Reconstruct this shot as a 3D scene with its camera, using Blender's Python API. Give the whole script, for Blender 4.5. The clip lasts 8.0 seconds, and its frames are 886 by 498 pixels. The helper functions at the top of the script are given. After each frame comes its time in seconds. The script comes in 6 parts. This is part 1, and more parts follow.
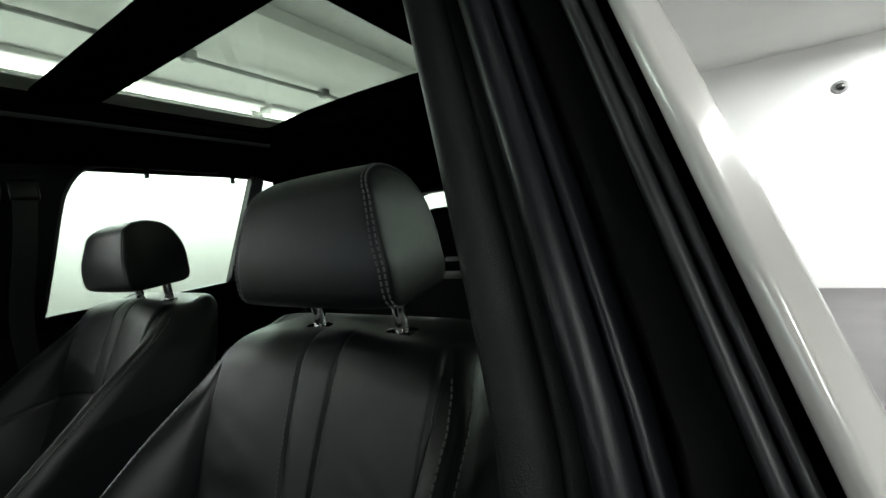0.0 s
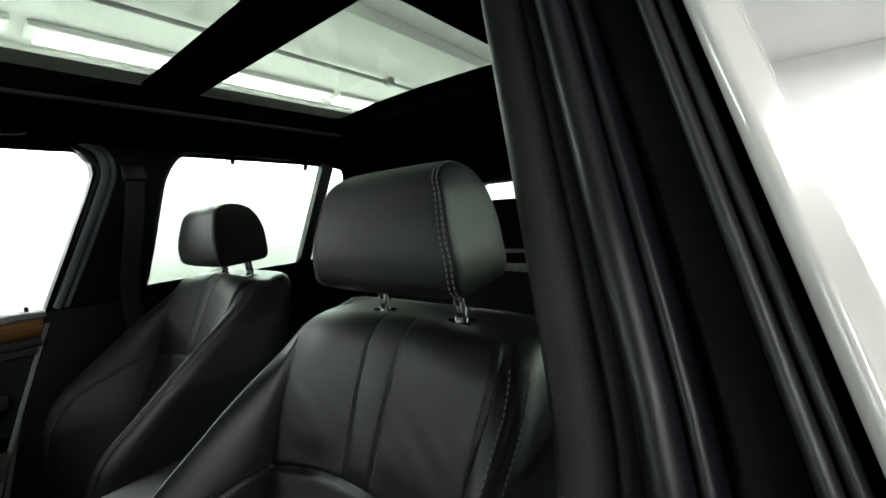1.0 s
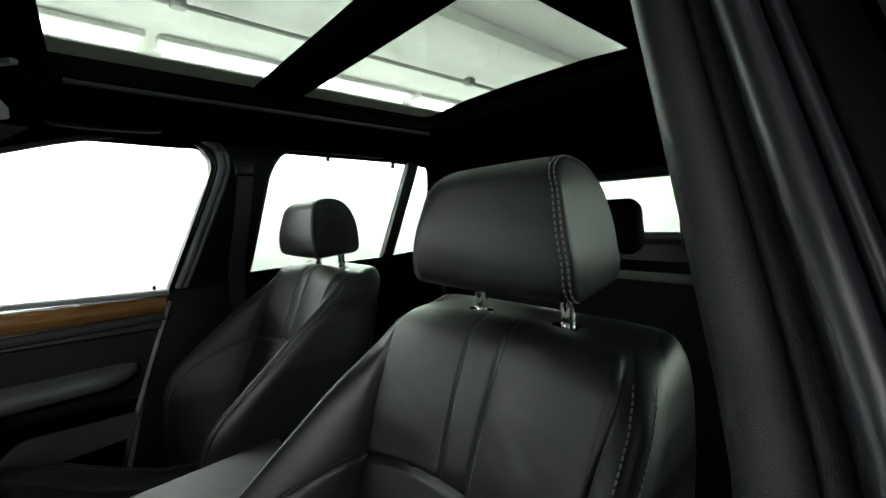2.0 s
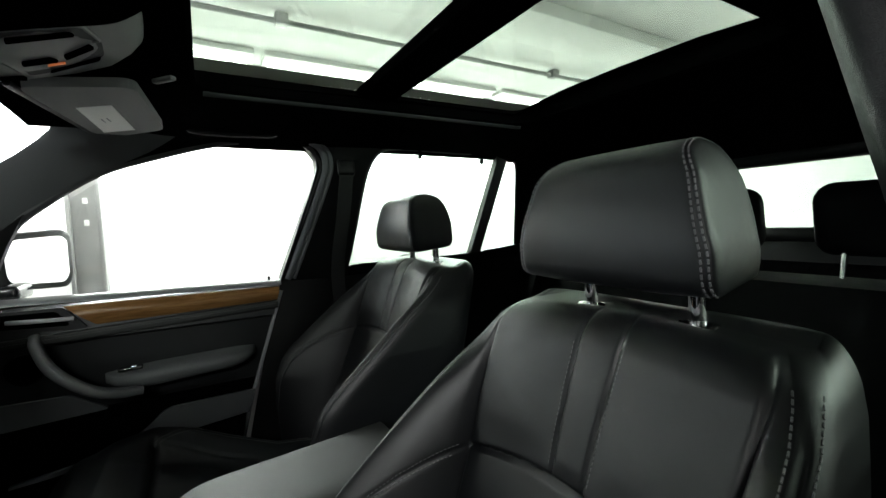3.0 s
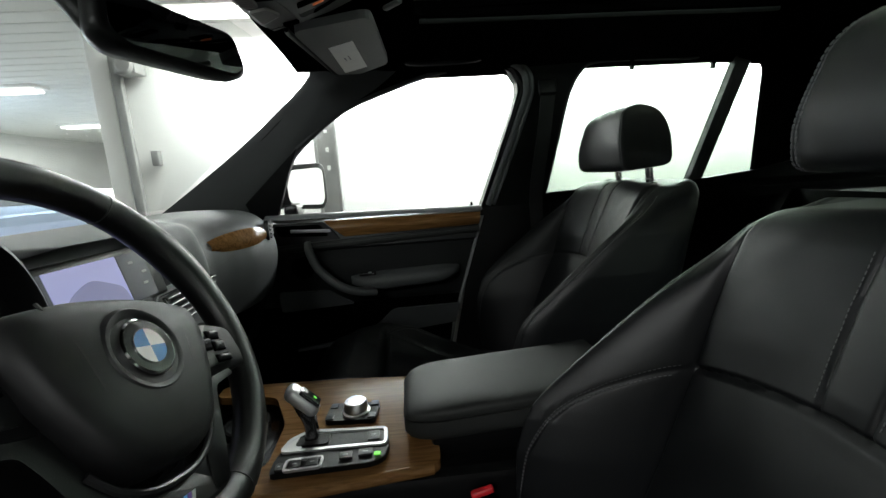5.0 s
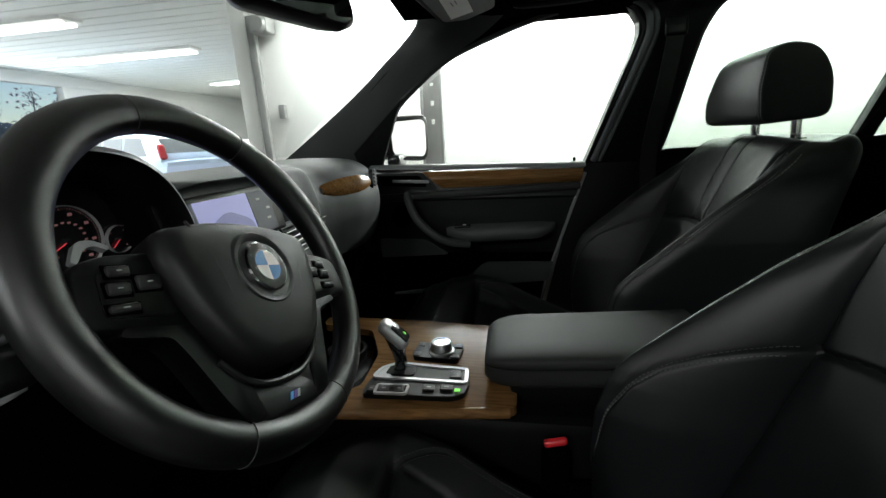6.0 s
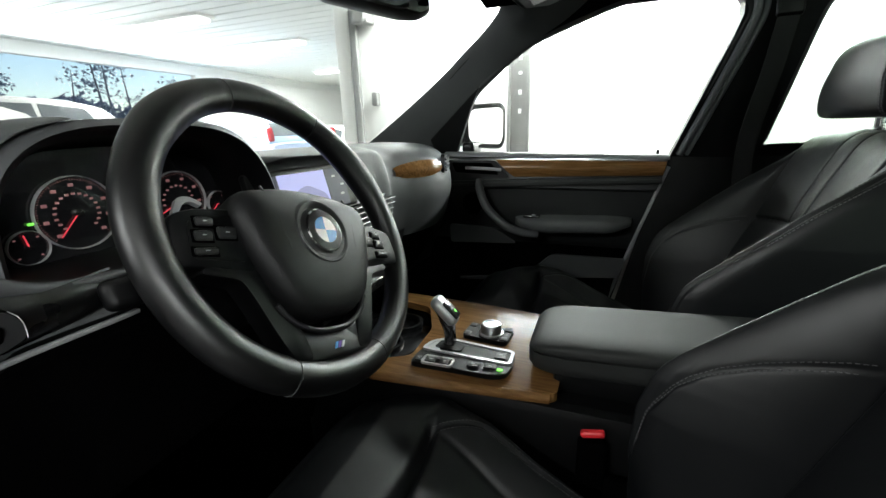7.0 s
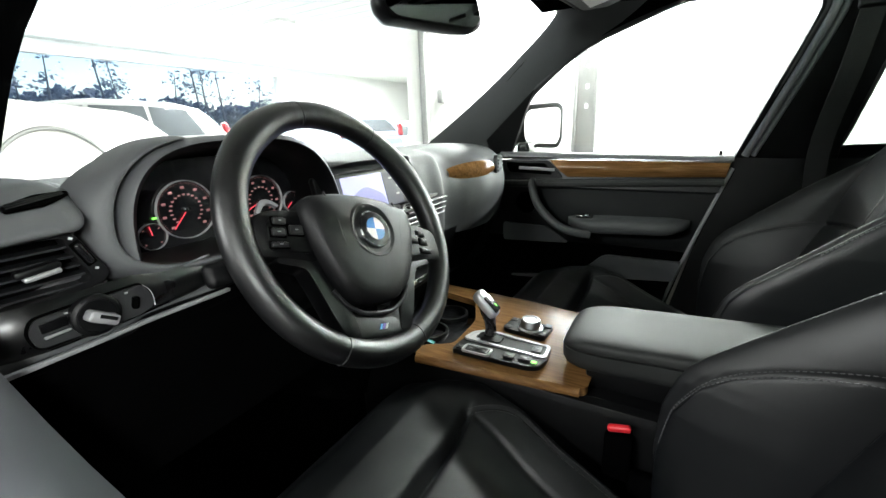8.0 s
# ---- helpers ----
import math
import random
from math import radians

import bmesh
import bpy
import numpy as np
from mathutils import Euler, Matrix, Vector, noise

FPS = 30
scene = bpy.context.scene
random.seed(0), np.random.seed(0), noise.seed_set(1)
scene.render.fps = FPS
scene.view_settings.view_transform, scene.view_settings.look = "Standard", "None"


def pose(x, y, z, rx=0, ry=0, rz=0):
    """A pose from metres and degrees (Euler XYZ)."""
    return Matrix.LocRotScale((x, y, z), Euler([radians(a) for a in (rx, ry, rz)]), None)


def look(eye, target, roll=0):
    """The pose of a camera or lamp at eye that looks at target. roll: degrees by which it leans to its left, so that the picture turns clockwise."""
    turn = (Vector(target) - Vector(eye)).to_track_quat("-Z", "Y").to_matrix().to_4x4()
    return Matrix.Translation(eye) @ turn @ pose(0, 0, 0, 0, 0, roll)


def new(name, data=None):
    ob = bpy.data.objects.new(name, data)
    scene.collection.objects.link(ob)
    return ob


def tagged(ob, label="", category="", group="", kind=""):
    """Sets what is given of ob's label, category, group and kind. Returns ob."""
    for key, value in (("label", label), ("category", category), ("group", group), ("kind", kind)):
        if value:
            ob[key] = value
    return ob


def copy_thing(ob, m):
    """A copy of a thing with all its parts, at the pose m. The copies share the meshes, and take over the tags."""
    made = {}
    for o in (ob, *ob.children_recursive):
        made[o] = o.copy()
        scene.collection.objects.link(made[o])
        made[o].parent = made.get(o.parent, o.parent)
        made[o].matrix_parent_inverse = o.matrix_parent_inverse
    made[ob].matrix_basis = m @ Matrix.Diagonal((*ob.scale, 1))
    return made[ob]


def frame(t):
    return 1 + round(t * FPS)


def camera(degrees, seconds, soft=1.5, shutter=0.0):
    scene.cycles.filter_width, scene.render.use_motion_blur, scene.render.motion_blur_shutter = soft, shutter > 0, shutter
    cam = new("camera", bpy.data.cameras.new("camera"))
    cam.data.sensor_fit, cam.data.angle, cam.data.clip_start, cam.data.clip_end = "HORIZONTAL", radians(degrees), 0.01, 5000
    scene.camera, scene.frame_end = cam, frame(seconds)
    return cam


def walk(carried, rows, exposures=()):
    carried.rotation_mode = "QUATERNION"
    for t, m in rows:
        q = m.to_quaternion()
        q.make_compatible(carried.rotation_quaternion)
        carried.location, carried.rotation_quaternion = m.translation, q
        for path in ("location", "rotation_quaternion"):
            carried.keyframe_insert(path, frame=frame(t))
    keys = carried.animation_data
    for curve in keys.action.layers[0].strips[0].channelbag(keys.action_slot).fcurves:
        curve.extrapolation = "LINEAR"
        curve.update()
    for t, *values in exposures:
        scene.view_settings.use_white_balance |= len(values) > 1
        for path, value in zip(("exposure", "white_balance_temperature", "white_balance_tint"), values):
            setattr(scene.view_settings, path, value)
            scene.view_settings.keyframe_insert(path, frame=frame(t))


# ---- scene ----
cam = camera(93.9, 8.0)
PATH = [
    (0, (-0.775, 0.408, 1.259), (0.29, -1.281, 1.142), -5.7),
    (0.5, (-0.795, 0.421, 1.274), (0.306, -1.24, 1.098), -2.9),
    (1, (-0.78, 0.433, 1.269), (0.499, -1.097, 1.117), -3.4),
    (1.5, (-0.754, 0.439, 1.268), (0.656, -0.973, 1.13), -2.4),
    (2.8, (-0.713, 0.481, 1.26), (0.976, -0.583, 1.131), -1.9),
    (3, (-0.708, 0.488, 1.258), (1.022, -0.507, 1.127), -2.0),
    (3.5, (-0.692, 0.51, 1.249), (1.135, -0.292, 1.106), -1.9),
    (4, (-0.681, 0.535, 1.241), (1.216, -0.066, 1.041), -1.5),
    (4.5, (-0.677, 0.539, 1.22), (1.267, 0.184, 0.911), -2.4),
    (4.7, (-0.683, 0.535, 1.21), (1.273, 0.27, 0.884), -2.9),
    (5.8, (-0.698, 0.514, 1.185), (1.233, 0.733, 0.712), -3.7),
    (6, (-0.7, 0.514, 1.186), (1.202, 0.846, 0.666), -2.9),
    (6.5, (-0.708, 0.489, 1.185), (1.149, 0.986, 0.633), -1.8),
    (7, (-0.719, 0.464, 1.177), (1.072, 1.163, 0.626), -1.5),
    (7.5, (-0.738, 0.443, 1.191), (0.993, 1.275, 0.633), -1.1),
    (8, (-0.76, 0.406, 1.199), (0.896, 1.373, 0.633), -2.1),
]
EXPOSURES = [(0.0, -0.95), (0.5, -0.52), (1.0, -0.36), (1.5, -0.30), (3.0, 0.02), (3.5, 0.0), (4.5, -0.62), (6.0, -0.74), (6.5, -0.36), (7.0, -0.02), (8.0, 0.78)]
walk(cam, [(t, look(eye, target, roll)) for t, eye, target, roll in PATH], EXPOSURES)

# ---- world and light ----
world = bpy.data.worlds.new("daylight")
scene.world = world
world.use_nodes = True
wn = world.node_tree.nodes
sky = wn.new("ShaderNodeTexSky")
sky.sky_type = "NISHITA"
sky.sun_disc = False
sky.dust_density, sky.ozone_density = 0.3, 2.5
sky.sun_elevation, sky.sun_rotation = radians(30), radians(70)
wn["Background"].inputs["Strength"].default_value = 0.15
world.node_tree.links.new(sky.outputs["Color"], wn["Background"].inputs["Color"])


def area_lamp(name, m, sx, sy, watts, colour):
    d = bpy.data.lights.new(name, "AREA")
    d.shape, d.size, d.size_y, d.energy, d.color = "RECTANGLE", sx, sy, watts, colour
    ob = new(name, d)
    ob.matrix_world = m
    return ob


sun = bpy.data.lights.new("sun", "SUN")
sun.energy, sun.angle, sun.color = 4.0, radians(12), (1.0, 0.97, 0.92)
sun_lamp = new("sun", sun)
sun_lamp.matrix_world = pose(30, 10, 30, 60, 0, 110)
tagged(sun_lamp, kind="structure")

# light of the ceiling tubes, unseen fill added at negative x, daylight in the far window
TUBES_AND_FILL = [(3.78, -1.50, 440), (3.78, 1.35, 400), (3.78, -4.35, 420), (-3.3, -4.6, 640), (-2.9, -1.7, 80), (-3.6, 2.6, 300), (6.5, 7.4, 380), (4.5, 7.6, 420), (10.2, 7.2, 620)]
for tx, ty, watts in TUBES_AND_FILL:
    tagged(area_lamp("tube_or_fill_glow", pose(tx, ty, 2.80), 0.30, 2.6, watts, (0.95, 0.99, 0.975)), kind="structure")
tagged(area_lamp("window_daylight", pose(3.2, 10.35, 1.85, 90, 0, 180), 9.0, 1.5, 420, (0.86, 0.93, 1.0)), kind="structure")


# ---- materials ----
def material(name, colour, rough=0.5, metal=0.0, coat=0.0, vary=0.12, scale=6.0, grain=0.0, grain_scale=400.0, spec=0.5, rough_vary=0.08):
    m = bpy.data.materials.new(name)
    m.use_nodes = True
    nt = m.node_tree
    b = nt.nodes["Principled BSDF"]
    b.inputs["Metallic"].default_value = metal
    b.inputs["Coat Weight"].default_value = coat
    b.inputs["Coat Roughness"].default_value = 0.06
    b.inputs["Specular IOR Level"].default_value = spec
    tc = nt.nodes.new("ShaderNodeTexCoord")
    n1 = nt.nodes.new("ShaderNodeTexNoise")
    n1.inputs["Scale"].default_value, n1.inputs["Detail"].default_value = scale, 6.0
    nt.links.new(tc.outputs["Object"], n1.inputs["Vector"])
    mix = nt.nodes.new("ShaderNodeMix")
    mix.data_type = "RGBA"
    mix.inputs["A"].default_value = (*[c * (1 - vary) for c in colour], 1)
    mix.inputs["B"].default_value = (*[min(1, c * (1 + vary)) for c in colour], 1)
    nt.links.new(n1.outputs["Fac"], mix.inputs["Factor"])
    nt.links.new(mix.outputs["Result"], b.inputs["Base Color"])
    rm = nt.nodes.new("ShaderNodeMapRange")
    rm.inputs["To Min"].default_value, rm.inputs["To Max"].default_value = max(0.02, rough - rough_vary), min(1, rough + rough_vary)
    nt.links.new(n1.outputs["Fac"], rm.inputs["Value"])
    nt.links.new(rm.outputs["Result"], b.inputs["Roughness"])
    if grain:
        v = nt.nodes.new("ShaderNodeTexVoronoi")
        v.inputs["Scale"].default_value = grain_scale
        n2 = nt.nodes.new("ShaderNodeTexNoise")
        n2.inputs["Scale"].default_value, n2.inputs["Detail"].default_value = grain_scale * 0.12, 4.0
        nt.links.new(tc.outputs["Object"], v.inputs["Vector"])
        nt.links.new(tc.outputs["Object"], n2.inputs["Vector"])
        add = nt.nodes.new("ShaderNodeMath")
        nt.links.new(v.outputs["Distance"], add.inputs[0])
        nt.links.new(n2.outputs["Fac"], add.inputs[1])
        bump = nt.nodes.new("ShaderNodeBump")
        bump.inputs["Strength"].default_value, bump.inputs["Distance"].default_value = grain, 0.001
        nt.links.new(add.outputs[0], bump.inputs["Height"])
        nt.links.new(bump.outputs["Normal"], b.inputs["Normal"])
    return m


def glow(name, colour, strength):
    m = bpy.data.materials.new(name)
    m.use_nodes = True
    b = m.node_tree.nodes["Principled BSDF"]
    b.inputs["Base Color"].default_value = (*[0.3 * c for c in colour], 1)
    b.inputs["Emission Color"].default_value = (*colour, 1)
    b.inputs["Emission Strength"].default_value = strength
    return m


def glass(name, tint, gloss=1.0):
    m = bpy.data.materials.new(name)
    m.use_nodes = True
    nt = m.node_tree
    for n in list(nt.nodes):
        nt.nodes.remove(n)
    out = nt.nodes.new("ShaderNodeOutputMaterial")
    t = nt.nodes.new("ShaderNodeBsdfTransparent")
    t.inputs["Color"].default_value = (*tint, 1)
    g = nt.nodes.new("ShaderNodeBsdfGlossy")
    g.inputs["Roughness"].default_value = 0.02
    lw = nt.nodes.new("ShaderNodeLayerWeight")
    lw.inputs["Blend"].default_value = 0.5
    pw = nt.nodes.new("ShaderNodeMath")
    pw.operation = "POWER"
    pw.inputs[1].default_value = 5.0
    fr = nt.nodes.new("ShaderNodeMath")
    fr.operation = "MULTIPLY_ADD"
    fr.inputs[1].default_value, fr.inputs[2].default_value = 0.8, 0.035 * gloss
    nt.links.new(lw.outputs["Facing"], pw.inputs[0])
    nt.links.new(pw.outputs[0], fr.inputs[0])
    mx = nt.nodes.new("ShaderNodeMixShader")
    nt.links.new(fr.outputs[0], mx.inputs[0])
    nt.links.new(t.outputs[0], mx.inputs[1])
    nt.links.new(g.outputs[0], mx.inputs[2])
    nt.links.new(mx.outputs[0], out.inputs["Surface"])
    return m


def wood_material(name, along=1):
    m = bpy.data.materials.new(name)
    m.use_nodes = True
    nt = m.node_tree
    b = nt.nodes["Principled BSDF"]
    b.inputs["Roughness"].default_value = 0.17
    b.inputs["Specular IOR Level"].default_value = 0.22
    b.inputs["Coat Weight"].default_value = 0.0
    b.inputs["Coat Roughness"].default_value = 0.05
    tc = nt.nodes.new("ShaderNodeTexCoord")
    mp = nt.nodes.new("ShaderNodeMapping")
    sc = [85.0, 85.0, 85.0]
    sc[along] = 5.0
    mp.inputs["Scale"].default_value = sc
    nt.links.new(tc.outputs["Object"], mp.inputs["Vector"])
    n1 = nt.nodes.new("ShaderNodeTexNoise")
    n1.inputs["Scale"].default_value, n1.inputs["Detail"].default_value, n1.inputs["Distortion"].default_value = 1.2, 8.0, 1.6
    nt.links.new(mp.outputs[0], n1.inputs["Vector"])
    n2 = nt.nodes.new("ShaderNodeTexNoise")
    n2.inputs["Scale"].default_value, n2.inputs["Detail"].default_value = 6.0, 5.0
    nt.links.new(mp.outputs[0], n2.inputs["Vector"])
    r = nt.nodes.new("ShaderNodeValToRGB")
    e = r.color_ramp.elements
    e[0].position, e[0].color = 0.30, (0.118, 0.055, 0.019, 1)
    e[1].position, e[1].color = 0.75, (0.255, 0.132, 0.050, 1)
    k = e.new(0.52)
    k.color = (0.185, 0.093, 0.033, 1)
    mx = nt.nodes.new("ShaderNodeMath")
    mx.operation = "MULTIPLY_ADD"
    mx.inputs[1].default_value, mx.inputs[2].default_value = 0.22, -0.11
    nt.links.new(n2.outputs["Fac"], mx.inputs[0])
    ad = nt.nodes.new("ShaderNodeMath")
    nt.links.new(n1.outputs["Fac"], ad.inputs[0])
    nt.links.new(mx.outputs[0], ad.inputs[1])
    nt.links.new(ad.outputs[0], r.inputs["Fac"])
    nt.links.new(r.outputs["Color"], b.inputs["Base Color"])
    return m


LEATHER = material("black_leather", (0.0038, 0.0043, 0.0051), 0.42, grain=0.16, grain_scale=1500, scale=9, vary=0.22, spec=0.37)
# Seat leather again, darker and duller: the rear's shade is in the colour.
SHADED_LEATHER = material("shaded_rear_leather", (0.0024, 0.0025, 0.0026), 0.6, grain=0.10, grain_scale=1500, scale=9, vary=0.2, spec=0.02)
LEATHER_SOFT = material("armrest_leather", (0.021, 0.022, 0.0215), 0.6, grain=0.10, grain_scale=1500, scale=9, vary=0.12, spec=0.3)
WHEEL_LEATHER = material("wheel_leather", (0.0034, 0.0034, 0.0037), 0.38, grain=0.10, grain_scale=1600, scale=14, vary=0.25, rough_vary=0.1, spec=0.55)
SOFT_PLASTIC = material("dash_soft_plastic", (0.074, 0.076, 0.079), 0.52, grain=0.14, grain_scale=1600, scale=5, spec=0.40)
PAD_PLASTIC = material("airbag_plastic", (0.0072, 0.0072, 0.0078), 0.46, grain=0.12, grain_scale=1600, scale=7, spec=0.28)
DOOR_VINYL = material("door_vinyl", (0.0088, 0.0094, 0.0102), 0.42, grain=0.12, grain_scale=1500, scale=6, spec=0.46)
POCKET_GREY = material("door_pocket_grey", (0.070, 0.072, 0.075), 0.6, grain=0.12, grain_scale=1400, scale=7, spec=0.3)
HINGE_GREY = material("hinge_trim_grey", (0.125, 0.130, 0.142), 0.5, grain=0.05, grain_scale=1400, scale=7, spec=0.3)
SWITCH_GREY = material("switch_panel_grey", (0.016, 0.016, 0.017), 0.34, grain=0.05, grain_scale=1500, scale=9, spec=0.35)
# Near-black for painted shade in gaps and recesses, also for small black switches.
SHADE_BLACK = material("gap_shade_black", (0.0012, 0.0012, 0.0012), 0.9, spec=0.0)
PILLAR_SEAL = material("grey_pillar_seal", (0.11, 0.113, 0.12), 0.5, spec=0.4, grain=0.1, grain_scale=900)
SILVER_TRIM = material("soft_silver", (0.32, 0.32, 0.33), 0.34, metal=0.35, vary=0.05, scale=30)
RING_PAINT = material("dial_ring_paint", (0.42, 0.42, 0.42), 0.35, vary=0.03)
DARK_PLASTIC = material("dark_plastic", (0.0024, 0.0025, 0.0028), 0.42, spec=0.20, grain=0.1, grain_scale=1500, scale=8)
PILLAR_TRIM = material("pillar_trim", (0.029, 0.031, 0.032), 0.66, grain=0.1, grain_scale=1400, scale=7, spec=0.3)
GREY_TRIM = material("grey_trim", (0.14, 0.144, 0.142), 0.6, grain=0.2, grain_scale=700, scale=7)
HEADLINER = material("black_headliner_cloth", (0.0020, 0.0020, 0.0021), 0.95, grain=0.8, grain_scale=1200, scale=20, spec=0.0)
# Black cloth deepened to hold the shade of the footwell and low places.
SHADED_CARPET = material("shaded_black_carpet", (0.0012, 0.0012, 0.0013), 0.98, grain=0.3, grain_scale=900, scale=30, vary=0.4, spec=0.0)
GLOSS_BLACK = material("gloss_black", (0.008, 0.008, 0.009), 0.16, coat=0.6, scale=12)
LEDGE = material("smooth_grey_ledge", (0.15, 0.155, 0.16), 0.34, scale=12, vary=0.1)
RUBBER = material("black_rubber", (0.022, 0.022, 0.024), 0.55, grain=0.2, grain_scale=500)
SEAL = material("door_seal_rubber", (0.0060, 0.0062, 0.0085), 0.38, spec=0.34, scale=25, vary=0.25, grain=0.08, grain_scale=900)
SEAL_GREY = material("grey_outer_seal", (0.022, 0.022, 0.024), 0.42, spec=0.4, scale=25, vary=0.25, grain=0.08, grain_scale=900)
PILLAR_LEATHER = material("soft_pillar_trim", (0.0062, 0.0064, 0.0072), 0.55, spec=0.28, scale=14, vary=0.3, grain=0.3, grain_scale=1100)
CHROME = material("chrome", (0.82, 0.82, 0.83), 0.10, metal=1.0, vary=0.03, rough_vary=0.03)
SATIN = material("satin_aluminium", (0.62, 0.63, 0.65), 0.30, metal=1.0, vary=0.05, scale=40)
TRIM_BLACK = material("gloss_black_trim", (0.0025, 0.0025, 0.0028), 0.28, spec=0.4, scale=12)
SILVER = material("silver_paint", (0.50, 0.50, 0.51), 0.35, metal=0.6, vary=0.05)
WOOD = wood_material("glossy_brown_wood", 1)
THREAD = material("grey_thread", (0.085, 0.085, 0.088), 0.8, vary=0.2, scale=200)
RED = material("red_plastic", (0.62, 0.02, 0.03), 0.4, vary=0.08)
WHITE_PAPER = material("paper_label", (0.88, 0.88, 0.86), 0.7, vary=0.04, scale=40)
PRINT = material("grey_print", (0.30, 0.30, 0.32), 0.7, vary=0.05)
ICON = material("pale_icon", (0.45, 0.45, 0.46), 0.6, vary=0.05)
CAR_WHITE = material("white_car_paint", (0.74, 0.73, 0.69), 0.22, coat=0.8, vary=0.03, scale=3)
JAMB_BLACK = material("black_door_jamb", (0.0085, 0.0090, 0.0098), 0.5, spec=0.2, scale=6)
WALL = material("white_painted_wall", (0.82, 0.82, 0.80), 0.75, vary=0.05, scale=2.5, grain=0.15, grain_scale=60)
CEIL = material("white_ceiling_board", (0.70, 0.71, 0.68), 0.8, vary=0.08, scale=1.6, grain=0.15, grain_scale=40)
CONCRETE = material("dark_concrete_floor", (0.065, 0.060, 0.062), 0.6, vary=0.35, scale=1.2, grain=0.3, grain_scale=80, rough_vary=0.2)
STEEL = material("galvanised_steel", (0.24, 0.24, 0.235), 0.5, metal=0.3, vary=0.25, scale=9)
CLEAR = glass("clear_glass", (0.95, 0.97, 0.955))
TINTED = glass("tinted_rear_glass", (0.66, 0.72, 0.67))
ROOF_GLASS = glass("tinted_roof_glass", (0.80, 0.87, 0.81), 1.3)
MIRROR = material("mirror", (0.9, 0.9, 0.9), 0.02, metal=1.0, vary=0.0, rough_vary=0.0)
DIM_MIRROR = material("dimmed_mirror", (0.10, 0.105, 0.11), 0.03, metal=1.0, vary=0.0, rough_vary=0.0)
TUBE_GLOW = glow("tube_light", (1.0, 0.98, 0.94), 9.0)
SCREEN_GLOW = glow("screen_map", (0.42, 0.44, 0.78), 0.85)
SCREEN_DARK = glow("screen_dark", (0.05, 0.05, 0.09), 0.25)
SCREEN_SHADE = glow("screen_relief", (0.26, 0.27, 0.52), 0.7)
RED_GLOW = glow("red_dial_light", (0.85, 0.06, 0.09), 0.75)
DIM_RED = glow("dim_red_dial_light", (0.46, 0.20, 0.20), 0.25)
ORANGE_GLOW = glow("orange_lamp", (1.0, 0.28, 0.10), 0.25)
GREEN_GLOW = glow("green_lamp", (0.25, 1.0, 0.12), 1.0)


# ---- mesh helpers ----
class Shape:
    """Collects vertices and faces of one mesh."""

    def __init__(self):
        self.v, self.f = [], []

    def grid(self, p, close_u=False, close_v=False, cap=False):
        p = np.asarray(p, float)
        nu, nv = p.shape[:2]
        o = len(self.v)
        self.v += [tuple(q) for q in p.reshape(-1, 3)]
        for i in range(nu if close_u else nu - 1):
            for j in range(nv if close_v else nv - 1):
                a, b = i, (i + 1) % nu
                c, d = j, (j + 1) % nv
                self.f.append((o + a * nv + c, o + b * nv + c, o + b * nv + d, o + a * nv + d))
        if cap:
            self.f.append(tuple(o + j for j in range(nv))[::-1])
            self.f.append(tuple(o + (nu - 1) * nv + j for j in range(nv)))
        return self

    def rbox(self, m, size, r, seg=2):
        """A box with rounded edges; m: pose of its middle."""
        h = np.array(size) / 2
        r = min(r, *(h * 0.999))
        rings = []
        for s in (-1, 1):
            for i in range(seg + 1):
                ph = (i / seg if s > 0 else i / seg - 1) * math.pi / 2
                ring = []
                for q in range(4):
                    for k in range(seg + 1):
                        th = (q + k / seg) * math.pi / 2
                        sg = np.array(((1, 1), (-1, 1), (-1, -1), (1, -1))[q])
                        xy = sg * (h[:2] - r) + r * math.cos(ph) * np.array((math.cos(th), math.sin(th)))
                        ring.append(tuple(m @ Vector((*xy, s * (h[2] - r) + r * math.sin(ph)))))
                rings.append(ring)
        return self.grid(rings, close_v=True, cap=True)

    def box(self, x0, x1, y0, y1, z0, z1, r=0.004, seg=2):
        return self.rbox(pose((x0 + x1) / 2, (y0 + y1) / 2, (z0 + z1) / 2), (x1 - x0, y1 - y0, z1 - z0), r, seg)

    def sweep(self, path, profile, closed=False, up=(0, 0, 1), cap=True, scales=None):
        """Carries a profile of (across, upward) points along a path."""
        p = np.asarray(path, float)
        n = len(p)
        rings = []
        for i in range(n):
            a, b = p[(i - 1) % n if closed else max(i - 1, 0)], p[(i + 1) % n if closed else min(i + 1, n - 1)]
            t = (b - a) / (np.linalg.norm(b - a) + 1e-9)
            u = np.asarray(up, float) if np.ndim(up) == 1 else np.asarray(up[i], float)
            s = np.cross(t, u)
            s /= np.linalg.norm(s) + 1e-9
            w = np.cross(s, t)
            k = scales[i] if scales is not None else 1.0
            rings.append([p[i] + k * (x * s + y * w) for x, y in profile])
        return self.grid(rings, close_u=closed, close_v=True, cap=cap and not closed)

    def tube(self, path, r, n=10, closed=False, up=(0, 0, 1), scales=None):
        return self.sweep(path, [(r * math.cos(a), r * math.sin(a)) for a in np.linspace(0, 2 * math.pi, n, endpoint=False)], closed, up, scales=scales)

    def lathe(self, m, profile, n=24):
        """Turns (radius, height) points round the z axis of m."""
        rings = [[tuple(m @ Vector((r * math.cos(a), r * math.sin(a), z))) for a in np.linspace(0, 2 * math.pi, n, endpoint=False)] for r, z in profile]
        return self.grid(rings, close_v=True, cap=True)

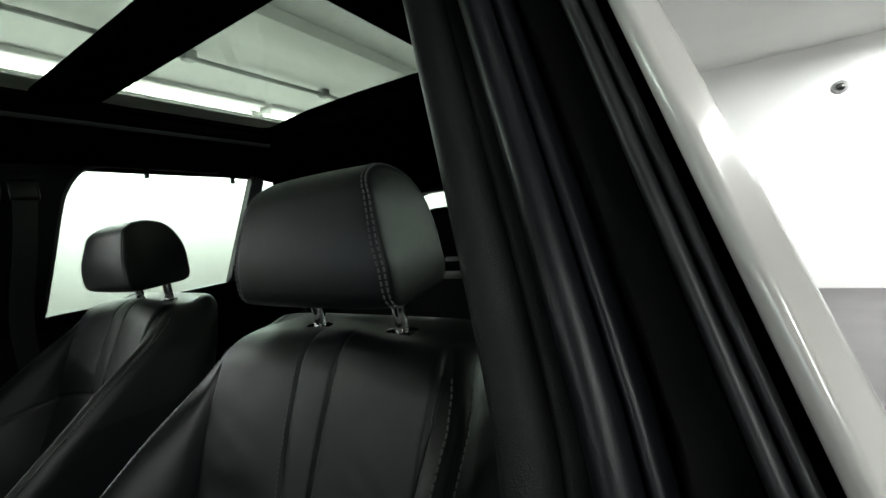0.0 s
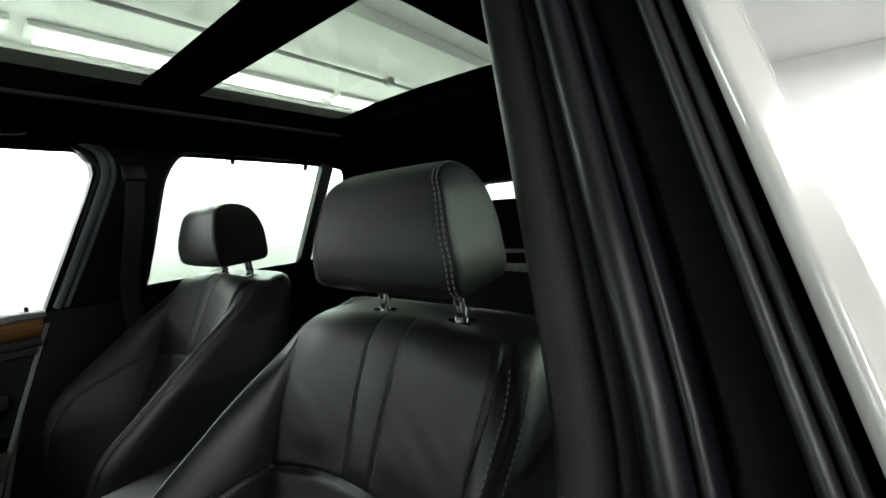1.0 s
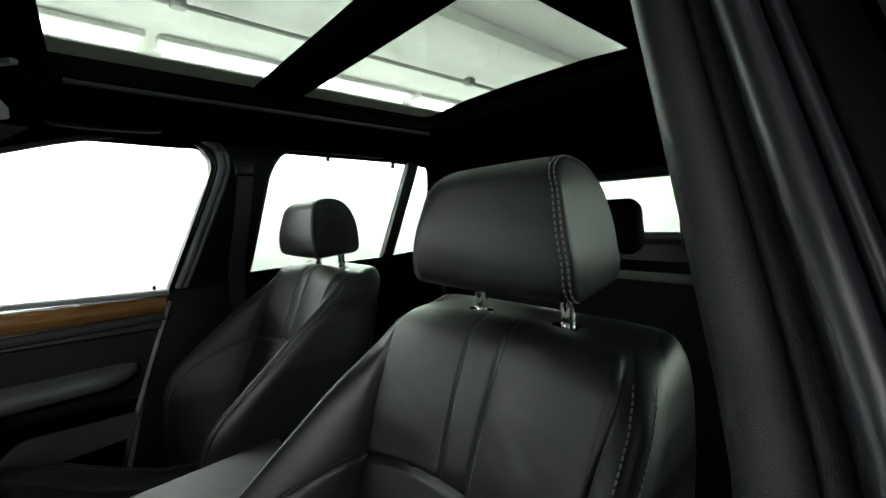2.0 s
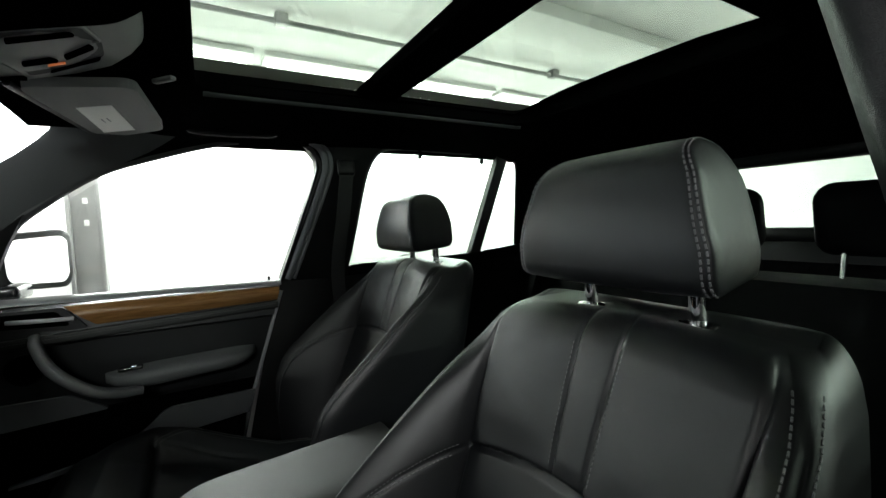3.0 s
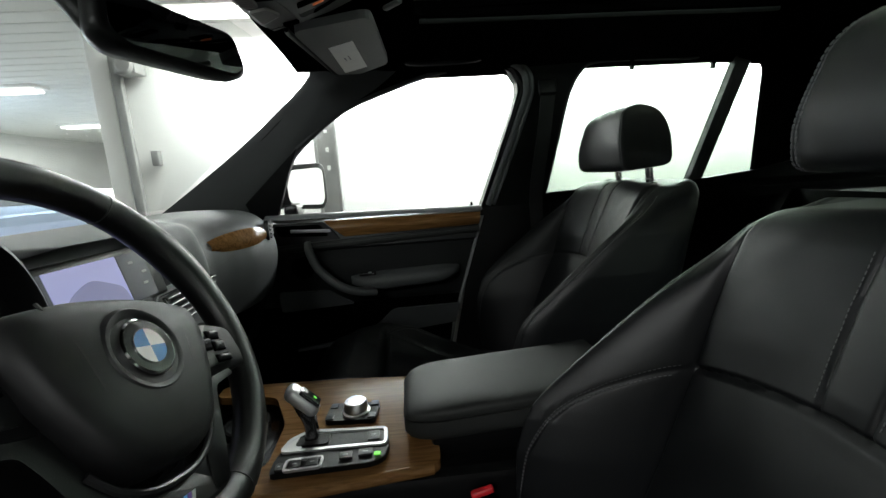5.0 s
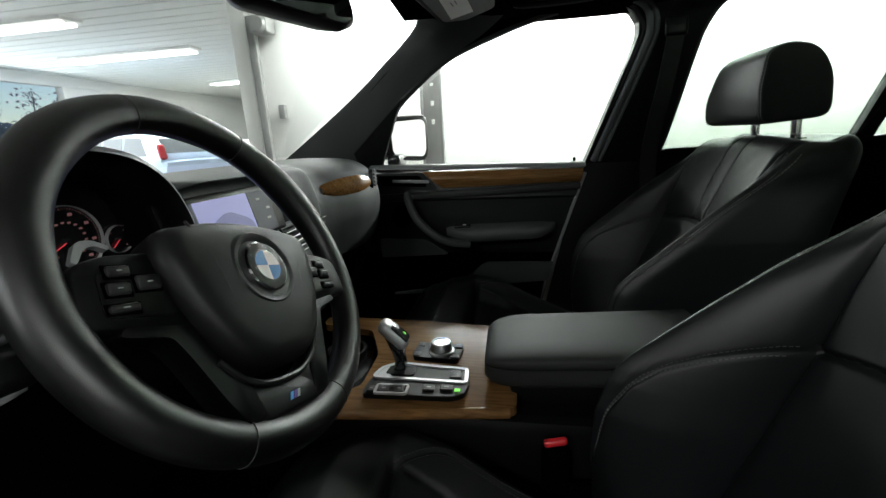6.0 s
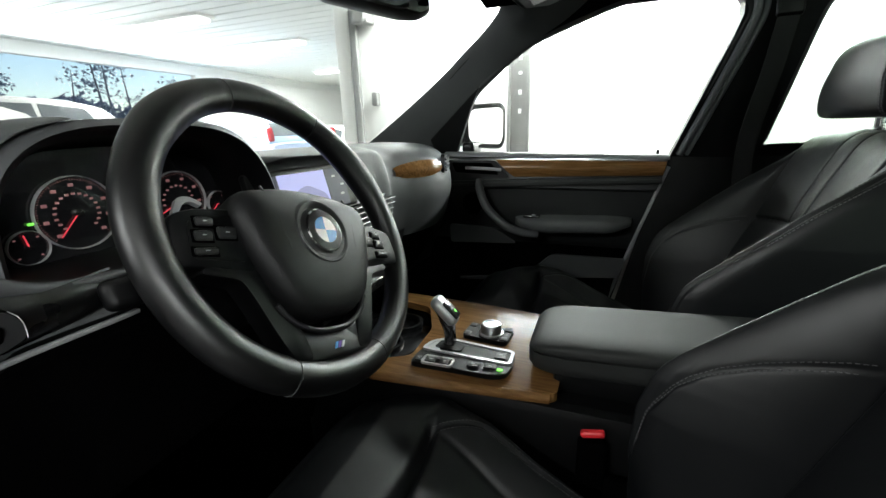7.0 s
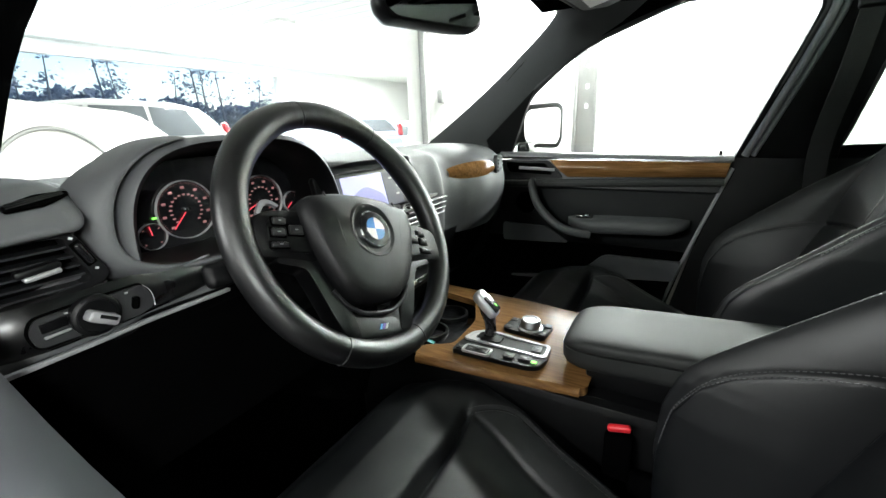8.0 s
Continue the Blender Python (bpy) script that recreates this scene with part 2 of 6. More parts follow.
    def slab(self, outline, to3d, depth):
        """A flat outline of (a, b) points made thick; to3d(a, b, d) places it."""
        n, o = len(outline), len(self.v)
        for d in (0, depth):
            self.v += [tuple(to3d(a, b, d)) for a, b in outline]
        self.f.append(tuple(o + i for i in range(n)))
        self.f.append(tuple(o + n + i for i in range(n))[::-1])
        for i in range(n):
            j = (i + 1) % n
            self.f.append((o + i, o + n + i, o + n + j, o + j))
        return self

    def stitches(self, pts, normal, step=0.0065, size=(0.0042, 0.0013, 0.0009)):
        """A row of thread stitches along a line of points; normal: list of directions."""
        p = np.asarray(pts, float)
        seg = np.linalg.norm(np.diff(p, axis=0), axis=1)
        at = np.r_[0, np.cumsum(seg)]
        nn = np.asarray(normal, float)
        for s in np.arange(step / 2, at[-1], step):
            c = np.array([np.interp(s, at, p[:, k]) for k in range(3)])
            c2 = np.array([np.interp(min(s + 0.001, at[-1]), at, p[:, k]) for k in range(3)])
            c1 = np.array([np.interp(max(s - 0.001, 0), at, p[:, k]) for k in range(3)])
            nm = np.array([np.interp(s, at, nn[:, k]) for k in range(3)]) if nn.ndim == 2 else nn
            t = (c2 - c1) / (np.linalg.norm(c2 - c1) + 1e-9)
            nm = nm - t * (nm @ t)
            nm /= np.linalg.norm(nm) + 1e-9
            b = np.cross(nm, t)
            m = Matrix(((t[0], b[0], nm[0], c[0]), (t[1], b[1], nm[1], c[1]), (t[2], b[2], nm[2], c[2]), (0, 0, 0, 1)))
            self.rbox(m, size, 0.0004, 1)
        return self


def link(name, shape, mat, parent=None, label="", smooth=35):
    me = bpy.data.meshes.new(name)
    me.from_pydata([tuple(v) for v in shape.v], [], shape.f)
    bm = bmesh.new()
    bm.from_mesh(me)
    bmesh.ops.recalc_face_normals(bm, faces=bm.faces)
    bm.to_mesh(me)
    bm.free()
    me.materials.append(mat)
    if smooth:
        me.polygons.foreach_set("use_smooth", [True] * len(me.polygons))
        me.set_sharp_from_angle(angle=radians(smooth))
    ob = new(name, me)
    if parent:
        ob.parent = parent
        ob.matrix_parent_inverse = parent.matrix_world.inverted() if parent.type != "EMPTY" else Matrix()
    return tagged(ob, label)


def part(name, shape, mat, parent, label="", smooth=35):
    ob = link(name, shape, mat, parent, label, smooth)
    return tagged(ob, kind="stuff") if name.endswith("stitching") else ob


def thing(name, label, category, group="", kind=""):
    return tagged(new(name), label, category, group, kind)


def structure(name, shape, mat, label="", category="", smooth=35):
    return tagged(link(name, shape, mat, None, label, smooth), label, category, kind="structure")


def curve(points, n=24):
    """A smooth open line through the points (Catmull-Rom), n points long."""
    p = np.asarray(points, float)
    q = np.vstack([2 * p[0] - p[1], p, 2 * p[-1] - p[-2]])
    out = []
    for s in np.linspace(0, len(p) - 1 - 1e-9, n):
        i, u = int(s), s - int(s)
        a, b, c, d = q[i : i + 4]
        out.append(0.5 * (2 * b + (c - a) * u + (2 * a - 5 * b + 4 * c - d) * u * u + (3 * b - a - 3 * c + d) * u**3))
    return np.array(out)


def smoothstep(a, b, x):
    t = np.clip((np.asarray(x, float) - a) / (b - a), 0, 1)
    return t * t * (3 - 2 * t)


def rounded(points, r, n=5):
    """A closed flat outline with rounded corners."""
    p = [np.array(q, float) for q in points]
    out = []
    for i in range(len(p)):
        a, b, c = p[i - 1], p[i], p[(i + 1) % len(p)]
        rr = min(r, 0.45 * np.linalg.norm(a - b), 0.45 * np.linalg.norm(c - b))
        s, e = b + rr * (a - b) / np.linalg.norm(a - b), b + rr * (c - b) / np.linalg.norm(c - b)
        for k in range(n + 1):
            u = k / n
            out.append(tuple((1 - u) ** 2 * s + 2 * u * (1 - u) * b + u * u * e))
    return out


def side_x(z):
    """Half width of the car's inside at height z: windows lean in above the belt."""
    return 0.722 - 0.27 * (z - 1.094) if z > 1.094 else 0.722 + 0.03 * (1.094 - z)


def sheet(rows, thick):
    """A closed thin sheet of glass over a grid of points."""
    p = np.asarray(rows, float)
    q = p + np.array((0, 0, thick))
    s = Shape().grid(p)
    n = len(s.v)
    s.grid(q[:, ::-1])
    nu, nv = p.shape[:2]
    at = lambda i, j: i * nv + j
    bt = lambda i, j: n + i * nv + (nv - 1 - j)
    edge = [(i, 0) for i in range(nu)] + [(nu - 1, j) for j in range(1, nv)] + [(i, nv - 1) for i in range(nu - 2, -1, -1)] + [(0, j) for j in range(nv - 2, 0, -1)]
    for a, b in zip(edge, edge[1:] + edge[:1]):
        s.f.append((at(*a), at(*b), bt(*b), bt(*a)))
    return s

# ---- the garage ----
HALL_Z = 2.95
structure("floor", Shape().box(-9, 16, -6.6, 11.2, -0.12, 0.0, 0.002), CONCRETE, "dark grey stained concrete garage floor", "floor")
ceil_ = Shape().box(-9, 16, -6.6, 11.2, HALL_Z, HALL_Z + 0.1, 0.002)
for k in range(76):
    ceil_.box(-7.0 + 0.27 * k, -6.94 + 0.27 * k, 3.5, 10.6, HALL_Z - 0.007, HALL_Z + 0.01, 0.006, 1)
structure("ceiling", ceil_, CEIL, "white ribbed garage ceiling boards", "ceiling")
structure("wall_south", Shape().box(-9, 4.3, -6.6, -6.4, 0, HALL_Z, 0.002), WALL, "plain white painted garage wall", "wall")
structure("wall_east", Shape().box(4.25, 4.45, -6.4, 3.7, 0, HALL_Z, 0.002), WALL, "plain white painted garage wall", "wall")
structure("wall_return", Shape().box(4.45, 16, 3.5, 3.7, 0, HALL_Z, 0.002), WALL, "white wall at the opening of the bay", "wall")
structure("wall_far_east", Shape().box(15.8, 16, 3.7, 11, 0, HALL_Z, 0.002), WALL, "white wall of the front hall", "wall")
structure("wall_west", Shape().box(-9, -8.8, -6.4, 11, 0, HALL_Z, 0.002), WALL, "plain white painted garage wall", "wall")
WIN_X0, WIN_X1, WIN_Z0, WIN_Z1 = -3.0, 7.85, 0.9, 2.72
far = Shape().box(-9, 16, 10.6, 10.8, 0, WIN_Z0, 0.002).box(-9, 16, 10.6, 10.8, WIN_Z1, HALL_Z, 0.002)
far.box(-9, WIN_X0, 10.6, 10.8, WIN_Z0, WIN_Z1, 0.002).box(WIN_X1, 16, 10.6, 10.8, WIN_Z0, WIN_Z1, 0.002)
structure("wall_north", far, WALL, "white front wall with a long window", "wall")

# ---- the car body ----
car = thing("car_body", "white estate car body with black cloth roof lining and glass roof", "car")

FW = [(0.955, 1.105), (0.62, 1.098), (0.284, 1.085), (0.22, 1.265), (0.180, 1.385), (0.166, 1.435), (0.170, 1.466), (0.188, 1.490), (0.216, 1.504), (0.260, 1.510), (0.34, 1.503), (0.425, 1.49), (0.51, 1.469), (0.593, 1.443), (0.665, 1.415), (0.728, 1.382), (0.80, 1.332), (0.871, 1.272), (0.92, 1.20)]
RW = [(0.057, 1.112), (-0.20, 1.12), (-0.459, 1.128), (-0.536, 1.500), (-0.37, 1.510), (-0.202, 1.514), (-0.080, 1.512), (-0.034, 1.494), (-0.004, 1.445), (0.010, 1.391), (0.033, 1.25)]
QW = [(-0.507, 1.131), (-0.705, 1.150), (-0.645, 1.465), (-0.628, 1.482), (-0.583, 1.493)]
CW = [(-0.905, 1.19), (-1.35, 1.215), (-1.26, 1.43), (-0.868, 1.47)]


def side_piece(name, outline, sx, mat, label="", depth=0.03, off=0.0):
    """A piece of the inner side trim, in the leaning window plane."""
    return part(name, Shape().slab(outline, lambda y, z, d: (sx * (side_x(z) - off + d), y, z), depth), mat, car, label, 25)


for sx in (1, -1):
    rail = [(0.665, 1.432), (0.593, 1.459), (0.51, 1.484), (0.425, 1.505), (0.34, 1.517), (0.252, 1.525), (0.16, 1.525), (-0.09, 1.525), (-0.202, 1.526), (-0.536, 1.512), (-0.63, 1.494), (-0.868, 1.478), (-1.26, 1.436), (-1.5, 1.40), (-1.45, 1.52), (-0.6, 1.575), (0.4, 1.575), (0.62, 1.545)]
    side_piece("roof_rail", rail, sx, HEADLINER, "black cloth trim above the side windows", 0.05, 0.004)
    if sx > 0:
        side_piece("middle_pillar", [(0.284, 1.08), (0.180, 1.388), (0.167, 1.437), (0.171, 1.467), (0.189, 1.491), (0.217, 1.505), (0.26, 1.511), (0.26, 1.535), (-0.085, 1.535), (-0.034, 1.494), (-0.004, 1.445), (0.010, 1.391), (0.057, 1.112), (0.058, 1.06)], sx, DARK_PLASTIC, "black pillar between the doors", 0.05)
    side_piece("window_divider", [(-0.459, 1.12), (-0.507, 1.12), (-0.583, 1.495), (-0.536, 1.505)], sx, RUBBER, "thin black window bar", 0.03)
    side_piece("rear_pillar", [(-0.705, 1.12), (-0.905, 1.12), (-0.868, 1.475), (-0.63, 1.49), (-0.645, 1.465)], sx, HEADLINER, "", 0.018)
    side_piece("tail_pillar", [(-1.35, 1.1), (-1.56, 1.1), (-1.47, 1.44), (-1.26, 1.435)], sx, DARK_PLASTIC, "", 0.05)
    # trim below the rear windows
    part("rear_side_panel", Shape().grid([[(sx * (0.70 + 0.02 * math.sin(k)), y, z) for k, z in zip((0, 1, 1.5, 1, 0.5), (1.118, 1.09, 1.0, 0.8, 0.35))] for y in np.linspace(0.05 if sx > 0 else -0.12, -1.6, 12)]), DARK_PLASTIC, car, "black trim below the rear windows")
    side_piece("window_sill_trim", [(0.058, 1.06), (0.058, 1.111), (-0.2, 1.119), (-0.459, 1.127), (-0.507, 1.130), (-0.705, 1.149), (-0.905, 1.189), (-1.35, 1.214), (-1.5, 1.214), (-1.5, 1.06)] if sx > 0 else [(-0.15, 1.06), (-0.15, 1.118), (-0.459, 1.127), (-0.507, 1.130), (-0.705, 1.149), (-0.905, 1.189), (-1.35, 1.214), (-1.5, 1.214), (-1.5, 1.06)], sx, DARK_PLASTIC, "black trim along the window sills", 0.03, 0.003)
    for nm, o, g in (("rear_window", RW, TINTED), ("quarter_window", QW, TINTED), ("cargo_window", CW, TINTED)):
        s = Shape().slab(o, lambda y, z, d: (sx * (side_x(z) + 0.018 + d), y, z), 0.004)
        part(nm, s, g, car, "tinted glass pane", 0)
    # window seal round the rear door's panes
    loop = [(sx * (side_x(z) + 0.004), y, z) for y, z in RW]
    part("window_seal", Shape().tube(curve(loop + loop[:1], 70)[:-1], 0.006, 6, True, (1, 0, 0)), RUBBER, car)
    for y in (-0.188, -0.455):
        z = 1.512 if y > -0.4 else 1.505
        part("blind_hook", Shape().box(sx * side_x(z) - 0.006, sx * side_x(z) + 0.006, y - 0.006, y + 0.006, z - 0.03, z + 0.004, 0.002), GLOSS_BLACK, car, "small black blind hook")

# outer skin of the sides below the belt, the sills and the floor
for sx in (1, -1):
    y0 = 0.12 if sx < 0 else 1.9
    rows = [[(sx * (0.90 + 0.03 * math.sin(3 * (z - 0.3)) - 0.16 * max(0, (z - 1.0) / 0.12) ** 1.0 * (z > 1.0)), y, z) for z in (0.28, 0.45, 0.62, 0.80, 0.95, 1.03, 1.078)] for y in np.linspace(y0, -2.2, 24)]
    part("side_skin", Shape().grid(rows), CAR_WHITE, car, "white painted outer door skin")
hp = curve([(-0.925, -0.77, 0.925), (-0.958, -0.79, 0.928), (-0.966, -0.88, 0.930), (-0.958, -0.97, 0.930), (-0.925, -0.99, 0.928)], 24)
part("outer_handle", Shape().sweep(hp, rounded([(-0.008, -0.014), (0.008, -0.014), (0.008, 0.014), (-0.008, 0.014)], 0.007, 3), up=(0, 0, 1)), CAR_WHITE, car, "white rear door handle", 60)
part("floor_pan", Shape().box(-0.78, 0.78, -2.0, 1.6, 0.30, 0.36, 0.01), SHADED_CARPET, car, "black carpet floor")
part("firewall", Shape().box(-0.76, 0.76, 1.55, 1.62, 0.3, 1.1, 0.01), SHADED_CARPET, car)
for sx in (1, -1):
    part("kick_panel", Shape().box(sx * 0.755 - 0.02, sx * 0.755 + 0.02, 1.06, 1.60, 0.32, 1.08, 0.01), SHADED_CARPET, car, "black footwell side trim")
part("tailgate_inner", Shape().box(-0.72, 0.72, -1.80, -1.72, 0.36, 1.17, 0.02), DARK_PLASTIC, car, "black tailgate trim")
part("load_cover", Shape().box(-0.68, 0.68, -1.72, -1.02, 1.02, 1.035, 0.004), SHADED_CARPET, car, "black load cover")
part("rear_screen", sheet([[(x, y, z) for x in (-0.58, 0, 0.58)] for y, z in ((-1.74, 1.175), (-1.62, 1.32), (-1.50, 1.44))], 0.004), TINTED, car, "tinted tailgate glass", 0)
part("tailgate_frame", Shape().box(-0.66, 0.66, -1.52, -1.44, 1.435, 1.50, 0.02).box(-0.72, 0.72, -1.78, -1.70, 1.12, 1.18, 0.02), DARK_PLASTIC, car)

# roof lining with the two-pane glass roof
OPEN_X, OPEN_Y0, OPEN_Y1 = 0.376, -0.455, 0.492


def lining_z(x, y):
    zc = np.interp(y, (-1.5, -1.0, -0.5, 0.0, 0.5, 0.8), (1.47, 1.555, 1.582, 1.582, 1.565, 1.515))
    return zc - 0.075 * abs(x / 0.62) ** 3 * float(np.interp(y, (0.45, 0.75), (1.0, 0.25)))


xs = [-0.64, -0.58, -0.52, -0.46, -0.41, -OPEN_X, -0.2, 0.0, 0.2, OPEN_X, 0.41, 0.46, 0.52, 0.58, 0.64]
ys = [-1.5, -1.25, -1.0, -0.8, -0.65, OPEN_Y0, -0.25, 0.0, 0.25, OPEN_Y1, 0.55, 0.65, 0.73, 0.8]
lin = Shape()
for up in (0.0, 0.055):
    o = len(lin.v)
    lin.v += [(x * float(np.interp(y, (0.5, 0.8), (1.0, 0.80))), y, lining_z(x, y) + up) for y in ys for x in xs]
    for i in range(len(ys) - 1):
        for j in range(len(xs) - 1):
            gap = 0.06 if up else 0.0
            if not (ys[i] >= OPEN_Y0 and ys[i + 1] <= OPEN_Y1 and xs[j] >= -OPEN_X - gap and xs[j + 1] <= OPEN_X + gap):
                q = o + i * len(xs) + j
                lin.f.append((q, q + 1, q + len(xs) + 1, q + len(xs)))
roof = part("roof_lining", lin, HEADLINER, car, "black cloth roof lining")
# the opening's sides flare out towards the glass
ring_rows = []
for dx, dy, z in ((0.012, 0.012, 1.572), (0.0, 0.0, 1.566), (-0.008, -0.008, 1.572), (0.02, 0.012, 1.592), (0.055, 0.028, 1.614), (0.066, 0.036, 1.634)):
    ring_rows.append([(x, y, z + max(0.0, z - 1.572) * 0.22 * (1 - (y / 0.5) ** 2)) for x, y in rounded([(-OPEN_X - dx, OPEN_Y0 - dy), (OPEN_X + dx, OPEN_Y0 - dy), (OPEN_X + dx, OPEN_Y1 + dy), (-OPEN_X - dx, OPEN_Y1 + dy)], 0.05)])
part("roof_frame", Shape().grid(ring_rows, close_v=True), HEADLINER, car, "black flared frame of the roof opening", 50)
part("roof_crossbar", Shape().box(-0.45, 0.45, -0.018, 0.092, 1.610, 1.644, 0.012), HEADLINER, car, "black bar between the roof panes")
for y0, y1 in ((0.060, 0.54), (-0.53, 0.02)):
    part("roof_pane", sheet([[(x, y, 1.655 - 0.016 * (y / 0.5) ** 2 - 0.012 * (x / 0.465) ** 2) for x in np.linspace(-0.465, 0.465, 9)] for y in np.linspace(y0, y1, 5)], 0.004), ROOF_GLASS, car, "tinted glass roof pane", 0)
# inner sunblind rails seen along the opening
for sx in (1, -1):
    part("roof_blind_rail", Shape().tube(curve([(sx * 0.45, 0.44, 1.560), (sx * 0.455, 0.2, 1.572), (sx * 0.455, -0.2, 1.575), (sx * 0.45, -0.46, 1.572)], 14), 0.007, 8), DARK_PLASTIC, car)
part("roof_edge_piping", Shape().tube(curve([(0.372, 0.470, 1.562), (0.379, 0.40, 1.5635), (0.379, 0.0, 1.5645), (0.379, -0.38, 1.5635), (0.372, -0.445, 1.562)], 30), 0.0062, 8), PILLAR_TRIM, car, "grey piping along the roof opening")
part("roof_skin", Shape().grid([[(sx * 0.45, y, 1.668), (sx * 0.55, y, 1.655), (sx * 0.65, y, 1.62), (sx * 0.70, y, 1.575)] for sx in (1, -1) for y in ((0.8, -1.6) if sx > 0 else (-1.6, 0.8))][:2]).grid([[(-0.45, y, 1.668), (-0.55, y, 1.655), (-0.65, y, 1.62), (-0.70, y, 1.575)] for y in (0.8, -1.6)]), CAR_WHITE, car, "white painted roof edges")

# windscreen, its pillars and the front bulkhead
part("windscreen", sheet([[(sxx * (0.60 + 0.12 * (1 - s)), 0.79 + 0.52 * (1 - s) + 0.16 * (1 - sxx * sxx) * (1 - 0.6 * s), 1.515 - 0.37 * (1 - s)) for sxx in np.linspace(-1, 1, 13)] for s in np.linspace(0, 1, 7)], 0.004), CLEAR, car, "clear windscreen", 0)
for sx in (1, -1):
    inboard = 0.0 if sx > 0 else 0.11
    front = curve([(0.715 - inboard, 1.33, 1.13), (0.722 - inboard, 1.214, 1.21), (0.715 - inboard, 1.06, 1.317), (0.675 - inboard, 0.90, 1.429), (0.615 - inboard, 0.79, 1.508), (0.50, 0.765, 1.53)], 16)
    mid = curve([(0.695 - inboard, 1.20, 1.12), (0.692 - inboard, 1.10, 1.20), (0.685 - inboard, 0.97, 1.30), (0.645 - inboard, 0.83, 1.41), (0.585 - inboard, 0.72, 1.49), (0.48, 0.70, 1.535)], 16)
    back = curve([(0.722, 0.97, 1.10), (0.71, 0.955, 1.16), (0.680, 0.892, 1.268), (0.642, 0.765, 1.378), (0.608, 0.60, 1.462), (0.575, 0.50, 1.53)], 16)
    pil = []
    for a, b, c in zip(front, mid, back):
        pil.append([(sx * q[0], q[1], q[2]) for q in (a, 0.5 * a + 0.5 * b + np.array((0.0, 0.012, 0.004)), b, 0.5 * b + 0.5 * c + np.array((-0.006, 0, 0)), c)])
    # The driver's pillar takes the black cloth, which paints it as in shade.
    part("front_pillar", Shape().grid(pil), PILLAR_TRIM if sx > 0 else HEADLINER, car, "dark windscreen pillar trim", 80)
    part("front_pillar_skin", Shape().tube([(sx * (q[0] + 0.045), q[1] + 0.03, q[2] + 0.012) for q in 0.5 * (front + back)], 0.045, 8), JAMB_BLACK if sx > 0 else CAR_WHITE, car)
part("mirror_triangle", Shape().slab([(0.965, 1.09), (1.12, 1.09), (0.86, 1.31), (0.90, 1.235)], lambda y, z, d: (side_x(z) - 0.008 + d, y, z), 0.02), DARK_PLASTIC, car, "black mirror corner trim")
part("cowl", Shape().box(-0.80, 0.80, 1.45, 1.60, 1.02, 1.09, 0.02), DARK_PLASTIC, car)
part("bonnet", Shape().grid([[(x, y, 1.06 - 0.10 * (y - 1.5) - 0.05 * (x / 0.8) ** 2) for x in np.linspace(-0.86, 0.86, 9)] for y in np.linspace(1.5, 2.5, 7)]), CAR_WHITE, car, "white bonnet")


# ---- seats ----
SEAT_Z = (0.55, 0.70, 0.85, 0.95, 1.03, 1.08, 1.12, 1.14)


def seat_half(z):
    """Half width of the backrest."""
    return np.interp(z, SEAT_Z, (0.235, 0.244, 0.248, 0.244, 0.233, 0.222, 0.209, 0.204))


def seat_crest(z):
    """Where the bolster stands out most."""
    return np.interp(z, SEAT_Z, (0.215, 0.222, 0.226, 0.222, 0.212, 0.203, 0.192, 0.187))


def seat_inner(z):
    """Seam between the middle panel and the bolster."""
    return np.interp(z, (0.55, 0.80, 0.923, 1.05, 1.12), (0.146, 0.157, 0.169, 0.178, 0.182))


def strip_half(z):
    return np.interp(z, (0.94, 1.10), (0.023, 0.030))


def bolster_seam(a):
    return np.interp(a, (0.169, 0.176, 0.184, 0.193, 0.202, 0.209, 0.215, 0.219, 0.223), (0.923, 0.918, 0.908, 0.894, 0.874, 0.848, 0.805, 0.755, 0.68))


def seat_front(x, z):
    """How far forward the backrest's leather lies at (x, z), from the headrest posts."""
    x, z = np.asarray(x, float), np.asarray(z, float)
    a = np.abs(x)
    inner, top, w = seat_inner(z), seat_crest(z), seat_half(z)
    yc = np.interp(z, (0.55, 0.65, 0.75, 0.85, 0.92, 1.0, 1.05, 1.11, 1.14), (0.275, 0.258, 0.224, 0.181, 0.150, 0.122, 0.103, 0.077, 0.068))
    yi = yc + 0.018 * np.clip(a / inner, 0, 1) ** 2
    yt = np.interp(z, (0.55, 0.65, 0.71, 0.79, 0.84, 0.86, 0.88, 0.93, 0.965, 1.0, 1.035, 1.08, 1.105, 1.14), (0.385, 0.396, 0.400, 0.396, 0.380, 0.368, 0.350, 0.292, 0.250, 0.209, 0.166, 0.112, 0.087, 0.062))
    u = np.clip((a - inner) / (top - inner), 0, 1)
    rise = 0.5 * np.sin(u * math.pi / 2) ** 0.8 + 0.5 * u ** 0.7
    v = np.clip((a - top) / (w - top), 0, 1)
    deep = np.interp(z, (0.6, 0.9, 1.05, 1.12), (0.06, 0.055, 0.04, 0.03))
    y = yi + (yt - yi) * rise - deep * (1 - np.sqrt(np.clip(1 - v * v, 0, 1)))
    # seams: sides of the middle panel, the arch across it, the middle strip, the bolster seam and the side seam
    groove = 0.006 * np.exp(-(((a - inner) / 0.0034) ** 2))
    arch = 0.942 - 0.019 * np.clip(a / 0.169, 0, 1) ** 2
    groove += 0.007 * np.exp(-(((z - arch) / 0.0036) ** 2)) * (a < inner)
    groove += 0.0028 * np.exp(-(((a - strip_half(z)) / 0.0024) ** 2)) * (z > arch)
    steep = (bolster_seam(a + 0.001) - bolster_seam(a - 0.001)) / 0.002
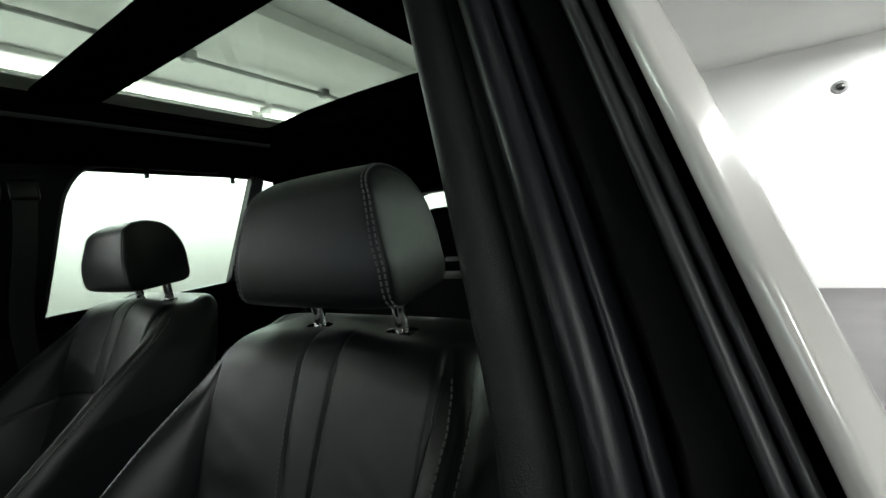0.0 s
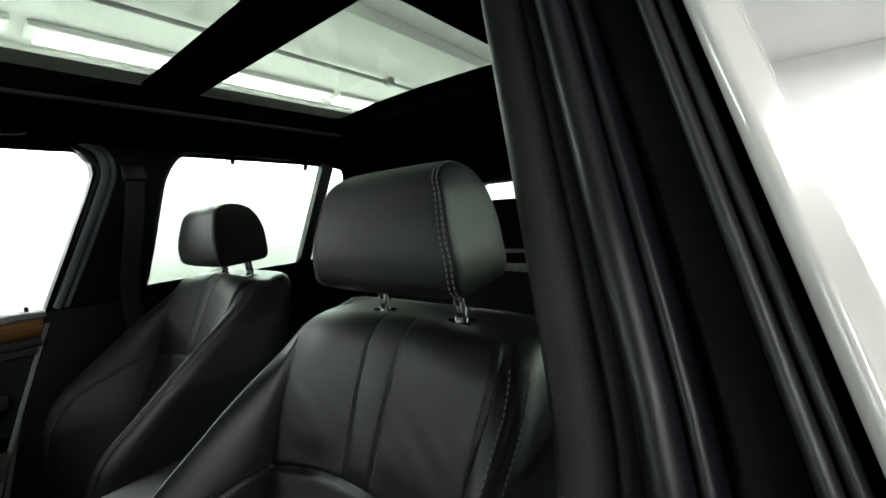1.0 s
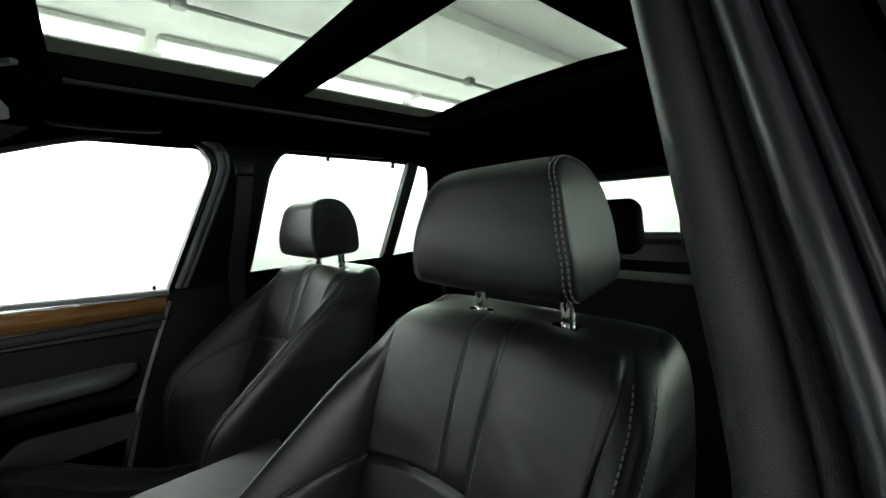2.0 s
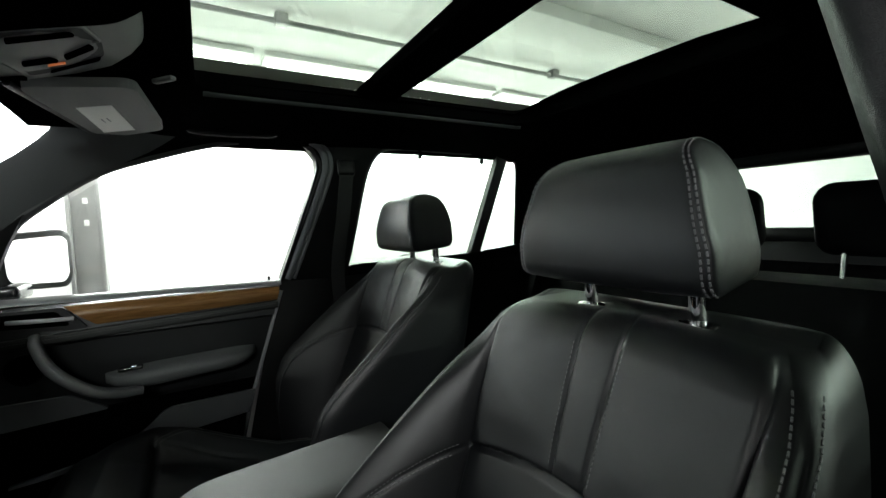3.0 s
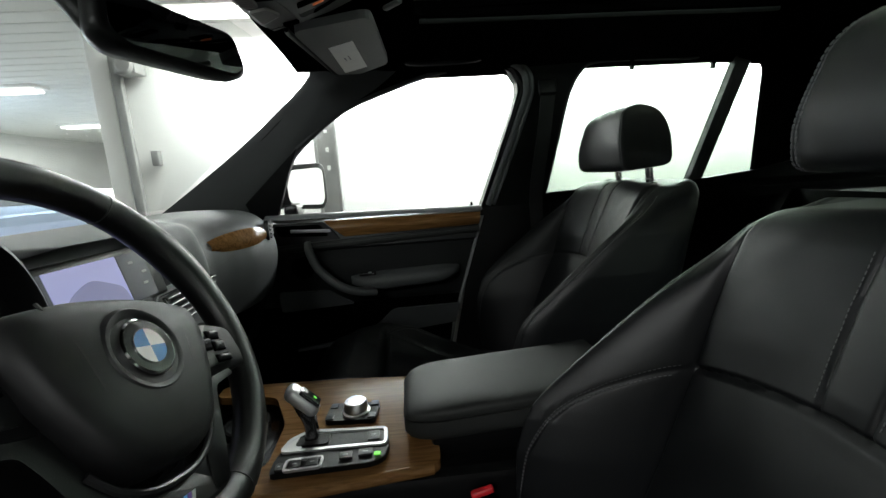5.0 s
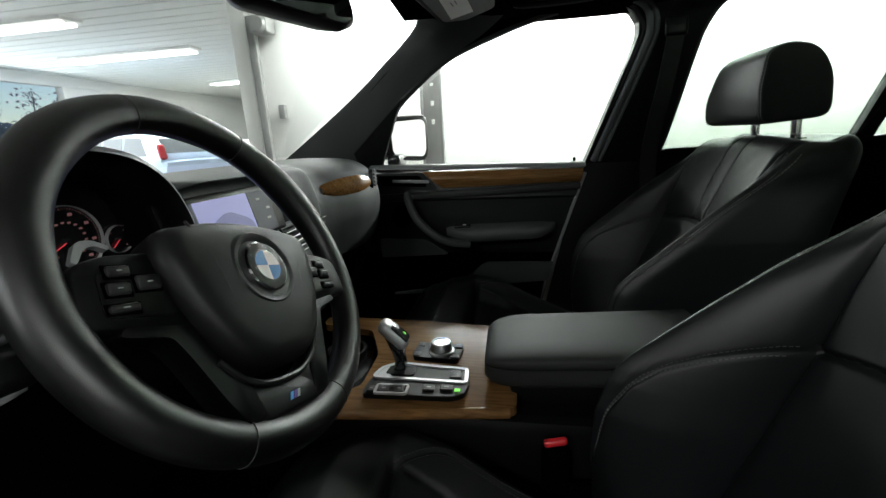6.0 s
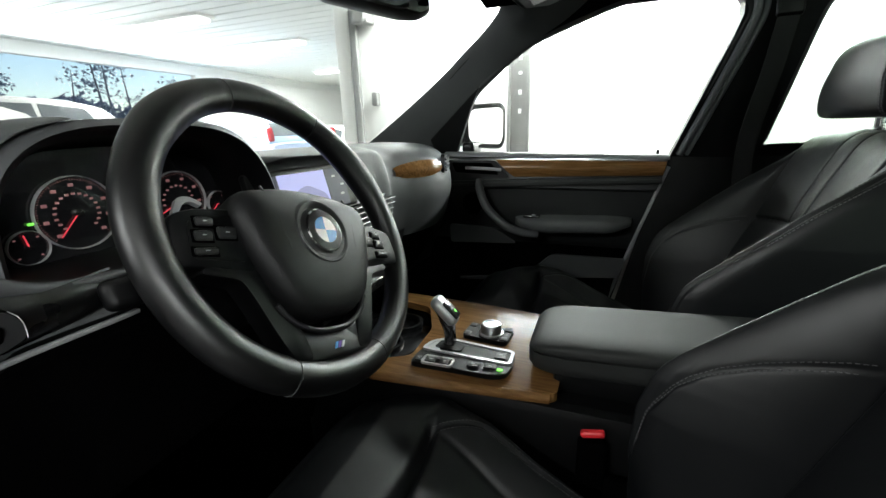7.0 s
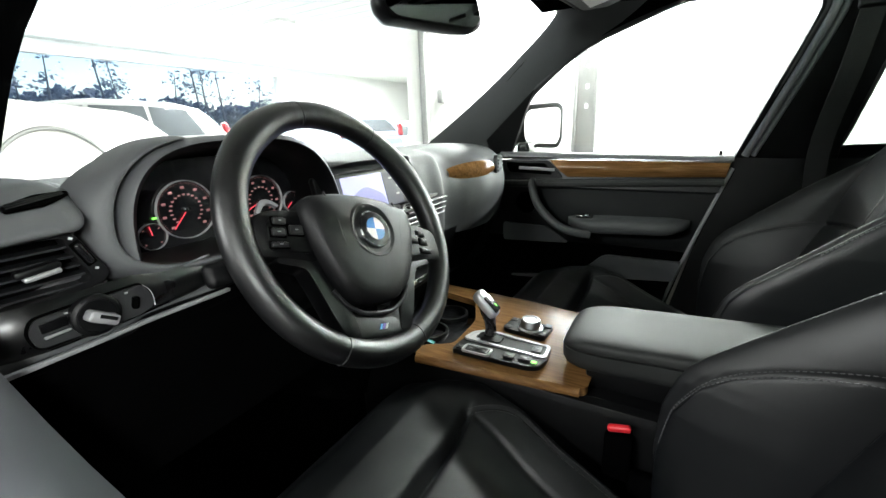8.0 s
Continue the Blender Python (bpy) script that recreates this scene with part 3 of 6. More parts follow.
    groove += 0.006 * np.exp(-(((z - bolster_seam(a)) / (0.0036 * np.sqrt(1 + steep * steep))) ** 2)) * (a > inner)
    groove += 0.007 * np.exp(-(((a - top - 0.007) / 0.0030) ** 2)) * smoothstep(1.105, 1.06, z)
    puff = 0.008 * np.sin(np.clip((z - 0.6) / 0.34, 0, 1) * math.pi) * np.clip(1 - (a / inner) ** 4, 0, 1) * (z < arch)
    puff = puff + 0.004 * np.sin(np.clip((a - 0.029) / (inner - 0.029), 0, 1) * math.pi) * smoothstep(0.945, 0.99, z)
    puff = puff + 0.003 * np.clip(1 - (a / 0.029) ** 2, 0, 1) * smoothstep(0.945, 0.97, z)
    # soft creases of worn leather on the shoulders
    crease = 0.00035 * np.sin(70 * z + 38 * x + 2.5 * np.sin(31 * x + 9 * z)) * np.exp(-(((a - 0.150) / 0.040) ** 2)) * smoothstep(0.98, 1.02, z) * smoothstep(1.11, 1.08, z)
    crease += 0.00025 * np.sin(95 * x - 60 * z + 3 * np.sin(40 * z)) * smoothstep(0.95, 1.0, z) * (a < 0.165) * (a > 0.032)
    return y - groove + puff + crease


def build_backrest():
    rings = []
    r = 0.038
    g = np.linspace(-1, 1, 321)
    steps = [(z, 0.0) for z in np.linspace(0.55, 1.10, 200)] + [(1.10 + r * math.sin(t), r * (1 - math.cos(t))) for t in np.linspace(0.12, math.pi / 2, 10)]
    for z, ins in steps:
        w = float(seat_half(z))
        # columns that follow the panel seam, closer together over the bolsters
        inner = float(seat_inner(z))
        xf = np.sign(g) * np.interp(np.abs(g), (0, 0.5, 1), (0, inner, w))
        yf = seat_front(xf, np.full(len(g), z)) - ins
        yb = float(np.interp(z, (0.55, 0.9, 1.14), (0.06, -0.03, -0.075))) + ins
        k = (w - 0.6 * ins) / w
        ring = [(x * k, y, z - 0.010 * (abs(x) / 0.2) ** 2 * smoothstep(1.0, 1.13, z)) for x, y in zip(xf, yf)]
        for a in np.linspace(0, math.pi, 14)[1:-1]:
            ring.append((w * k * math.copysign(abs(math.cos(a)) ** 0.45, math.cos(a)), yb + (min(yf[0], yf[-1]) - yb) * (1 - math.sin(a) ** 0.5), z))
        rings.append(ring)
    return Shape().grid(rings, close_v=True, cap=True)


def on_seat(xs_, zs_, lift=0.0008):
    return np.stack([xs_, seat_front(xs_, zs_) + lift, zs_ - 0.010 * (np.abs(xs_) / 0.2) ** 2 * smoothstep(1.0, 1.13, zs_)], -1)


def cushion_top(x, y):
    x, y = np.asarray(x, float), np.asarray(y, float)
    a = np.abs(x)
    z = np.interp(y, (0.10, 0.25, 0.41, 0.53, 0.61, 0.70, 0.78, 0.84, 0.89), (0.545, 0.560, 0.585, 0.622, 0.655, 0.690, 0.700, 0.694, 0.680))
    b = np.interp(y, (0.1, 0.25, 0.41, 0.53, 0.61, 0.69, 0.74, 0.82), (0.045, 0.045, 0.046, 0.056, 0.056, 0.040, 0.026, 0.006))
    z = z + b * smoothstep(0.095, 0.235, a)
    u = np.clip((a / 0.265 - 0.84) / 0.16, 0, 1)
    z = z - 0.05 * (1 - np.sqrt(np.clip(1 - u * u, 0, 1)))
    inner = 0.155 + 0.02 * smoothstep(0.55, 0.70, y)
    g = 0.0035 * np.exp(-(((a - inner) / 0.0060) ** 2)) * smoothstep(0.70, 0.67, y)
    g += 0.016 * np.exp(-(((y - 0.695) / 0.0085) ** 2)) * smoothstep(0.200, 0.165, a)
    g += 0.006 * np.exp(-(((y - 0.46) / 0.004) ** 2)) * (a < 0.155)
    out = 0.222 - 0.05 * smoothstep(0.58, 0.71, y) ** 2
    g += 0.0035 * np.exp(-(((a - out) / 0.0028) ** 2)) * smoothstep(0.715, 0.69, y)
    puff = 0.012 * np.sin(np.clip((y - 0.46) / 0.235, 0, 1) * math.pi) * np.clip(1 - (a / 0.155) ** 2, 0, 1)
    puff = puff + 0.020 * np.sin(np.clip((y - 0.695) / 0.20, 0, 1) * math.pi) ** 0.7 * np.clip(1 - (a / 0.225) ** 4, 0, 1)
    return z - g + puff


def cushion_half(y):
    return np.interp(y, (0.12, 0.41, 0.53, 0.61, 0.69), (0.187, 0.192, 0.216, 0.243, 0.262))


def build_cushion():
    rings = []
    ys_ = list(np.linspace(0.12, 0.835, 200)) + [0.835 + 0.060 * math.sin(t) for t in np.linspace(0.1, math.pi / 2, 12)]
    n = 170
    for k, y in enumerate(ys_):
        drop = 0.065 * (1 - math.sqrt(max(0, 1 - ((max(y, 0.835) - 0.835) / 0.0601) ** 2)))
        w = float(cushion_half(y)) - 0.6 * drop - 0.03 * smoothstep(0.74, 0.88, y)
        xf = w * np.linspace(-1, 1, n)
        zt = cushion_top(xf * 0.265 / w, np.full(n, min(y, 0.865))) - drop
        zb = 0.47 + 0.7 * drop
        ring = [(x, y, z) for x, z in zip(xf, zt)] + [(w, y, 0.5 * (zb + zt[-1])), (w * 0.97, y, zb), (-w * 0.97, y, zb), (-w, y, 0.5 * (zb + zt[0]))]
        rings.append(ring)
    return Shape().grid(rings, close_v=True, cap=True)


HEAD_SIDE = rounded([(0.086, 1.172), (0.092, 1.240), (0.074, 1.322), (0.030, 1.343), (-0.030, 1.333), (-0.060, 1.275), (-0.060, 1.184)], 0.026, 6)
HEAD_MID = (0.016, 1.256)


def head_ring(s, k):
    """One upright ring of the headrest: s from side to side, k its size."""
    out = []
    for y, z in HEAD_SIDE:
        y, z = HEAD_MID[0] + k * (y - HEAD_MID[0]), HEAD_MID[1] + k * (z - HEAD_MID[1])
        out.append((s * float(np.interp(y, (-0.06, 0.08), (0.84, 1.0))) * float(np.interp(z, (1.178, 1.22, 1.30, 1.343), (0.137, 0.136, 0.116, 0.095))), y + 0.006 * (1 - s * s) * (y > 0.04), z))
    return out


def headrest_shape():
    half = [(0.0, 1.0), (0.3, 1.0), (0.5, 0.998), (0.7, 0.993), (0.85, 0.988), (0.90, 0.980), (0.922, 0.966), (0.932, 0.957), (0.942, 0.966), (0.955, 0.970), (0.972, 0.952), (0.985, 0.89), (0.994, 0.74), (0.998, 0.5), (1.0, 0.25)]
    return [head_ring(-s, k) for s, k in half[:0:-1]] + [head_ring(s, k) for s, k in half]


def build_seat(label):
    seat = thing("front_seat", label, "car seat", "front seats")
    back = part("backrest", build_backrest(), LEATHER, seat, "black leather backrest with stitched panels", 60)
    cush = part("cushion", build_cushion(), LEATHER, seat, "black leather cushion with raised side bolsters", 60)
    # backrest stitching
    st = Shape()
    zz = np.linspace(0.955, 1.10, 30)
    for sx in (-1, 1):
        st.stitches(on_seat(sx * (strip_half(zz) + 0.0055), zz), (0, 1, 0.3))
        aa = np.linspace(0.172, 0.221, 60)
        for dz in (0.0065, -0.0065):
            p = on_seat(sx * aa, bolster_seam(aa) + dz)
            st.stitches(p, np.stack([np.full(60, -0.9 * sx), np.full(60, 0.6), np.zeros(60)], -1))
    part("backrest_stitching", st, THREAD, back, "grey stitching")
    # outer side seam with its double row of thread
    so = Shape()
    for sx in (-1, 1):
        zo = np.linspace(0.95, 1.118, 70)
        for off in (-0.001, 0.0145):
            xx = seat_crest(zo) + off
            so.stitches(step=0.0072, size=(0.0050, 0.0018, 0.0012), pts=on_seat(sx * xx, zo), normal=np.stack([np.full(70, sx * (0.4 if off < 0.01 else 1.6)), np.full(70, 0.8), np.zeros(70)], -1))
    part("side_stitching", so, THREAD, back, "double row of grey stitching")
    cs = Shape()
    yy = np.linspace(0.30, 0.70, 60)
    for sx in (-1, 1):
        for d in (-0.006, 0.006):
            xx = 0.222 - 0.05 * smoothstep(0.58, 0.71, yy) ** 2 + d
            cs.stitches(np.stack([sx * xx * cushion_half(yy) / 0.265, yy, cushion_top(xx, yy) + 0.0006], -1), (0, 0, 1))
    part("cushion_stitching", cs, THREAD, cush, "grey stitching")
    rings = headrest_shape()
    hr = part("headrest", Shape().grid(rings, close_v=True, cap=True), LEATHER, seat, "black leather headrest with stitched side panels", 60)
    hs = Shape()
    for sx in (-1, 1):
        for s, k in ((0.908, 0.982), (0.956, 0.974)):
            ring = np.array(head_ring(sx * s, k))
            order = sorted(range(len(ring)), key=lambda q: math.atan2(ring[q][2] - HEAD_MID[1], ring[q][1] - HEAD_MID[0]))
            line = np.array([ring[q] for q in order if -1.0 < math.atan2(ring[q][2] - HEAD_MID[1], ring[q][1] - HEAD_MID[0]) < 2.6])
            hs.stitches(line, line - np.array((0.0, *HEAD_MID)) + np.array((sx * 0.03, 0, 0)) - np.array((1, 0, 0)) * line[:, :1], 0.0072, (0.0050, 0.0020, 0.0016))
    part("headrest_stitching", hs, THREAD, hr, "grey stitching")
    for sx in (-1, 1):
        post = part("headrest_post", Shape().tube([(sx * 0.075, -0.004, 1.09), (sx * 0.075, 0.002, 1.13), (sx * 0.075, 0.006, 1.18)], 0.0092, 14, up=(0, 1, 0)), CHROME, seat, "chrome headrest post")
        part("post_collar", Shape().lathe(pose(sx * 0.075, 0.0, 1.126), [(0.022, 0.0), (0.024, 0.003), (0.021, 0.006), (0.010, 0.007)], 20), GLOSS_BLACK, post, "black collar")
    part("seat_base", Shape().box(-0.24, 0.24, 0.12, 0.72, 0.36, 0.50, 0.03), DARK_PLASTIC, seat, "black plastic seat base")
    part("side_cover", Shape().box(-0.272, -0.245, 0.08, 0.62, 0.42, 0.54, 0.012), DARK_PLASTIC, seat)
    return seat


driver_seat = build_seat("black leather driver's seat with grey stitching")
driver_seat.matrix_world = pose(-0.371, 0.0, 0.0)
passenger_seat = copy_thing(driver_seat, pose(0.366, -0.066, 0.018))
for hr_ in passenger_seat.children:
    if hr_.name.split(".")[0] == "headrest":
        hr_.scale = (0.94, 0.94, 0.95)
        hr_.location += Vector((0.010, 0.012, 0.05 * 1.18 - 0.013))
tagged(passenger_seat, "black leather passenger seat with grey stitching")

# rear bench
bench = thing("rear_bench", "black leather rear bench seat", "car seat")
# The bench wears the shade-darkened copy of the leather.
part("backrest", Shape().grid([[(0.66 * math.copysign(abs(math.cos(a)) ** 0.35, math.cos(a)), y + 0.10 * math.copysign(abs(math.sin(a)) ** 0.6, math.sin(a)), z) for a in np.linspace(0, 2 * math.pi, 48, endpoint=False)] for y, z in ((-0.62, 0.55), (-0.70, 0.75), (-0.80, 1.0), (-0.83, 1.06), (-0.84, 1.08))], close_v=True, cap=True), SHADED_LEATHER, bench)
part("cushion", Shape().box(-0.66, 0.66, -0.70, -0.12, 0.45, 0.62, 0.06, 4), SHADED_LEATHER, bench)
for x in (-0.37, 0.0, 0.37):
    h = part("headrest", Shape().rbox(pose(x, -0.93, 1.23, -12), (0.25, 0.10, 0.19), 0.045, 4), SHADED_LEATHER, bench)
    for sx in (-1, 1):
        part("headrest_post", Shape().tube([(x + sx * 0.06, -0.90, 1.05), (x + sx * 0.06, -0.92, 1.17)], 0.006, 8, up=(0, 1, 0)), CHROME, h, "chrome headrest post")


# ---- steering wheel ----
WHEEL_TILT = 27.5


def wheel_pose():
    t = radians(WHEEL_TILT)
    return Matrix(((1, 0, 0, -0.3285), (0, math.sin(t), -math.cos(t), 0.798), (0, math.cos(t), math.sin(t), 1.0665), (0, 0, 0, 1)))


wheel = thing("steering_wheel", "black leather three-spoke steering wheel with silver accents", "steering wheel")
RIM = 0.1752
rim = []
for a in np.linspace(0, 2 * math.pi, 144, endpoint=False):
    deg = math.degrees(a) % 360
    grip = sum(math.exp(-(((deg - d) / 16) ** 2)) for d in (38, 142))
    ra, rc = 0.0188 + 0.0020 * grip, 0.0176 + 0.0024 * grip
    seam = 0.0012 * sum(math.exp(-((((deg - d + 180) % 360 - 180) / 0.9) ** 2)) for d in (68, 112, 248, 292))
    rim.append([((RIM + (ra - seam) * math.cos(b)) * math.cos(a), (RIM + (ra - seam) * math.cos(b)) * math.sin(a), (rc - seam) * math.sin(b)) for b in np.linspace(0, 2 * math.pi, 18, endpoint=False)])
wrim = part("rim", Shape().grid(rim, close_u=True, close_v=True), WHEEL_LEATHER, wheel, "thick black leather rim", 60)
for d in (68, 112, 248, 292):
    a = radians(d)
    part("rim_seam", Shape().tube([((RIM + 0.0184 * math.cos(b)) * math.cos(a), (RIM + 0.0184 * math.cos(b)) * math.sin(a), 0.0172 * math.sin(b)) for b in np.linspace(0, 2 * math.pi, 20, endpoint=False)], 0.0008, 5, True, (math.cos(a + 1.57), math.sin(a + 1.57), 0)), RUBBER, wrim)


def puffed(outline, levels, mid=None):
    """A cushion-like cap: the outline drawn in by the first number at the height of the second."""
    o = np.array(outline, float)
    c = o.mean(0) if mid is None else np.array(mid)
    return Shape().grid([[(*(c + k * (q - c)), h) for q in o] for k, h in levels], close_v=True, cap=True)


OX = -0.006  # the spokes and the cover sit a little off the rim's middle
HUB, HUBX = -0.018, OX


def moved(points):
    return [(x + OX, y) for x, y in points]


pad_line = rounded(moved([(-0.092, 0.026), (-0.05, 0.036), (0.0, 0.039), (0.05, 0.036), (0.092, 0.026), (0.097, 0.0), (0.084, -0.045), (0.058, -0.093), (0.028, -0.114), (-0.028, -0.114), (-0.058, -0.093), (-0.084, -0.045), (-0.097, 0.0)]), 0.022, 5)
part("airbag_pad", puffed(pad_line, [(0.98, -0.01), (1.0, 0.012), (0.99, 0.020), (0.955, 0.027), (0.88, 0.0315), (0.74, 0.034), (0.5, 0.0365), (0.2, 0.038)], (HUBX, -0.03)), PAD_PLASTIC, wheel, "dark grey grained airbag cover", 60)
for sx in (-1, 1):
    crease = curve([(OX + sx * 0.062, 0.0335, 0.0265), (OX + sx * 0.056, 0.0, 0.034), (OX + sx * 0.047, -0.05, 0.0335), (OX + sx * 0.030, -0.095, 0.0270)], 16)
    part("pad_crease", Shape().tube(crease, 0.0016, 6), PAD_PLASTIC, wheel)
part("pad_dish", Shape().lathe(pose(HUBX, HUB, 0.0365), [(0.040, -0.001), (0.037, 0.0022), (0.033, 0.0015), (0.029, -0.002)], 40), PAD_PLASTIC, wheel)
badge = part("round_badge", Shape().lathe(pose(HUBX, HUB, 0.036), [(0.0265, 0.0), (0.0265, 0.0040), (0.0250, 0.0052), (0.0238, 0.0045)], 40), CHROME, wheel, "round badge with a chrome rim")
part("badge_ring", Shape().lathe(pose(HUBX, HUB, 0.0400), [(0.0240, 0.0), (0.0240, 0.0012), (0.0160, 0.0012), (0.0160, 0.0)], 40), GLOSS_BLACK, badge, "black ring")
BLUE = material("blue_enamel", (0.03, 0.20, 0.52), 0.25, vary=0.05)
ENAMEL = material("white_enamel", (0.85, 0.85, 0.86), 0.25, vary=0.03)
for q, mt in enumerate((ENAMEL, BLUE, ENAMEL, BLUE)):
    fan = [(0, 0)] + [(0.0158 * math.cos(a), 0.0158 * math.sin(a)) for a in np.linspace(q * math.pi / 2, (q + 1) * math.pi / 2, 9)]
    part("badge_quarter", Shape().slab(fan, lambda x, y, d: (x + HUBX, y + HUB, 0.0405 + d), 0.001), mt, badge, "", 0)
part("badge_collar", Shape().lathe(pose(HUBX, HUB, 0.0405), [(0.0168, 0.0), (0.0168, 0.0014), (0.0158, 0.0014), (0.0158, 0.0)], 40), CHROME, badge)
# spokes
for sx in (-1, 1):
    out = rounded(moved([(sx * 0.080, 0.012), (sx * 0.130, 0.008), (sx * 0.158 - OX, 0.0), (sx * 0.164 - OX, -0.050), (sx * 0.120, -0.052), (sx * 0.075, -0.058)]), 0.010)
    part("side_spoke", puffed(out, [(0.97, -0.012), (1.0, 0.004), (0.975, 0.011), (0.93, 0.0125)]), DARK_PLASTIC, wheel, "black spoke with switches", 60)
    field = rounded(moved([(sx * 0.091, 0.004), (sx * 0.128, -0.002), (sx * 0.138, -0.008), (sx * 0.140, -0.042), (sx * 0.086, -0.046)]), 0.007)
    fld = part("switch_field", puffed(field, [(1.0, 0.010), (1.0, 0.0136), (0.95, 0.0142)]), DARK_PLASTIC, wheel, "dark switch field", 50)
    for bx, by, w, h in ((0.124, -0.0075, 0.017, 0.0085), (0.127, -0.0215, 0.017, 0.0095), (0.104, -0.0175, 0.019, 0.012), (0.127, -0.0365, 0.022, 0.0065)):
        gap = part("switch_gap", Shape().rbox(pose(OX + sx * bx, by, 0.0146), (w + 0.003, h + 0.003, 0.002), 0.0009, 2), SHADE_BLACK, fld)
        sw = part("wheel_switch", Shape().rbox(pose(OX + sx * bx, by, 0.0158, 10, 0, -3 * sx), (w, h, 0.0045), 0.002), SWITCH_GREY, wheel, "small black wheel switch")
        part("switch_mark", Shape().rbox(pose(OX + sx * bx, by, 0.0182, 10, 0, -3 * sx), (w * 0.22, 0.0009, 0.0006), 0.0002, 1), PRINT, sw, "pale mark")
    part("paddle", Shape().slab(rounded(moved([(sx * 0.094, 0.034), (sx * 0.107, 0.040), (sx * 0.119, 0.037), (sx * 0.126, 0.019), (sx * 0.1215, 0.0175), (sx * 0.114, 0.031), (sx * 0.106, 0.0345), (sx * 0.096, 0.030)]), 0.006), lambda x, y, d: (x, y, -0.030 + d), 0.006), SILVER_TRIM, wheel, "silver shift paddle")
    arm_line = rounded(moved([(sx * 0.078, -0.042), (sx * 0.128, -0.046), (sx * 0.136, -0.055), (sx * 0.098, -0.062), (sx * 0.088, -0.082), (sx * 0.070, -0.126), (sx * 0.056, -0.154), (sx * 0.034, -0.154), (sx * 0.040, -0.124), (sx * 0.060, -0.098), (sx * 0.075, -0.062)]), 0.006, 3)
    part("lower_spoke", puffed(arm_line, [(0.985, -0.014), (1.0, 0.002), (0.995, 0.008), (0.975, 0.0115), (0.96, 0.012)], (OX + sx * 0.074, -0.095)), DARK_PLASTIC, wheel, "black arm of the lower spoke", 60)
plate = part("lower_bezel", puffed(rounded(moved([(-0.046, -0.119), (-0.022, -0.1275), (0.022, -0.1275), (0.046, -0.119), (0.060, -0.157), (-0.060, -0.157)]), 0.006), [(0.98, -0.010), (1.0, 0.004), (0.97, 0.0095), (0.9, 0.0105)], (OX, -0.139)), DARK_PLASTIC, wheel, "satin black spoke bezel", 60)
part("bezel_lip", Shape().tube(curve([(OX + x, y, 0.0125) for x, y in ((-0.066, -0.092), (-0.050, -0.111), (-0.026, -0.1235), (0.0, -0.126), (0.026, -0.1235), (0.050, -0.111), (0.066, -0.092))], 26), 0.0032, 8), SWITCH_GREY, plate, "grey lip round the airbag cover")
for k, mt in enumerate((material("badge_light_blue", (0.10, 0.35, 0.65), 0.3), material("badge_violet", (0.16, 0.08, 0.35), 0.3), SILVER)):
    part("stripe", Shape().slab([(OX - 0.004 + k * 0.005, -0.1475), (OX + k * 0.005, -0.1475), (OX + 0.004 + k * 0.005, -0.1405), (OX + k * 0.005, -0.1405)], lambda x, y, d: (x, y, 0.0106 + d), 0.0008), mt, plate, "", 0)
part("hub", Shape().lathe(pose(0, -0.005, -0.09), [(0.045, 0.0), (0.048, 0.05), (0.052, 0.085)], 30), DARK_PLASTIC, wheel)
wheel.matrix_world = wheel_pose() @ Matrix.Rotation(radians(-18), 4, "Z")

column = thing("steering_column", "black steering column shroud with stalks", "steering column")
wp = wheel_pose()
cs_ = Shape().grid([[tuple(wp @ Vector((w * math.copysign(abs(math.cos(a)) ** 0.6, math.cos(a)), -0.012 + h * math.copysign(abs(math.sin(a)) ** 0.6, math.sin(a)), c))) for a in np.linspace(0, 2 * math.pi, 32, endpoint=False)] for c, w, h in ((-0.055, 0.062, 0.05), (-0.10, 0.068, 0.056), (-0.22, 0.075, 0.065))], close_v=True, cap=True)
part("shroud", cs_, DARK_PLASTIC, column, "", 60)
for sx in (-1, 1):
    stalk = part("stalk", Shape().tube([tuple(wp @ Vector(q)) for q in ((sx * 0.05, 0.0, -0.085), (sx * 0.11, 0.004, -0.080), (sx * 0.155, 0.008, -0.072))], 0.008, 10, scales=(0.8, 1.0, 1.15)), DARK_PLASTIC, column, "black column stalk")
    part("stalk_end", Shape().rbox(wp @ pose(sx * 0.168, 0.009, -0.070, 0, 0, 6 * sx), (0.034, 0.030, 0.018), 0.008, 3), DARK_PLASTIC, stalk, "flat stalk end")

# ---- dashboard ----
dash = thing("dashboard", "black soft-touch dashboard with wood and silver trim", "dashboard")
ST = [-0.705, -0.655, -0.575, -0.545, -0.46, -0.36, -0.26, -0.185, -0.165, -0.06, 0.045, 0.07, 0.13, 0.18, 0.235, 0.285, 0.335, 0.39, 0.47, 0.56, 0.64, 0.70, 0.735]
LEFT = [(1.46, 1.085), (1.34, 1.122), (1.20, 1.147), (1.06, 1.156), (0.990, 1.150), (0.972, 1.136), (0.968, 1.10), (0.962, 1.065), (0.950, 1.035), (0.925, 1.005), (0.930, 0.985), (0.98, 0.93), (1.08, 0.78), (1.30, 0.55)]
CLUSTER = [(1.50, 1.09), (1.36, 1.13), (1.24, 1.145), (1.14, 1.145), (1.10, 1.14), (1.08, 1.11), (1.07, 1.07), (1.06, 1.035), (0.98, 1.02), (0.94, 1.005), (0.945, 0.985), (0.98, 0.93), (1.08, 0.78), (1.30, 0.55)]
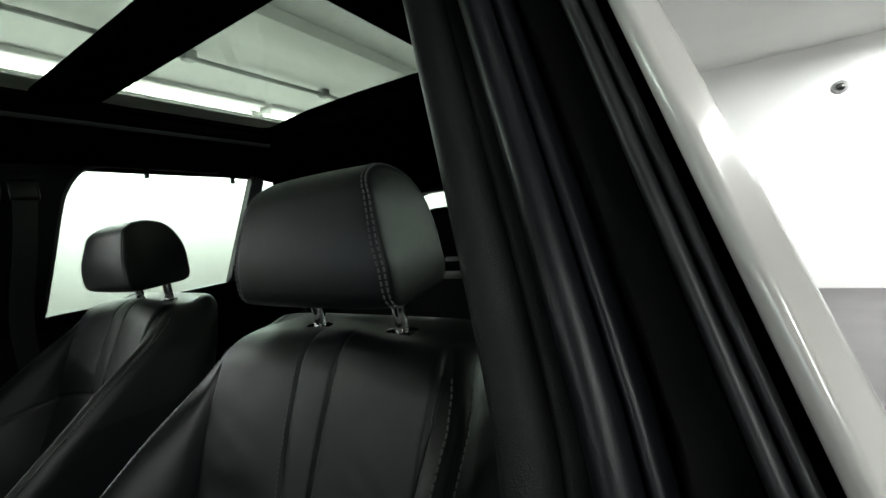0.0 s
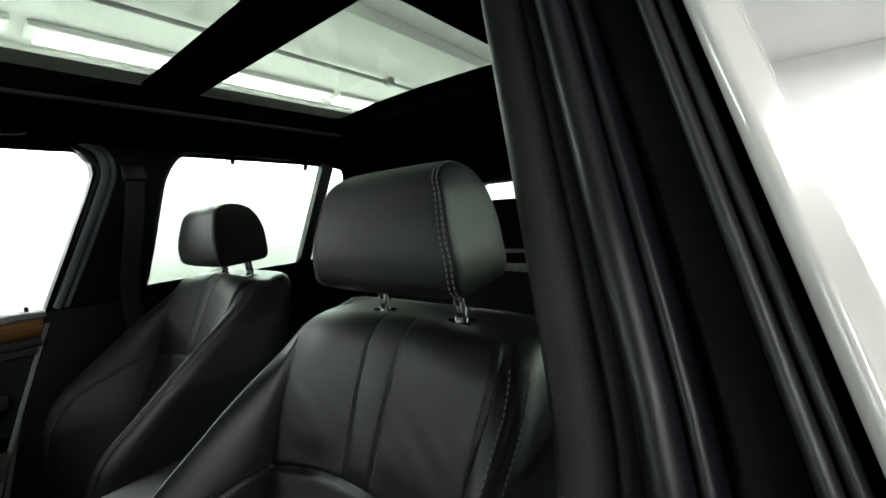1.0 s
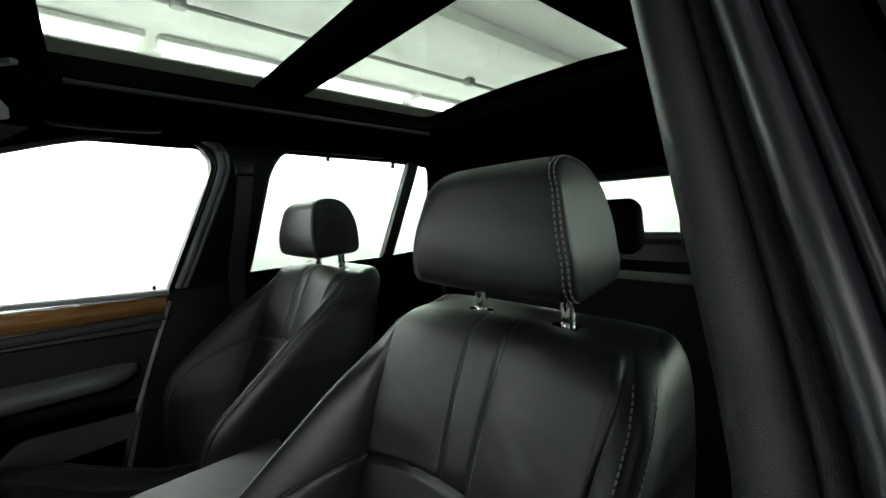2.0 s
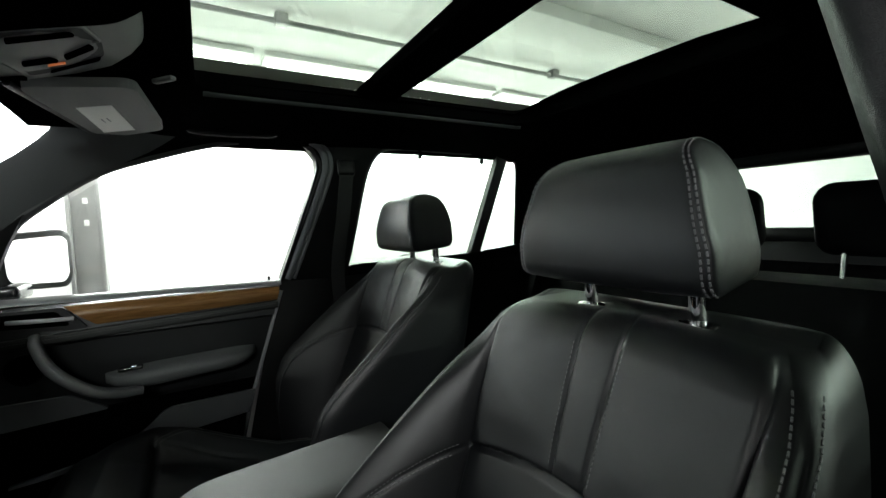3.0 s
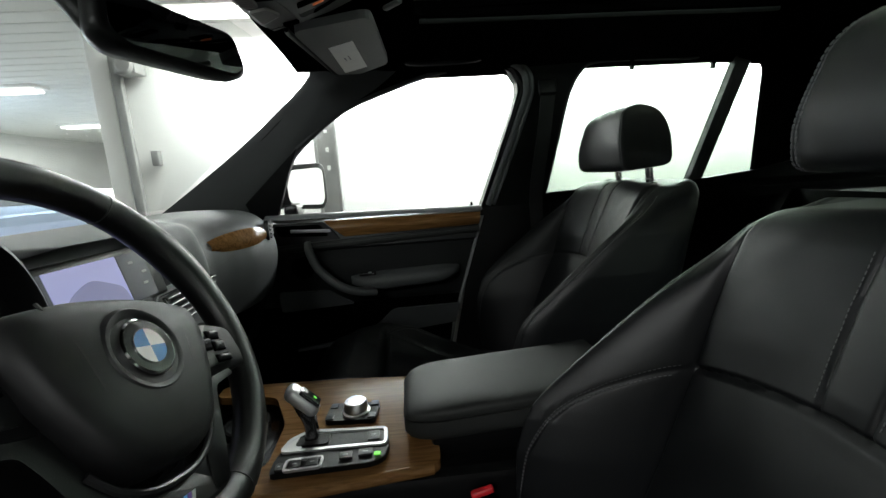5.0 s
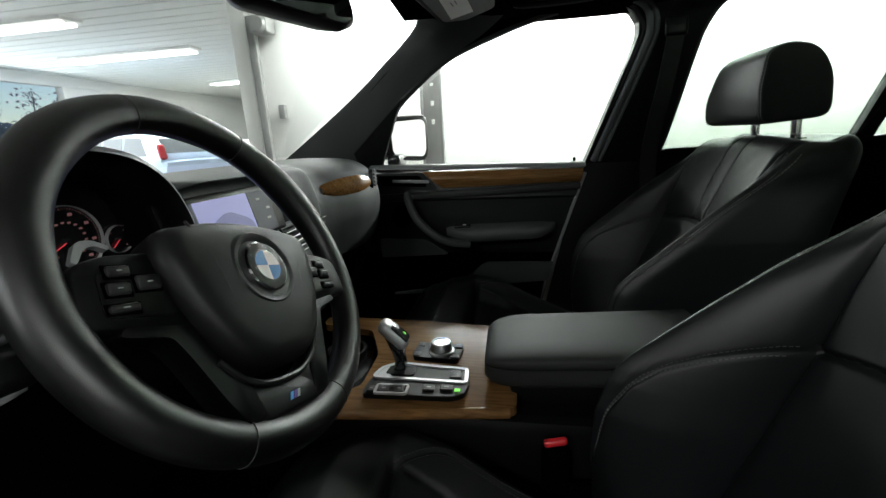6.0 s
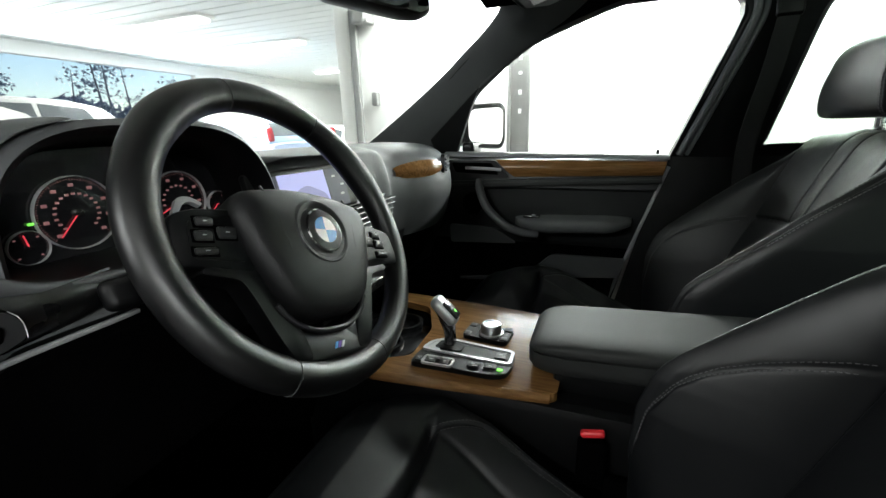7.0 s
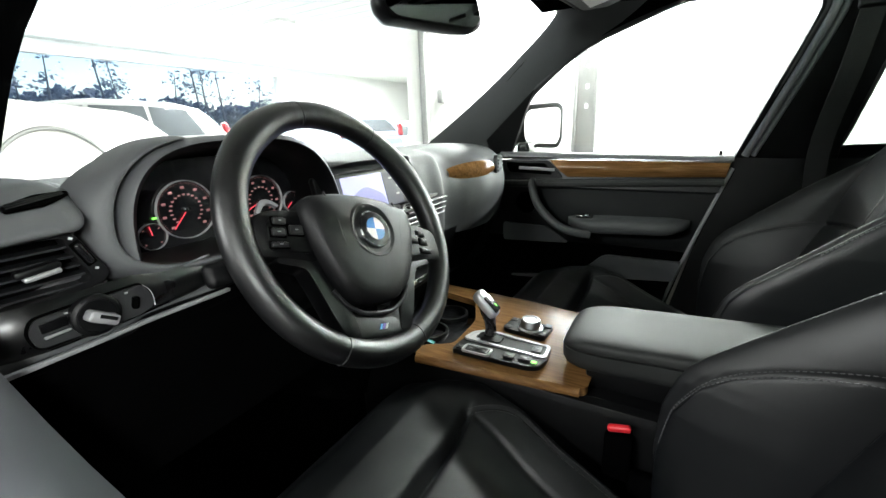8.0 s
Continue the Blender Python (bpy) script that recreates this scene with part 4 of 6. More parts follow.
CENTRE = [(1.52, 1.09), (1.38, 1.125), (1.24, 1.142), (1.10, 1.144), (1.00, 1.143), (0.964, 1.138), (1.005, 1.128), (0.995, 1.044), (0.972, 1.034), (0.960, 1.00), (0.955, 0.95), (0.95, 0.88), (0.95, 0.80), (1.02, 0.60)]
RIGHT = [(1.48, 1.09), (1.36, 1.125), (1.22, 1.143), (1.10, 1.143), (1.02, 1.134), (0.968, 1.112), (0.938, 1.085), (0.922, 1.050), (0.918, 1.005), (0.926, 0.960), (0.943, 0.915), (0.985, 0.86), (1.07, 0.72), (1.30, 0.55)]
END = [(1.40, 1.09), (1.34, 1.115), (1.24, 1.130), (1.14, 1.132), (1.08, 1.125), (1.05, 1.112), (1.035, 1.085), (1.025, 1.050), (1.02, 1.005), (1.03, 0.960), (1.06, 0.915), (1.11, 0.86), (1.18, 0.72), (1.30, 0.55)]


EDGE = [(1.52, 1.09), (1.38, 1.125), (1.24, 1.142), (1.10, 1.144), (1.00, 1.140), (0.972, 1.125), (0.962, 1.09), (0.957, 1.05), (0.955, 1.01), (0.953, 0.96), (0.953, 0.91), (0.96, 0.85), (0.975, 0.78), (1.05, 0.60)]


def shifted(a, d):
    return [(y + (d if y < 1.09 and z > 0.9 else d * 0.6 if y < 1.2 and z < 0.9 else 0), z) for y, z in a]


def blend(a, b, k):
    return [(p[0] * (1 - k) + q[0] * k, p[1] * (1 - k) + q[1] * k) for p, q in zip(a, b)]


PROFILES = [LEFT, LEFT, LEFT, CLUSTER, CLUSTER, CLUSTER, CLUSTER, CLUSTER, CENTRE, CENTRE, CENTRE, EDGE, EDGE, blend(EDGE, RIGHT, 0.2), shifted(blend(EDGE, RIGHT, 0.6), 0.045), shifted(RIGHT, 0.046), shifted(RIGHT, 0.022), RIGHT, shifted(RIGHT, -0.010), blend(RIGHT, END, 0.10), blend(RIGHT, END, 0.45), END, END]
stations = curve([[x] + [v for q in pr for v in q] for x, pr in zip(ST, PROFILES)], 5 * (len(ST) - 1) + 1)
body = []
for row in stations:
    pr = curve([(0, *q) for q in row[1:].reshape(-1, 2)], 60)
    body.append([(row[0], q[1], q[2]) for q in pr])
part("dash_body", Shape().grid([r[:49] for r in body]), SOFT_PLASTIC, dash, "dark grey grained dashboard moulding", 50)
part("column_surround", Shape().grid([[(x, y - 0.004, z) for x, y, z in r[42:51]] for r in body if -0.60 < r[0][0] < -0.19]), DARK_PLASTIC, dash, "black panel round the steering column", 50)
# Lower end of the same moulding, footwell shade painted in as black.
part("lower_dash", Shape().grid([r[48:] for r in body]), SHADED_CARPET, dash, "lower dashboard, blackened as in footwell shade", 50)

# hood over the instruments
HX = -0.370


def arch(hw, h, y, z0, lean=0.0, n=40, p=0.62):
    out = []
    for a in np.linspace(math.pi, 0, n):
        c, s = math.cos(a), math.sin(a)
        z = z0 + h * abs(s) ** p
        out.append((HX + hw * math.copysign(abs(c) ** p, c), y + lean * (z - z0), z))
    return out


HOOD = ((0.10, 0.020, 1.36, 1.08, 0), (0.12, 0.050, 1.28, 1.075, 0), (0.135, 0.080, 1.20, 1.07, 0), (0.152, 0.116, 1.10, 1.06, 0), (0.168, 0.148, 1.02, 1.045, 0), (0.180, 0.172, 0.968, 1.027, 0.12), (0.178, 0.177, 0.945, 1.022, 0.12), (0.170, 0.172, 0.938, 1.020, 0.12), (0.164, 0.164, 0.945, 1.022, 0.12), (0.158, 0.155, 0.985, 1.025, 0.06), (0.152, 0.145, 1.06, 1.025, 0))
hood = [arch(hw, h, y, z0, lean) for hw, h, y, z0, lean in HOOD]
ih = part("instrument_hood", Shape().grid(hood[:8]), SOFT_PLASTIC, dash, "curved hood over the instruments", 60)
part("hood_lining", Shape().grid(hood[7:]), DARK_PLASTIC, ih, "black inner lining", 60)
# flared surround that runs from the hood round the left and under the dials
CREST = curve([(-0.34, 1.042), (-0.40, 1.042), (-0.45, 1.042), (-0.488, 1.044), (-0.520, 1.050), (-0.545, 1.064), (-0.556, 1.083), (-0.556, 1.104), (-0.550, 1.127), (-0.537, 1.150), (-0.516, 1.171), (-0.488, 1.187), (-0.45, 1.197)], 60)


def flare(off, dy, low=0.5):
    """A line beside the crest: off outward from the dials, dy away from the driver."""
    out = []
    for k, p in enumerate(CREST):
        q = CREST[min(k + 1, 59)] - CREST[max(k - 1, 0)]
        n = np.array((q[1], -q[0])) / math.hypot(q[0], q[1])
        n = n if n @ (p - np.array((HX, 1.10))) > 0 else -n
        w = float(np.interp(k / 59, (0, 0.30, 0.5, 0.68, 0.80, 1), (0.30, low, 1.0, 0.95, 0.45, 0.10)))
        out.append((p[0] + n[0] * off * w, 0.931 + 0.16 * (p[1] - 1.03) + dy, p[1] + n[1] * off * w))
    return out


fl = part("instrument_surround", Shape().grid([flare(o, d) for o, d in ((-0.0030, 0.010), (-0.0022, 0.004), (0.0, 0.001), (0.004, 0.0), (0.011, 0.002), (0.019, 0.008), (0.027, 0.018), (0.033, 0.031), (0.037, 0.050))]), SOFT_PLASTIC, dash, "smooth grey surround of the instruments", 80)
part("surround_lining", Shape().grid([flare(o, d) for o, d in ((-0.0030, 0.010), (-0.004, 0.030), (-0.004, 0.07), (-0.003, 0.115))]), DARK_PLASTIC, fl, "black inner lining", 80)
part("instrument_panel", Shape().slab([(x, z) for x, _, z in arch(0.166, 0.150, 0, 1.018)], lambda x, z, d: (x, 1.048 + d, z), 0.01), GLOSS_BLACK, dash, "black instrument panel with red lit dials")


def dial(x, z, r, needle, ticks):
    m = pose(x, 1.046, z, 90, 0, 0)
    d = part("dial", Shape().lathe(m, [(r, 0.0), (r, 0.004), (r * 0.98, 0.0060), (r * 0.968, 0.004), (r * 0.968, 0.0)], 48), RING_PAINT, dash, "round dial with a silver ring")
    part("dial_face", Shape().lathe(m, [(r * 0.968, 0.0), (r * 0.968, 0.0012), (0.001, 0.0012)], 40), GLOSS_BLACK, d)
    marks, nums = Shape(), Shape()
    for k in range(4 * ticks - 3):
        a = radians(225 - 270 * k / (4 * ticks - 4))
        marks.rbox(m @ pose(r * 0.90 * math.cos(a), r * 0.90 * math.sin(a), 0.0018, 0, 0, math.degrees(a)), (r * (0.07 if k % 4 == 0 else 0.035), 0.0005, 0.0006), 0.0002, 1)
    for k in range(ticks):
        a = radians(225 - 270 * k / (ticks - 1))
        if k % 2 == 0:
            nums.rbox(m @ pose(r * 0.755 * math.cos(a), r * 0.755 * math.sin(a), 0.0018), (r * 0.13, r * 0.085, 0.0005), 0.0002, 1)
        if r > 0.03:
            nums.rbox(m @ pose(r * 0.52 * math.cos(a), r * 0.52 * math.sin(a), 0.0018), (r * 0.095, r * 0.055, 0.0005), 0.0002, 1)
    part("tick_ring", marks, DIM_RED, d, "red lit scale marks")
    part("figure_ring", nums, DIM_RED, d, "dim red ring of figures")
    a = radians(needle)
    part("needle", Shape().rbox(m @ pose(r * 0.38 * math.cos(a), r * 0.38 * math.sin(a), 0.004, 0, 0, needle), (r * 0.82, 0.0014, 0.0012), 0.0004, 1), RED_GLOW, d, "red lit needle")
    part("needle_cap", Shape().lathe(m, [(r * 0.10, 0.001), (r * 0.10, 0.006), (r * 0.06, 0.007)], 16), GLOSS_BLACK, d)


dial(-0.422, 1.094, 0.0435, 228, 17)
dial(-0.294, 1.087, 0.0435, 205, 15)
dial(-0.4755, 1.065, 0.0190, 100, 7)
dial(-0.229, 1.074, 0.0190, 220, 7)
part("tell_tale", Shape().box(-0.471, -0.462, 1.0435, 1.046, 1.088, 1.091, 0.001, 1), GREEN_GLOW, dash, "green lit indicator")

# driver's end: vent, light switch, silver strip
def vent_y(z):
    return 0.93 - 0.25 * (z - 1.09)


outer = curve([(-0.735, 1.112), (-0.660, 1.116), (-0.610, 1.117), (-0.596, 1.108), (-0.584, 1.085), (-0.572, 1.058), (-0.600, 1.045), (-0.665, 1.036), (-0.735, 1.028)], 40)
inner = curve([(-0.725, 1.105), (-0.660, 1.108), (-0.613, 1.108), (-0.606, 1.101), (-0.598, 1.080), (-0.591, 1.061), (-0.605, 1.055), (-0.662, 1.047), (-0.725, 1.040)], 40)
ring_ = [[(x, vent_y(z) + dy, z) for x, z in line] for line, dy in ((outer, 0.020), (outer, 0.004), (0.92 * outer + 0.08 * inner, 0.0), (0.1 * outer + 0.9 * inner, -0.001), (inner, 0.002), (inner, 0.030))]
vent = part("side_vent", Shape().grid(ring_), PAD_PLASTIC, dash, "dark grey air vent with slats", 40)
# A flat black sheet stands in for the shade behind the slats.
part("vent_shade", Shape().slab(inner.tolist(), lambda x, z, d: (x, vent_y(z) + 0.018 + d, z), 0.004), SHADE_BLACK, vent)
for k in range(5):
    z = 1.0535 + 0.0107 * k
    xe = float(np.interp(z, (1.055, 1.061, 1.080, 1.101, 1.108), (-0.597, -0.5925, -0.5985, -0.607, -0.613)))
    part("slat", Shape().slab([(-0.724, -0.001), (xe, -0.001), (xe, 0.0155), (-0.724, 0.0155)], lambda x, y, d, z=z: (x, vent_y(z) + y, z + 0.0030 * math.exp(-(y / 0.004) ** 2) + 0.2 * y + 0.004 * min(0.0, x + 0.60) - d), 0.0022), DOOR_VINYL, vent)
part("vent_tab", Shape().rbox(pose(-0.629, 0.925, 1.0775, 8, -6, 0), (0.029, 0.010, 0.0050), 0.0020, 3), SILVER, vent, "silver vent tab")
part("tab_block", Shape().rbox(pose(-0.631, 0.9265, 1.083, 8, -6, 0), (0.036, 0.010, 0.008), 0.003, 2), DARK_PLASTIC, vent)
part("wheel_slot", Shape().rbox(pose(-0.5925, vent_y(1.088) - 0.0005, 1.088, 14, -26, 0), (0.010, 0.003, 0.032), 0.0014, 2), SHADE_BLACK, vent)
part("vent_wheel", Shape().rbox(pose(-0.5925, vent_y(1.088) - 0.001, 1.088, 14, -26, 0), (0.0070, 0.008, 0.027), 0.0034, 3), GLOSS_BLACK, vent, "small vent thumbwheel")
for z, x in ((1.106, -0.601), (1.069, -0.5835)):
    part("vent_mark", Shape().rbox(pose(x, vent_y(z) - 0.0015, z, 14, 26, 0), (0.0034, 0.001, 0.0026), 0.0003, 1), ICON, vent)
# padded top roll that overhangs the vent
PAD = curve([(0, 1.09, 1.160), (0, 1.03, 1.1605), (0, 0.985, 1.158), (0, 0.957, 1.1475), (0, 0.934, 1.1345), (0, 0.918, 1.1225), (0, 0.914, 1.1155), (0, 0.921, 1.1115), (0, 0.945, 1.112), (0, 0.975, 1.116)], 34)
pad_rows = []
for x in list(np.linspace(-0.745, -0.600, 12)) + [-0.600 + 0.026 * math.sin(a) for a in np.linspace(0.12, math.pi / 2, 10)]:
    k = 1 - 0.85 * (1 - math.sqrt(max(0.0, 1 - (max(0.0, x + 0.600) / 0.0262) ** 2)))
    pad_rows.append([(x, 1.00 + (y - 1.00) * k + 0.05 * (x + 0.62), 1.134 + (z - 1.134) * k + 0.03 * (x + 0.62)) for _, y, z in PAD])
part("top_roll", Shape().grid(pad_rows), SOFT_PLASTIC, dash, "padded grey dashboard edge", 80)


def on_roll(u, v, lift):
    """A place on the roll's slanted face: u along it, v up it."""
    return (-0.611 + u, 0.9455 + 0.875 * v - 0.484 * lift + 0.05 * u, 1.1410 + 0.484 * v + 0.875 * lift + 0.03 * u)


gr = part("defrost_grille", Shape().slab(rounded([(-0.028, -0.008), (0.004, -0.0062), (0.027, 0.0035), (0.026, 0.0075), (0.0, 0.0080), (-0.028, -0.001)], 0.0028), lambda x, y, d: on_roll(x, 1.25 * y, 0.0046 - d), 0.003), SHADE_BLACK, dash, "black defroster grille", 25)
for k in range(3):
    part("grille_bar", Shape().slab([(-0.025, -0.0060 + 0.0026 * k), (0.022, 0.0028 + 0.0018 * k), (0.022, 0.0036 + 0.0018 * k), (-0.025, -0.0050 + 0.0026 * k)], lambda x, y, d: on_roll(x, 1.25 * y, 0.0056 - d), 0.002), PAD_PLASTIC, gr)
panel = part("switch_panel", Shape().slab(rounded([(-0.656, 1.020), (-0.575, 1.019), (-0.557, 1.024), (-0.556, 1.036), (-0.562, 1.048), (-0.652, 1.045), (-0.659, 1.034)], 0.006), lambda x, z, d: (x, 0.8985 + 0.35 * (z - 1.035) - d, z), 0.004), SWITCH_GREY, dash, "dark grey light switch panel")
part("panel_gap", Shape().slab(rounded([(-0.6575, 1.0188), (-0.575, 1.0178), (-0.5555, 1.023), (-0.5545, 1.036), (-0.5608, 1.0495), (-0.653, 1.0466), (-0.6608, 1.034)], 0.006), lambda x, z, d: (x, 0.900 + 0.35 * (z - 1.035) - d, z), 0.004), SHADE_BLACK, panel)
part("panel_end", Shape().tube(curve([(-0.5615, 0.8985, 1.0475), (-0.5570, 0.8960, 1.041), (-0.5560, 0.8930, 1.033), (-0.5575, 0.8900, 1.024)], 8), 0.0004, 6), SILVER_TRIM, panel, "thin silver panel end")
kp = pose(-0.609, 0.893, 1.034, 90, 0, 0)
knob_ = part("light_knob", Shape().lathe(kp, [(0.0205, -0.004), (0.0205, 0.004), (0.0185, 0.006), (0.0165, 0.0065), (0.0155, 0.005)], 36), DARK_PLASTIC, dash, "round light switch")
part("knob_grip", Shape().rbox(kp @ pose(0, 0, 0.015, 0, 0, -32), (0.027, 0.011, 0.014), 0.003), SILVER_TRIM, knob_, "silver switch grip")
part("grip_inset", Shape().rbox(kp @ pose(0.003, 0, 0.0222, 0, 0, -32), (0.015, 0.0035, 0.001), 0.0004, 1), DARK_PLASTIC, knob_)
for mx_, mz_ in ((-0.6285, 1.043), (-0.620, 1.0475), (-0.609, 1.0490), (-0.597, 1.0465), (-0.578, 1.0445)):
    part("switch_icon", Shape().rbox(pose(mx_, 0.8935 + 0.35 * (mz_ - 1.035), mz_, 70, 0, 0), (0.0034, 0.0016, 0.0005), 0.0002, 1), SILVER_TRIM, panel)
part("fog_switch", Shape().rbox(pose(-0.640, 0.8935, 1.036, 20, -4, 0), (0.021, 0.003, 0.012), 0.0012), DARK_PLASTIC, dash)
part("fog_switch_edge", Shape().rbox(pose(-0.640, 0.8900, 1.0285, 20, -4, 0), (0.020, 0.003, 0.0018), 0.0008), SILVER_TRIM, dash, "silver edge")
part("dimmer_wheel", Shape().rbox(pose(-0.574, 0.8915, 1.033, 15, 8, 0), (0.007, 0.008, 0.014), 0.003), SHADE_BLACK, dash)
strip = curve([(-0.695, 0.902, 1.001), (-0.672, 0.901, 1.001), (-0.606, 0.903, 1.0025), (-0.549, 0.910, 1.0025), (-0.480, 0.914, 1.0015), (-0.455, 0.922, 0.999)], 24)
part("silver_strip", Shape().sweep(strip, rounded([(-0.0032, -0.0024), (0.0032, -0.0024), (0.0032, 0.0024), (-0.0032, 0.0024)], 0.0016, 3)), SILVER_TRIM, dash, "silver trim strip")
part("gloss_trim", Shape().grid([[(x, np.interp(x, (-0.684, -0.655, -0.58, -0.50, -0.455), (0.912, 0.901, 0.906, 0.926, 0.943)) + dy, z - 0.010 * smoothstep(-0.57, -0.52, x) * (z > 1.03)) for x in np.linspace(-0.684, -0.455, 14)] for dy, z in ((0.004, 1.009), (-0.001, 1.014), (0.0, 1.045), (0.008, 1.056))]), TRIM_BLACK, dash, "gloss black trim round the light switch", 60)
# Shade below the dashboard is put into this panel's black.
part("knee_panel", Shape().grid([[(x, 0.918 + 0.35 * (0.99 - z) + (0.015 if z > 0.985 else 0), z) for x in np.linspace(-0.70, -0.20, 10)] for z in (0.995, 0.985, 0.93, 0.85, 0.75)]), SHADED_CARPET, dash, "panel under the dashboard, blackened as in shade", 60)

hinge = part("hinge_trim", Shape().grid([[(x0 - u * w, 0.862 - 0.05 * math.sin(math.pi * min(1.0, 1.2 * u)), z0 + 0.10 * u) for u in np.linspace(0, 1, 10)] for x0, z0, w in ((-0.694, 1.050, 0.11), (-0.688, 1.026, 0.12), (-0.672, 0.965, 0.14), (-0.655, 0.905, 0.16), (-0.638, 0.85, 0.18), (-0.62, 0.78, 0.2), (-0.615, 0.60, 0.2))]), HINGE_GREY, dash, "smooth blue-grey trim beside the hinge", 60)
# centre: screen, vents, radio
SC = pose(-0.096, 0.974, 1.074, 76, 0, -4)
scr = part("display", Shape().rbox(SC, (0.262, 0.090, 0.016), 0.006), DARK_PLASTIC, dash, "wide navigation display showing a pale map")
part("map_area", Shape().rbox(SC @ pose(-0.010, -0.002, 0.0085), (0.118, 0.074, 0.001), 0.0004, 1), SCREEN_GLOW, scr, "lit pale blue map")
part("menu_left", Shape().rbox(SC @ pose(-0.088, -0.002, 0.0085), (0.036, 0.074, 0.001), 0.0004, 1), SCREEN_DARK, scr, "dark menu column")
part("menu_right", Shape().rbox(SC @ pose(0.077, -0.002, 0.0085), (0.054, 0.074, 0.001), 0.0004, 1), SCREEN_DARK, scr, "dark menu column")
part("map_relief", Shape().slab(curve([(-0.066, -0.038), (-0.052, -0.010), (-0.03, 0.004), (-0.006, 0.010), (0.016, 0.002), (0.040, -0.012), (0.047, -0.038)], 24).tolist(), lambda x, y, d: tuple(SC @ Vector((x, y, 0.0092 + d))), 0.0006), SCREEN_SHADE, scr, "darker blue relief", 0)
for k, (x, y, mt) in enumerate(((-0.090, 0.022, ICON), (-0.084, 0.004, RED_GLOW), (-0.082, -0.012, ICON), (0.072, 0.020, ICON), (0.092, 0.002, ICON), (0.086, -0.016, ICON))):
    part("menu_mark", Shape().rbox(SC @ pose(x, y, 0.0096), (0.010, 0.004, 0.0006), 0.0002, 1), mt, scr)
for x0, x1 in ((-0.165, -0.01), (0.005, 0.185)):
    cv = part("centre_vent", Shape().sweep([(x, 0.966 - 0.3 * (z - 1.0), z) for x, z in rounded([(x0, 0.962), (x1, 0.962), (x1, 1.034), (x0, 1.034)], 0.008)], [(-0.003, -0.005), (0.003, -0.005), (0.003, 0.006), (-0.003, 0.006)], True, (0, 1, 0.2)), SILVER, dash, "centre air vent with a silver frame")
    # Black block in place of the shade inside the vent.
    part("vent_shade", Shape().box(x0, x1, 0.966, 1.0, 0.964, 1.032, 0.004), SHADE_BLACK, cv)
    for k in range(5):
        part("slat", Shape().rbox(pose((x0 + x1) / 2, 0.955 - 0.003 * k, 0.970 + 0.0136 * k, 14, 0, 0), (x1 - x0 - 0.004, 0.010, 0.005), 0.002, 1), DARK_PLASTIC, cv)
        part("slat_edge", Shape().rbox(pose((x0 + x1) / 2, 0.9490 - 0.003 * k, 0.9705 + 0.0136 * k, 14, 0, 0), (x1 - x0 - 0.006, 0.002, 0.0024), 0.0008, 1), SILVER_TRIM, cv, "thin silver slat edge")
part("radio_panel", Shape().box(-0.14, 0.125, 0.935, 0.965, 0.825, 0.945, 0.006), DARK_PLASTIC, dash, "black radio and climate panel")
for z, hgt in ((0.918, 0.018), (0.880, 0.012), (0.846, 0.014)):
    for k in range(7):
        part("panel_button", Shape().box(-0.13 + 0.036 * k, -0.13 + 0.036 * k + 0.032, 0.928, 0.938, z - hgt / 2, z + hgt / 2, 0.002, 1), GLOSS_BLACK, dash)
part("panel_strip", Shape().box(-0.138, 0.122, 0.930, 0.937, 0.898, 0.903, 0.001), SATIN, dash, "silver strip")

# wood inlay and vent at the passenger's end
inlay = []
for k in np.linspace(0, 1, 24):
    x = 0.268 + 0.165 * k
    h = 0.0225 * math.sin(math.pi * min(1, 0.08 + 0.80 * k)) ** 0.5
    zc = 1.072 + 0.008 * k
    yk = float(np.interp(x, (0.268, 0.285, 0.335, 0.39, 0.433), (0.988, 0.980, 0.952, 0.926, 0.918)))
    inlay.append([(x, yk - 0.017 + (zc + s * h - 1.05) * 0.30 + 0.006 * s * s, zc + s * h) for s in np.linspace(-1, 1, 9)])
part("wood_inlay", Shape().grid(inlay), WOOD, dash, "glossy brown wood inlay", 70)
pv = part("side_vent", Shape().sweep([(x, 0.916 + 0.28 * (x - 0.46), z) for x, z in rounded([(0.445, 1.060), (0.560, 1.054), (0.572, 1.100), (0.455, 1.106)], 0.01)], [(-0.004, -0.005), (0.005, -0.005), (0.005, 0.006), (-0.004, 0.006)], True, (0, 1, 0.2)), DARK_PLASTIC, dash, "black air vent with slats")
for k in range(4):
    part("slat", Shape().rbox(pose(0.508, 0.925, 1.066 + 0.0105 * k, 25, -2, 15), (0.108, 0.016, 0.0035), 0.0015, 1), DARK_PLASTIC, pv)
part("glovebox_lid", Shape().grid([[(x, 0.972 + 0.42 * (0.93 - z), z) for x in np.linspace(0.20, 0.66, 8)] for z in (0.915, 0.88, 0.80, 0.72)]), DARK_PLASTIC, dash, "black glovebox lid", 60)

# ---- centre console ----
console = thing("centre_console", "black centre console with glossy wood top", "console")
part("console_body", Shape().box(-0.125, 0.125, 0.15, 1.02, 0.36, 0.742, 0.02), DARK_PLASTIC, console)
wood_line = rounded([(-0.158, 0.835), (-0.138, 0.68), (-0.114, 0.508), (0.150, 0.508), (0.165, 0.70), (0.168, 0.95), (0.128, 0.95), (0.112, 0.825), (0.02, 0.782), (-0.085, 0.782), (-0.118, 0.84)], 0.016)
part("wood_top", Shape().slab(wood_line, lambda x, y, d: (x, y, 0.765 + 0.02 * (y - 0.55) + 0.05 * x - d), 0.016), WOOD, console, "glossy brown wood console top", 25)
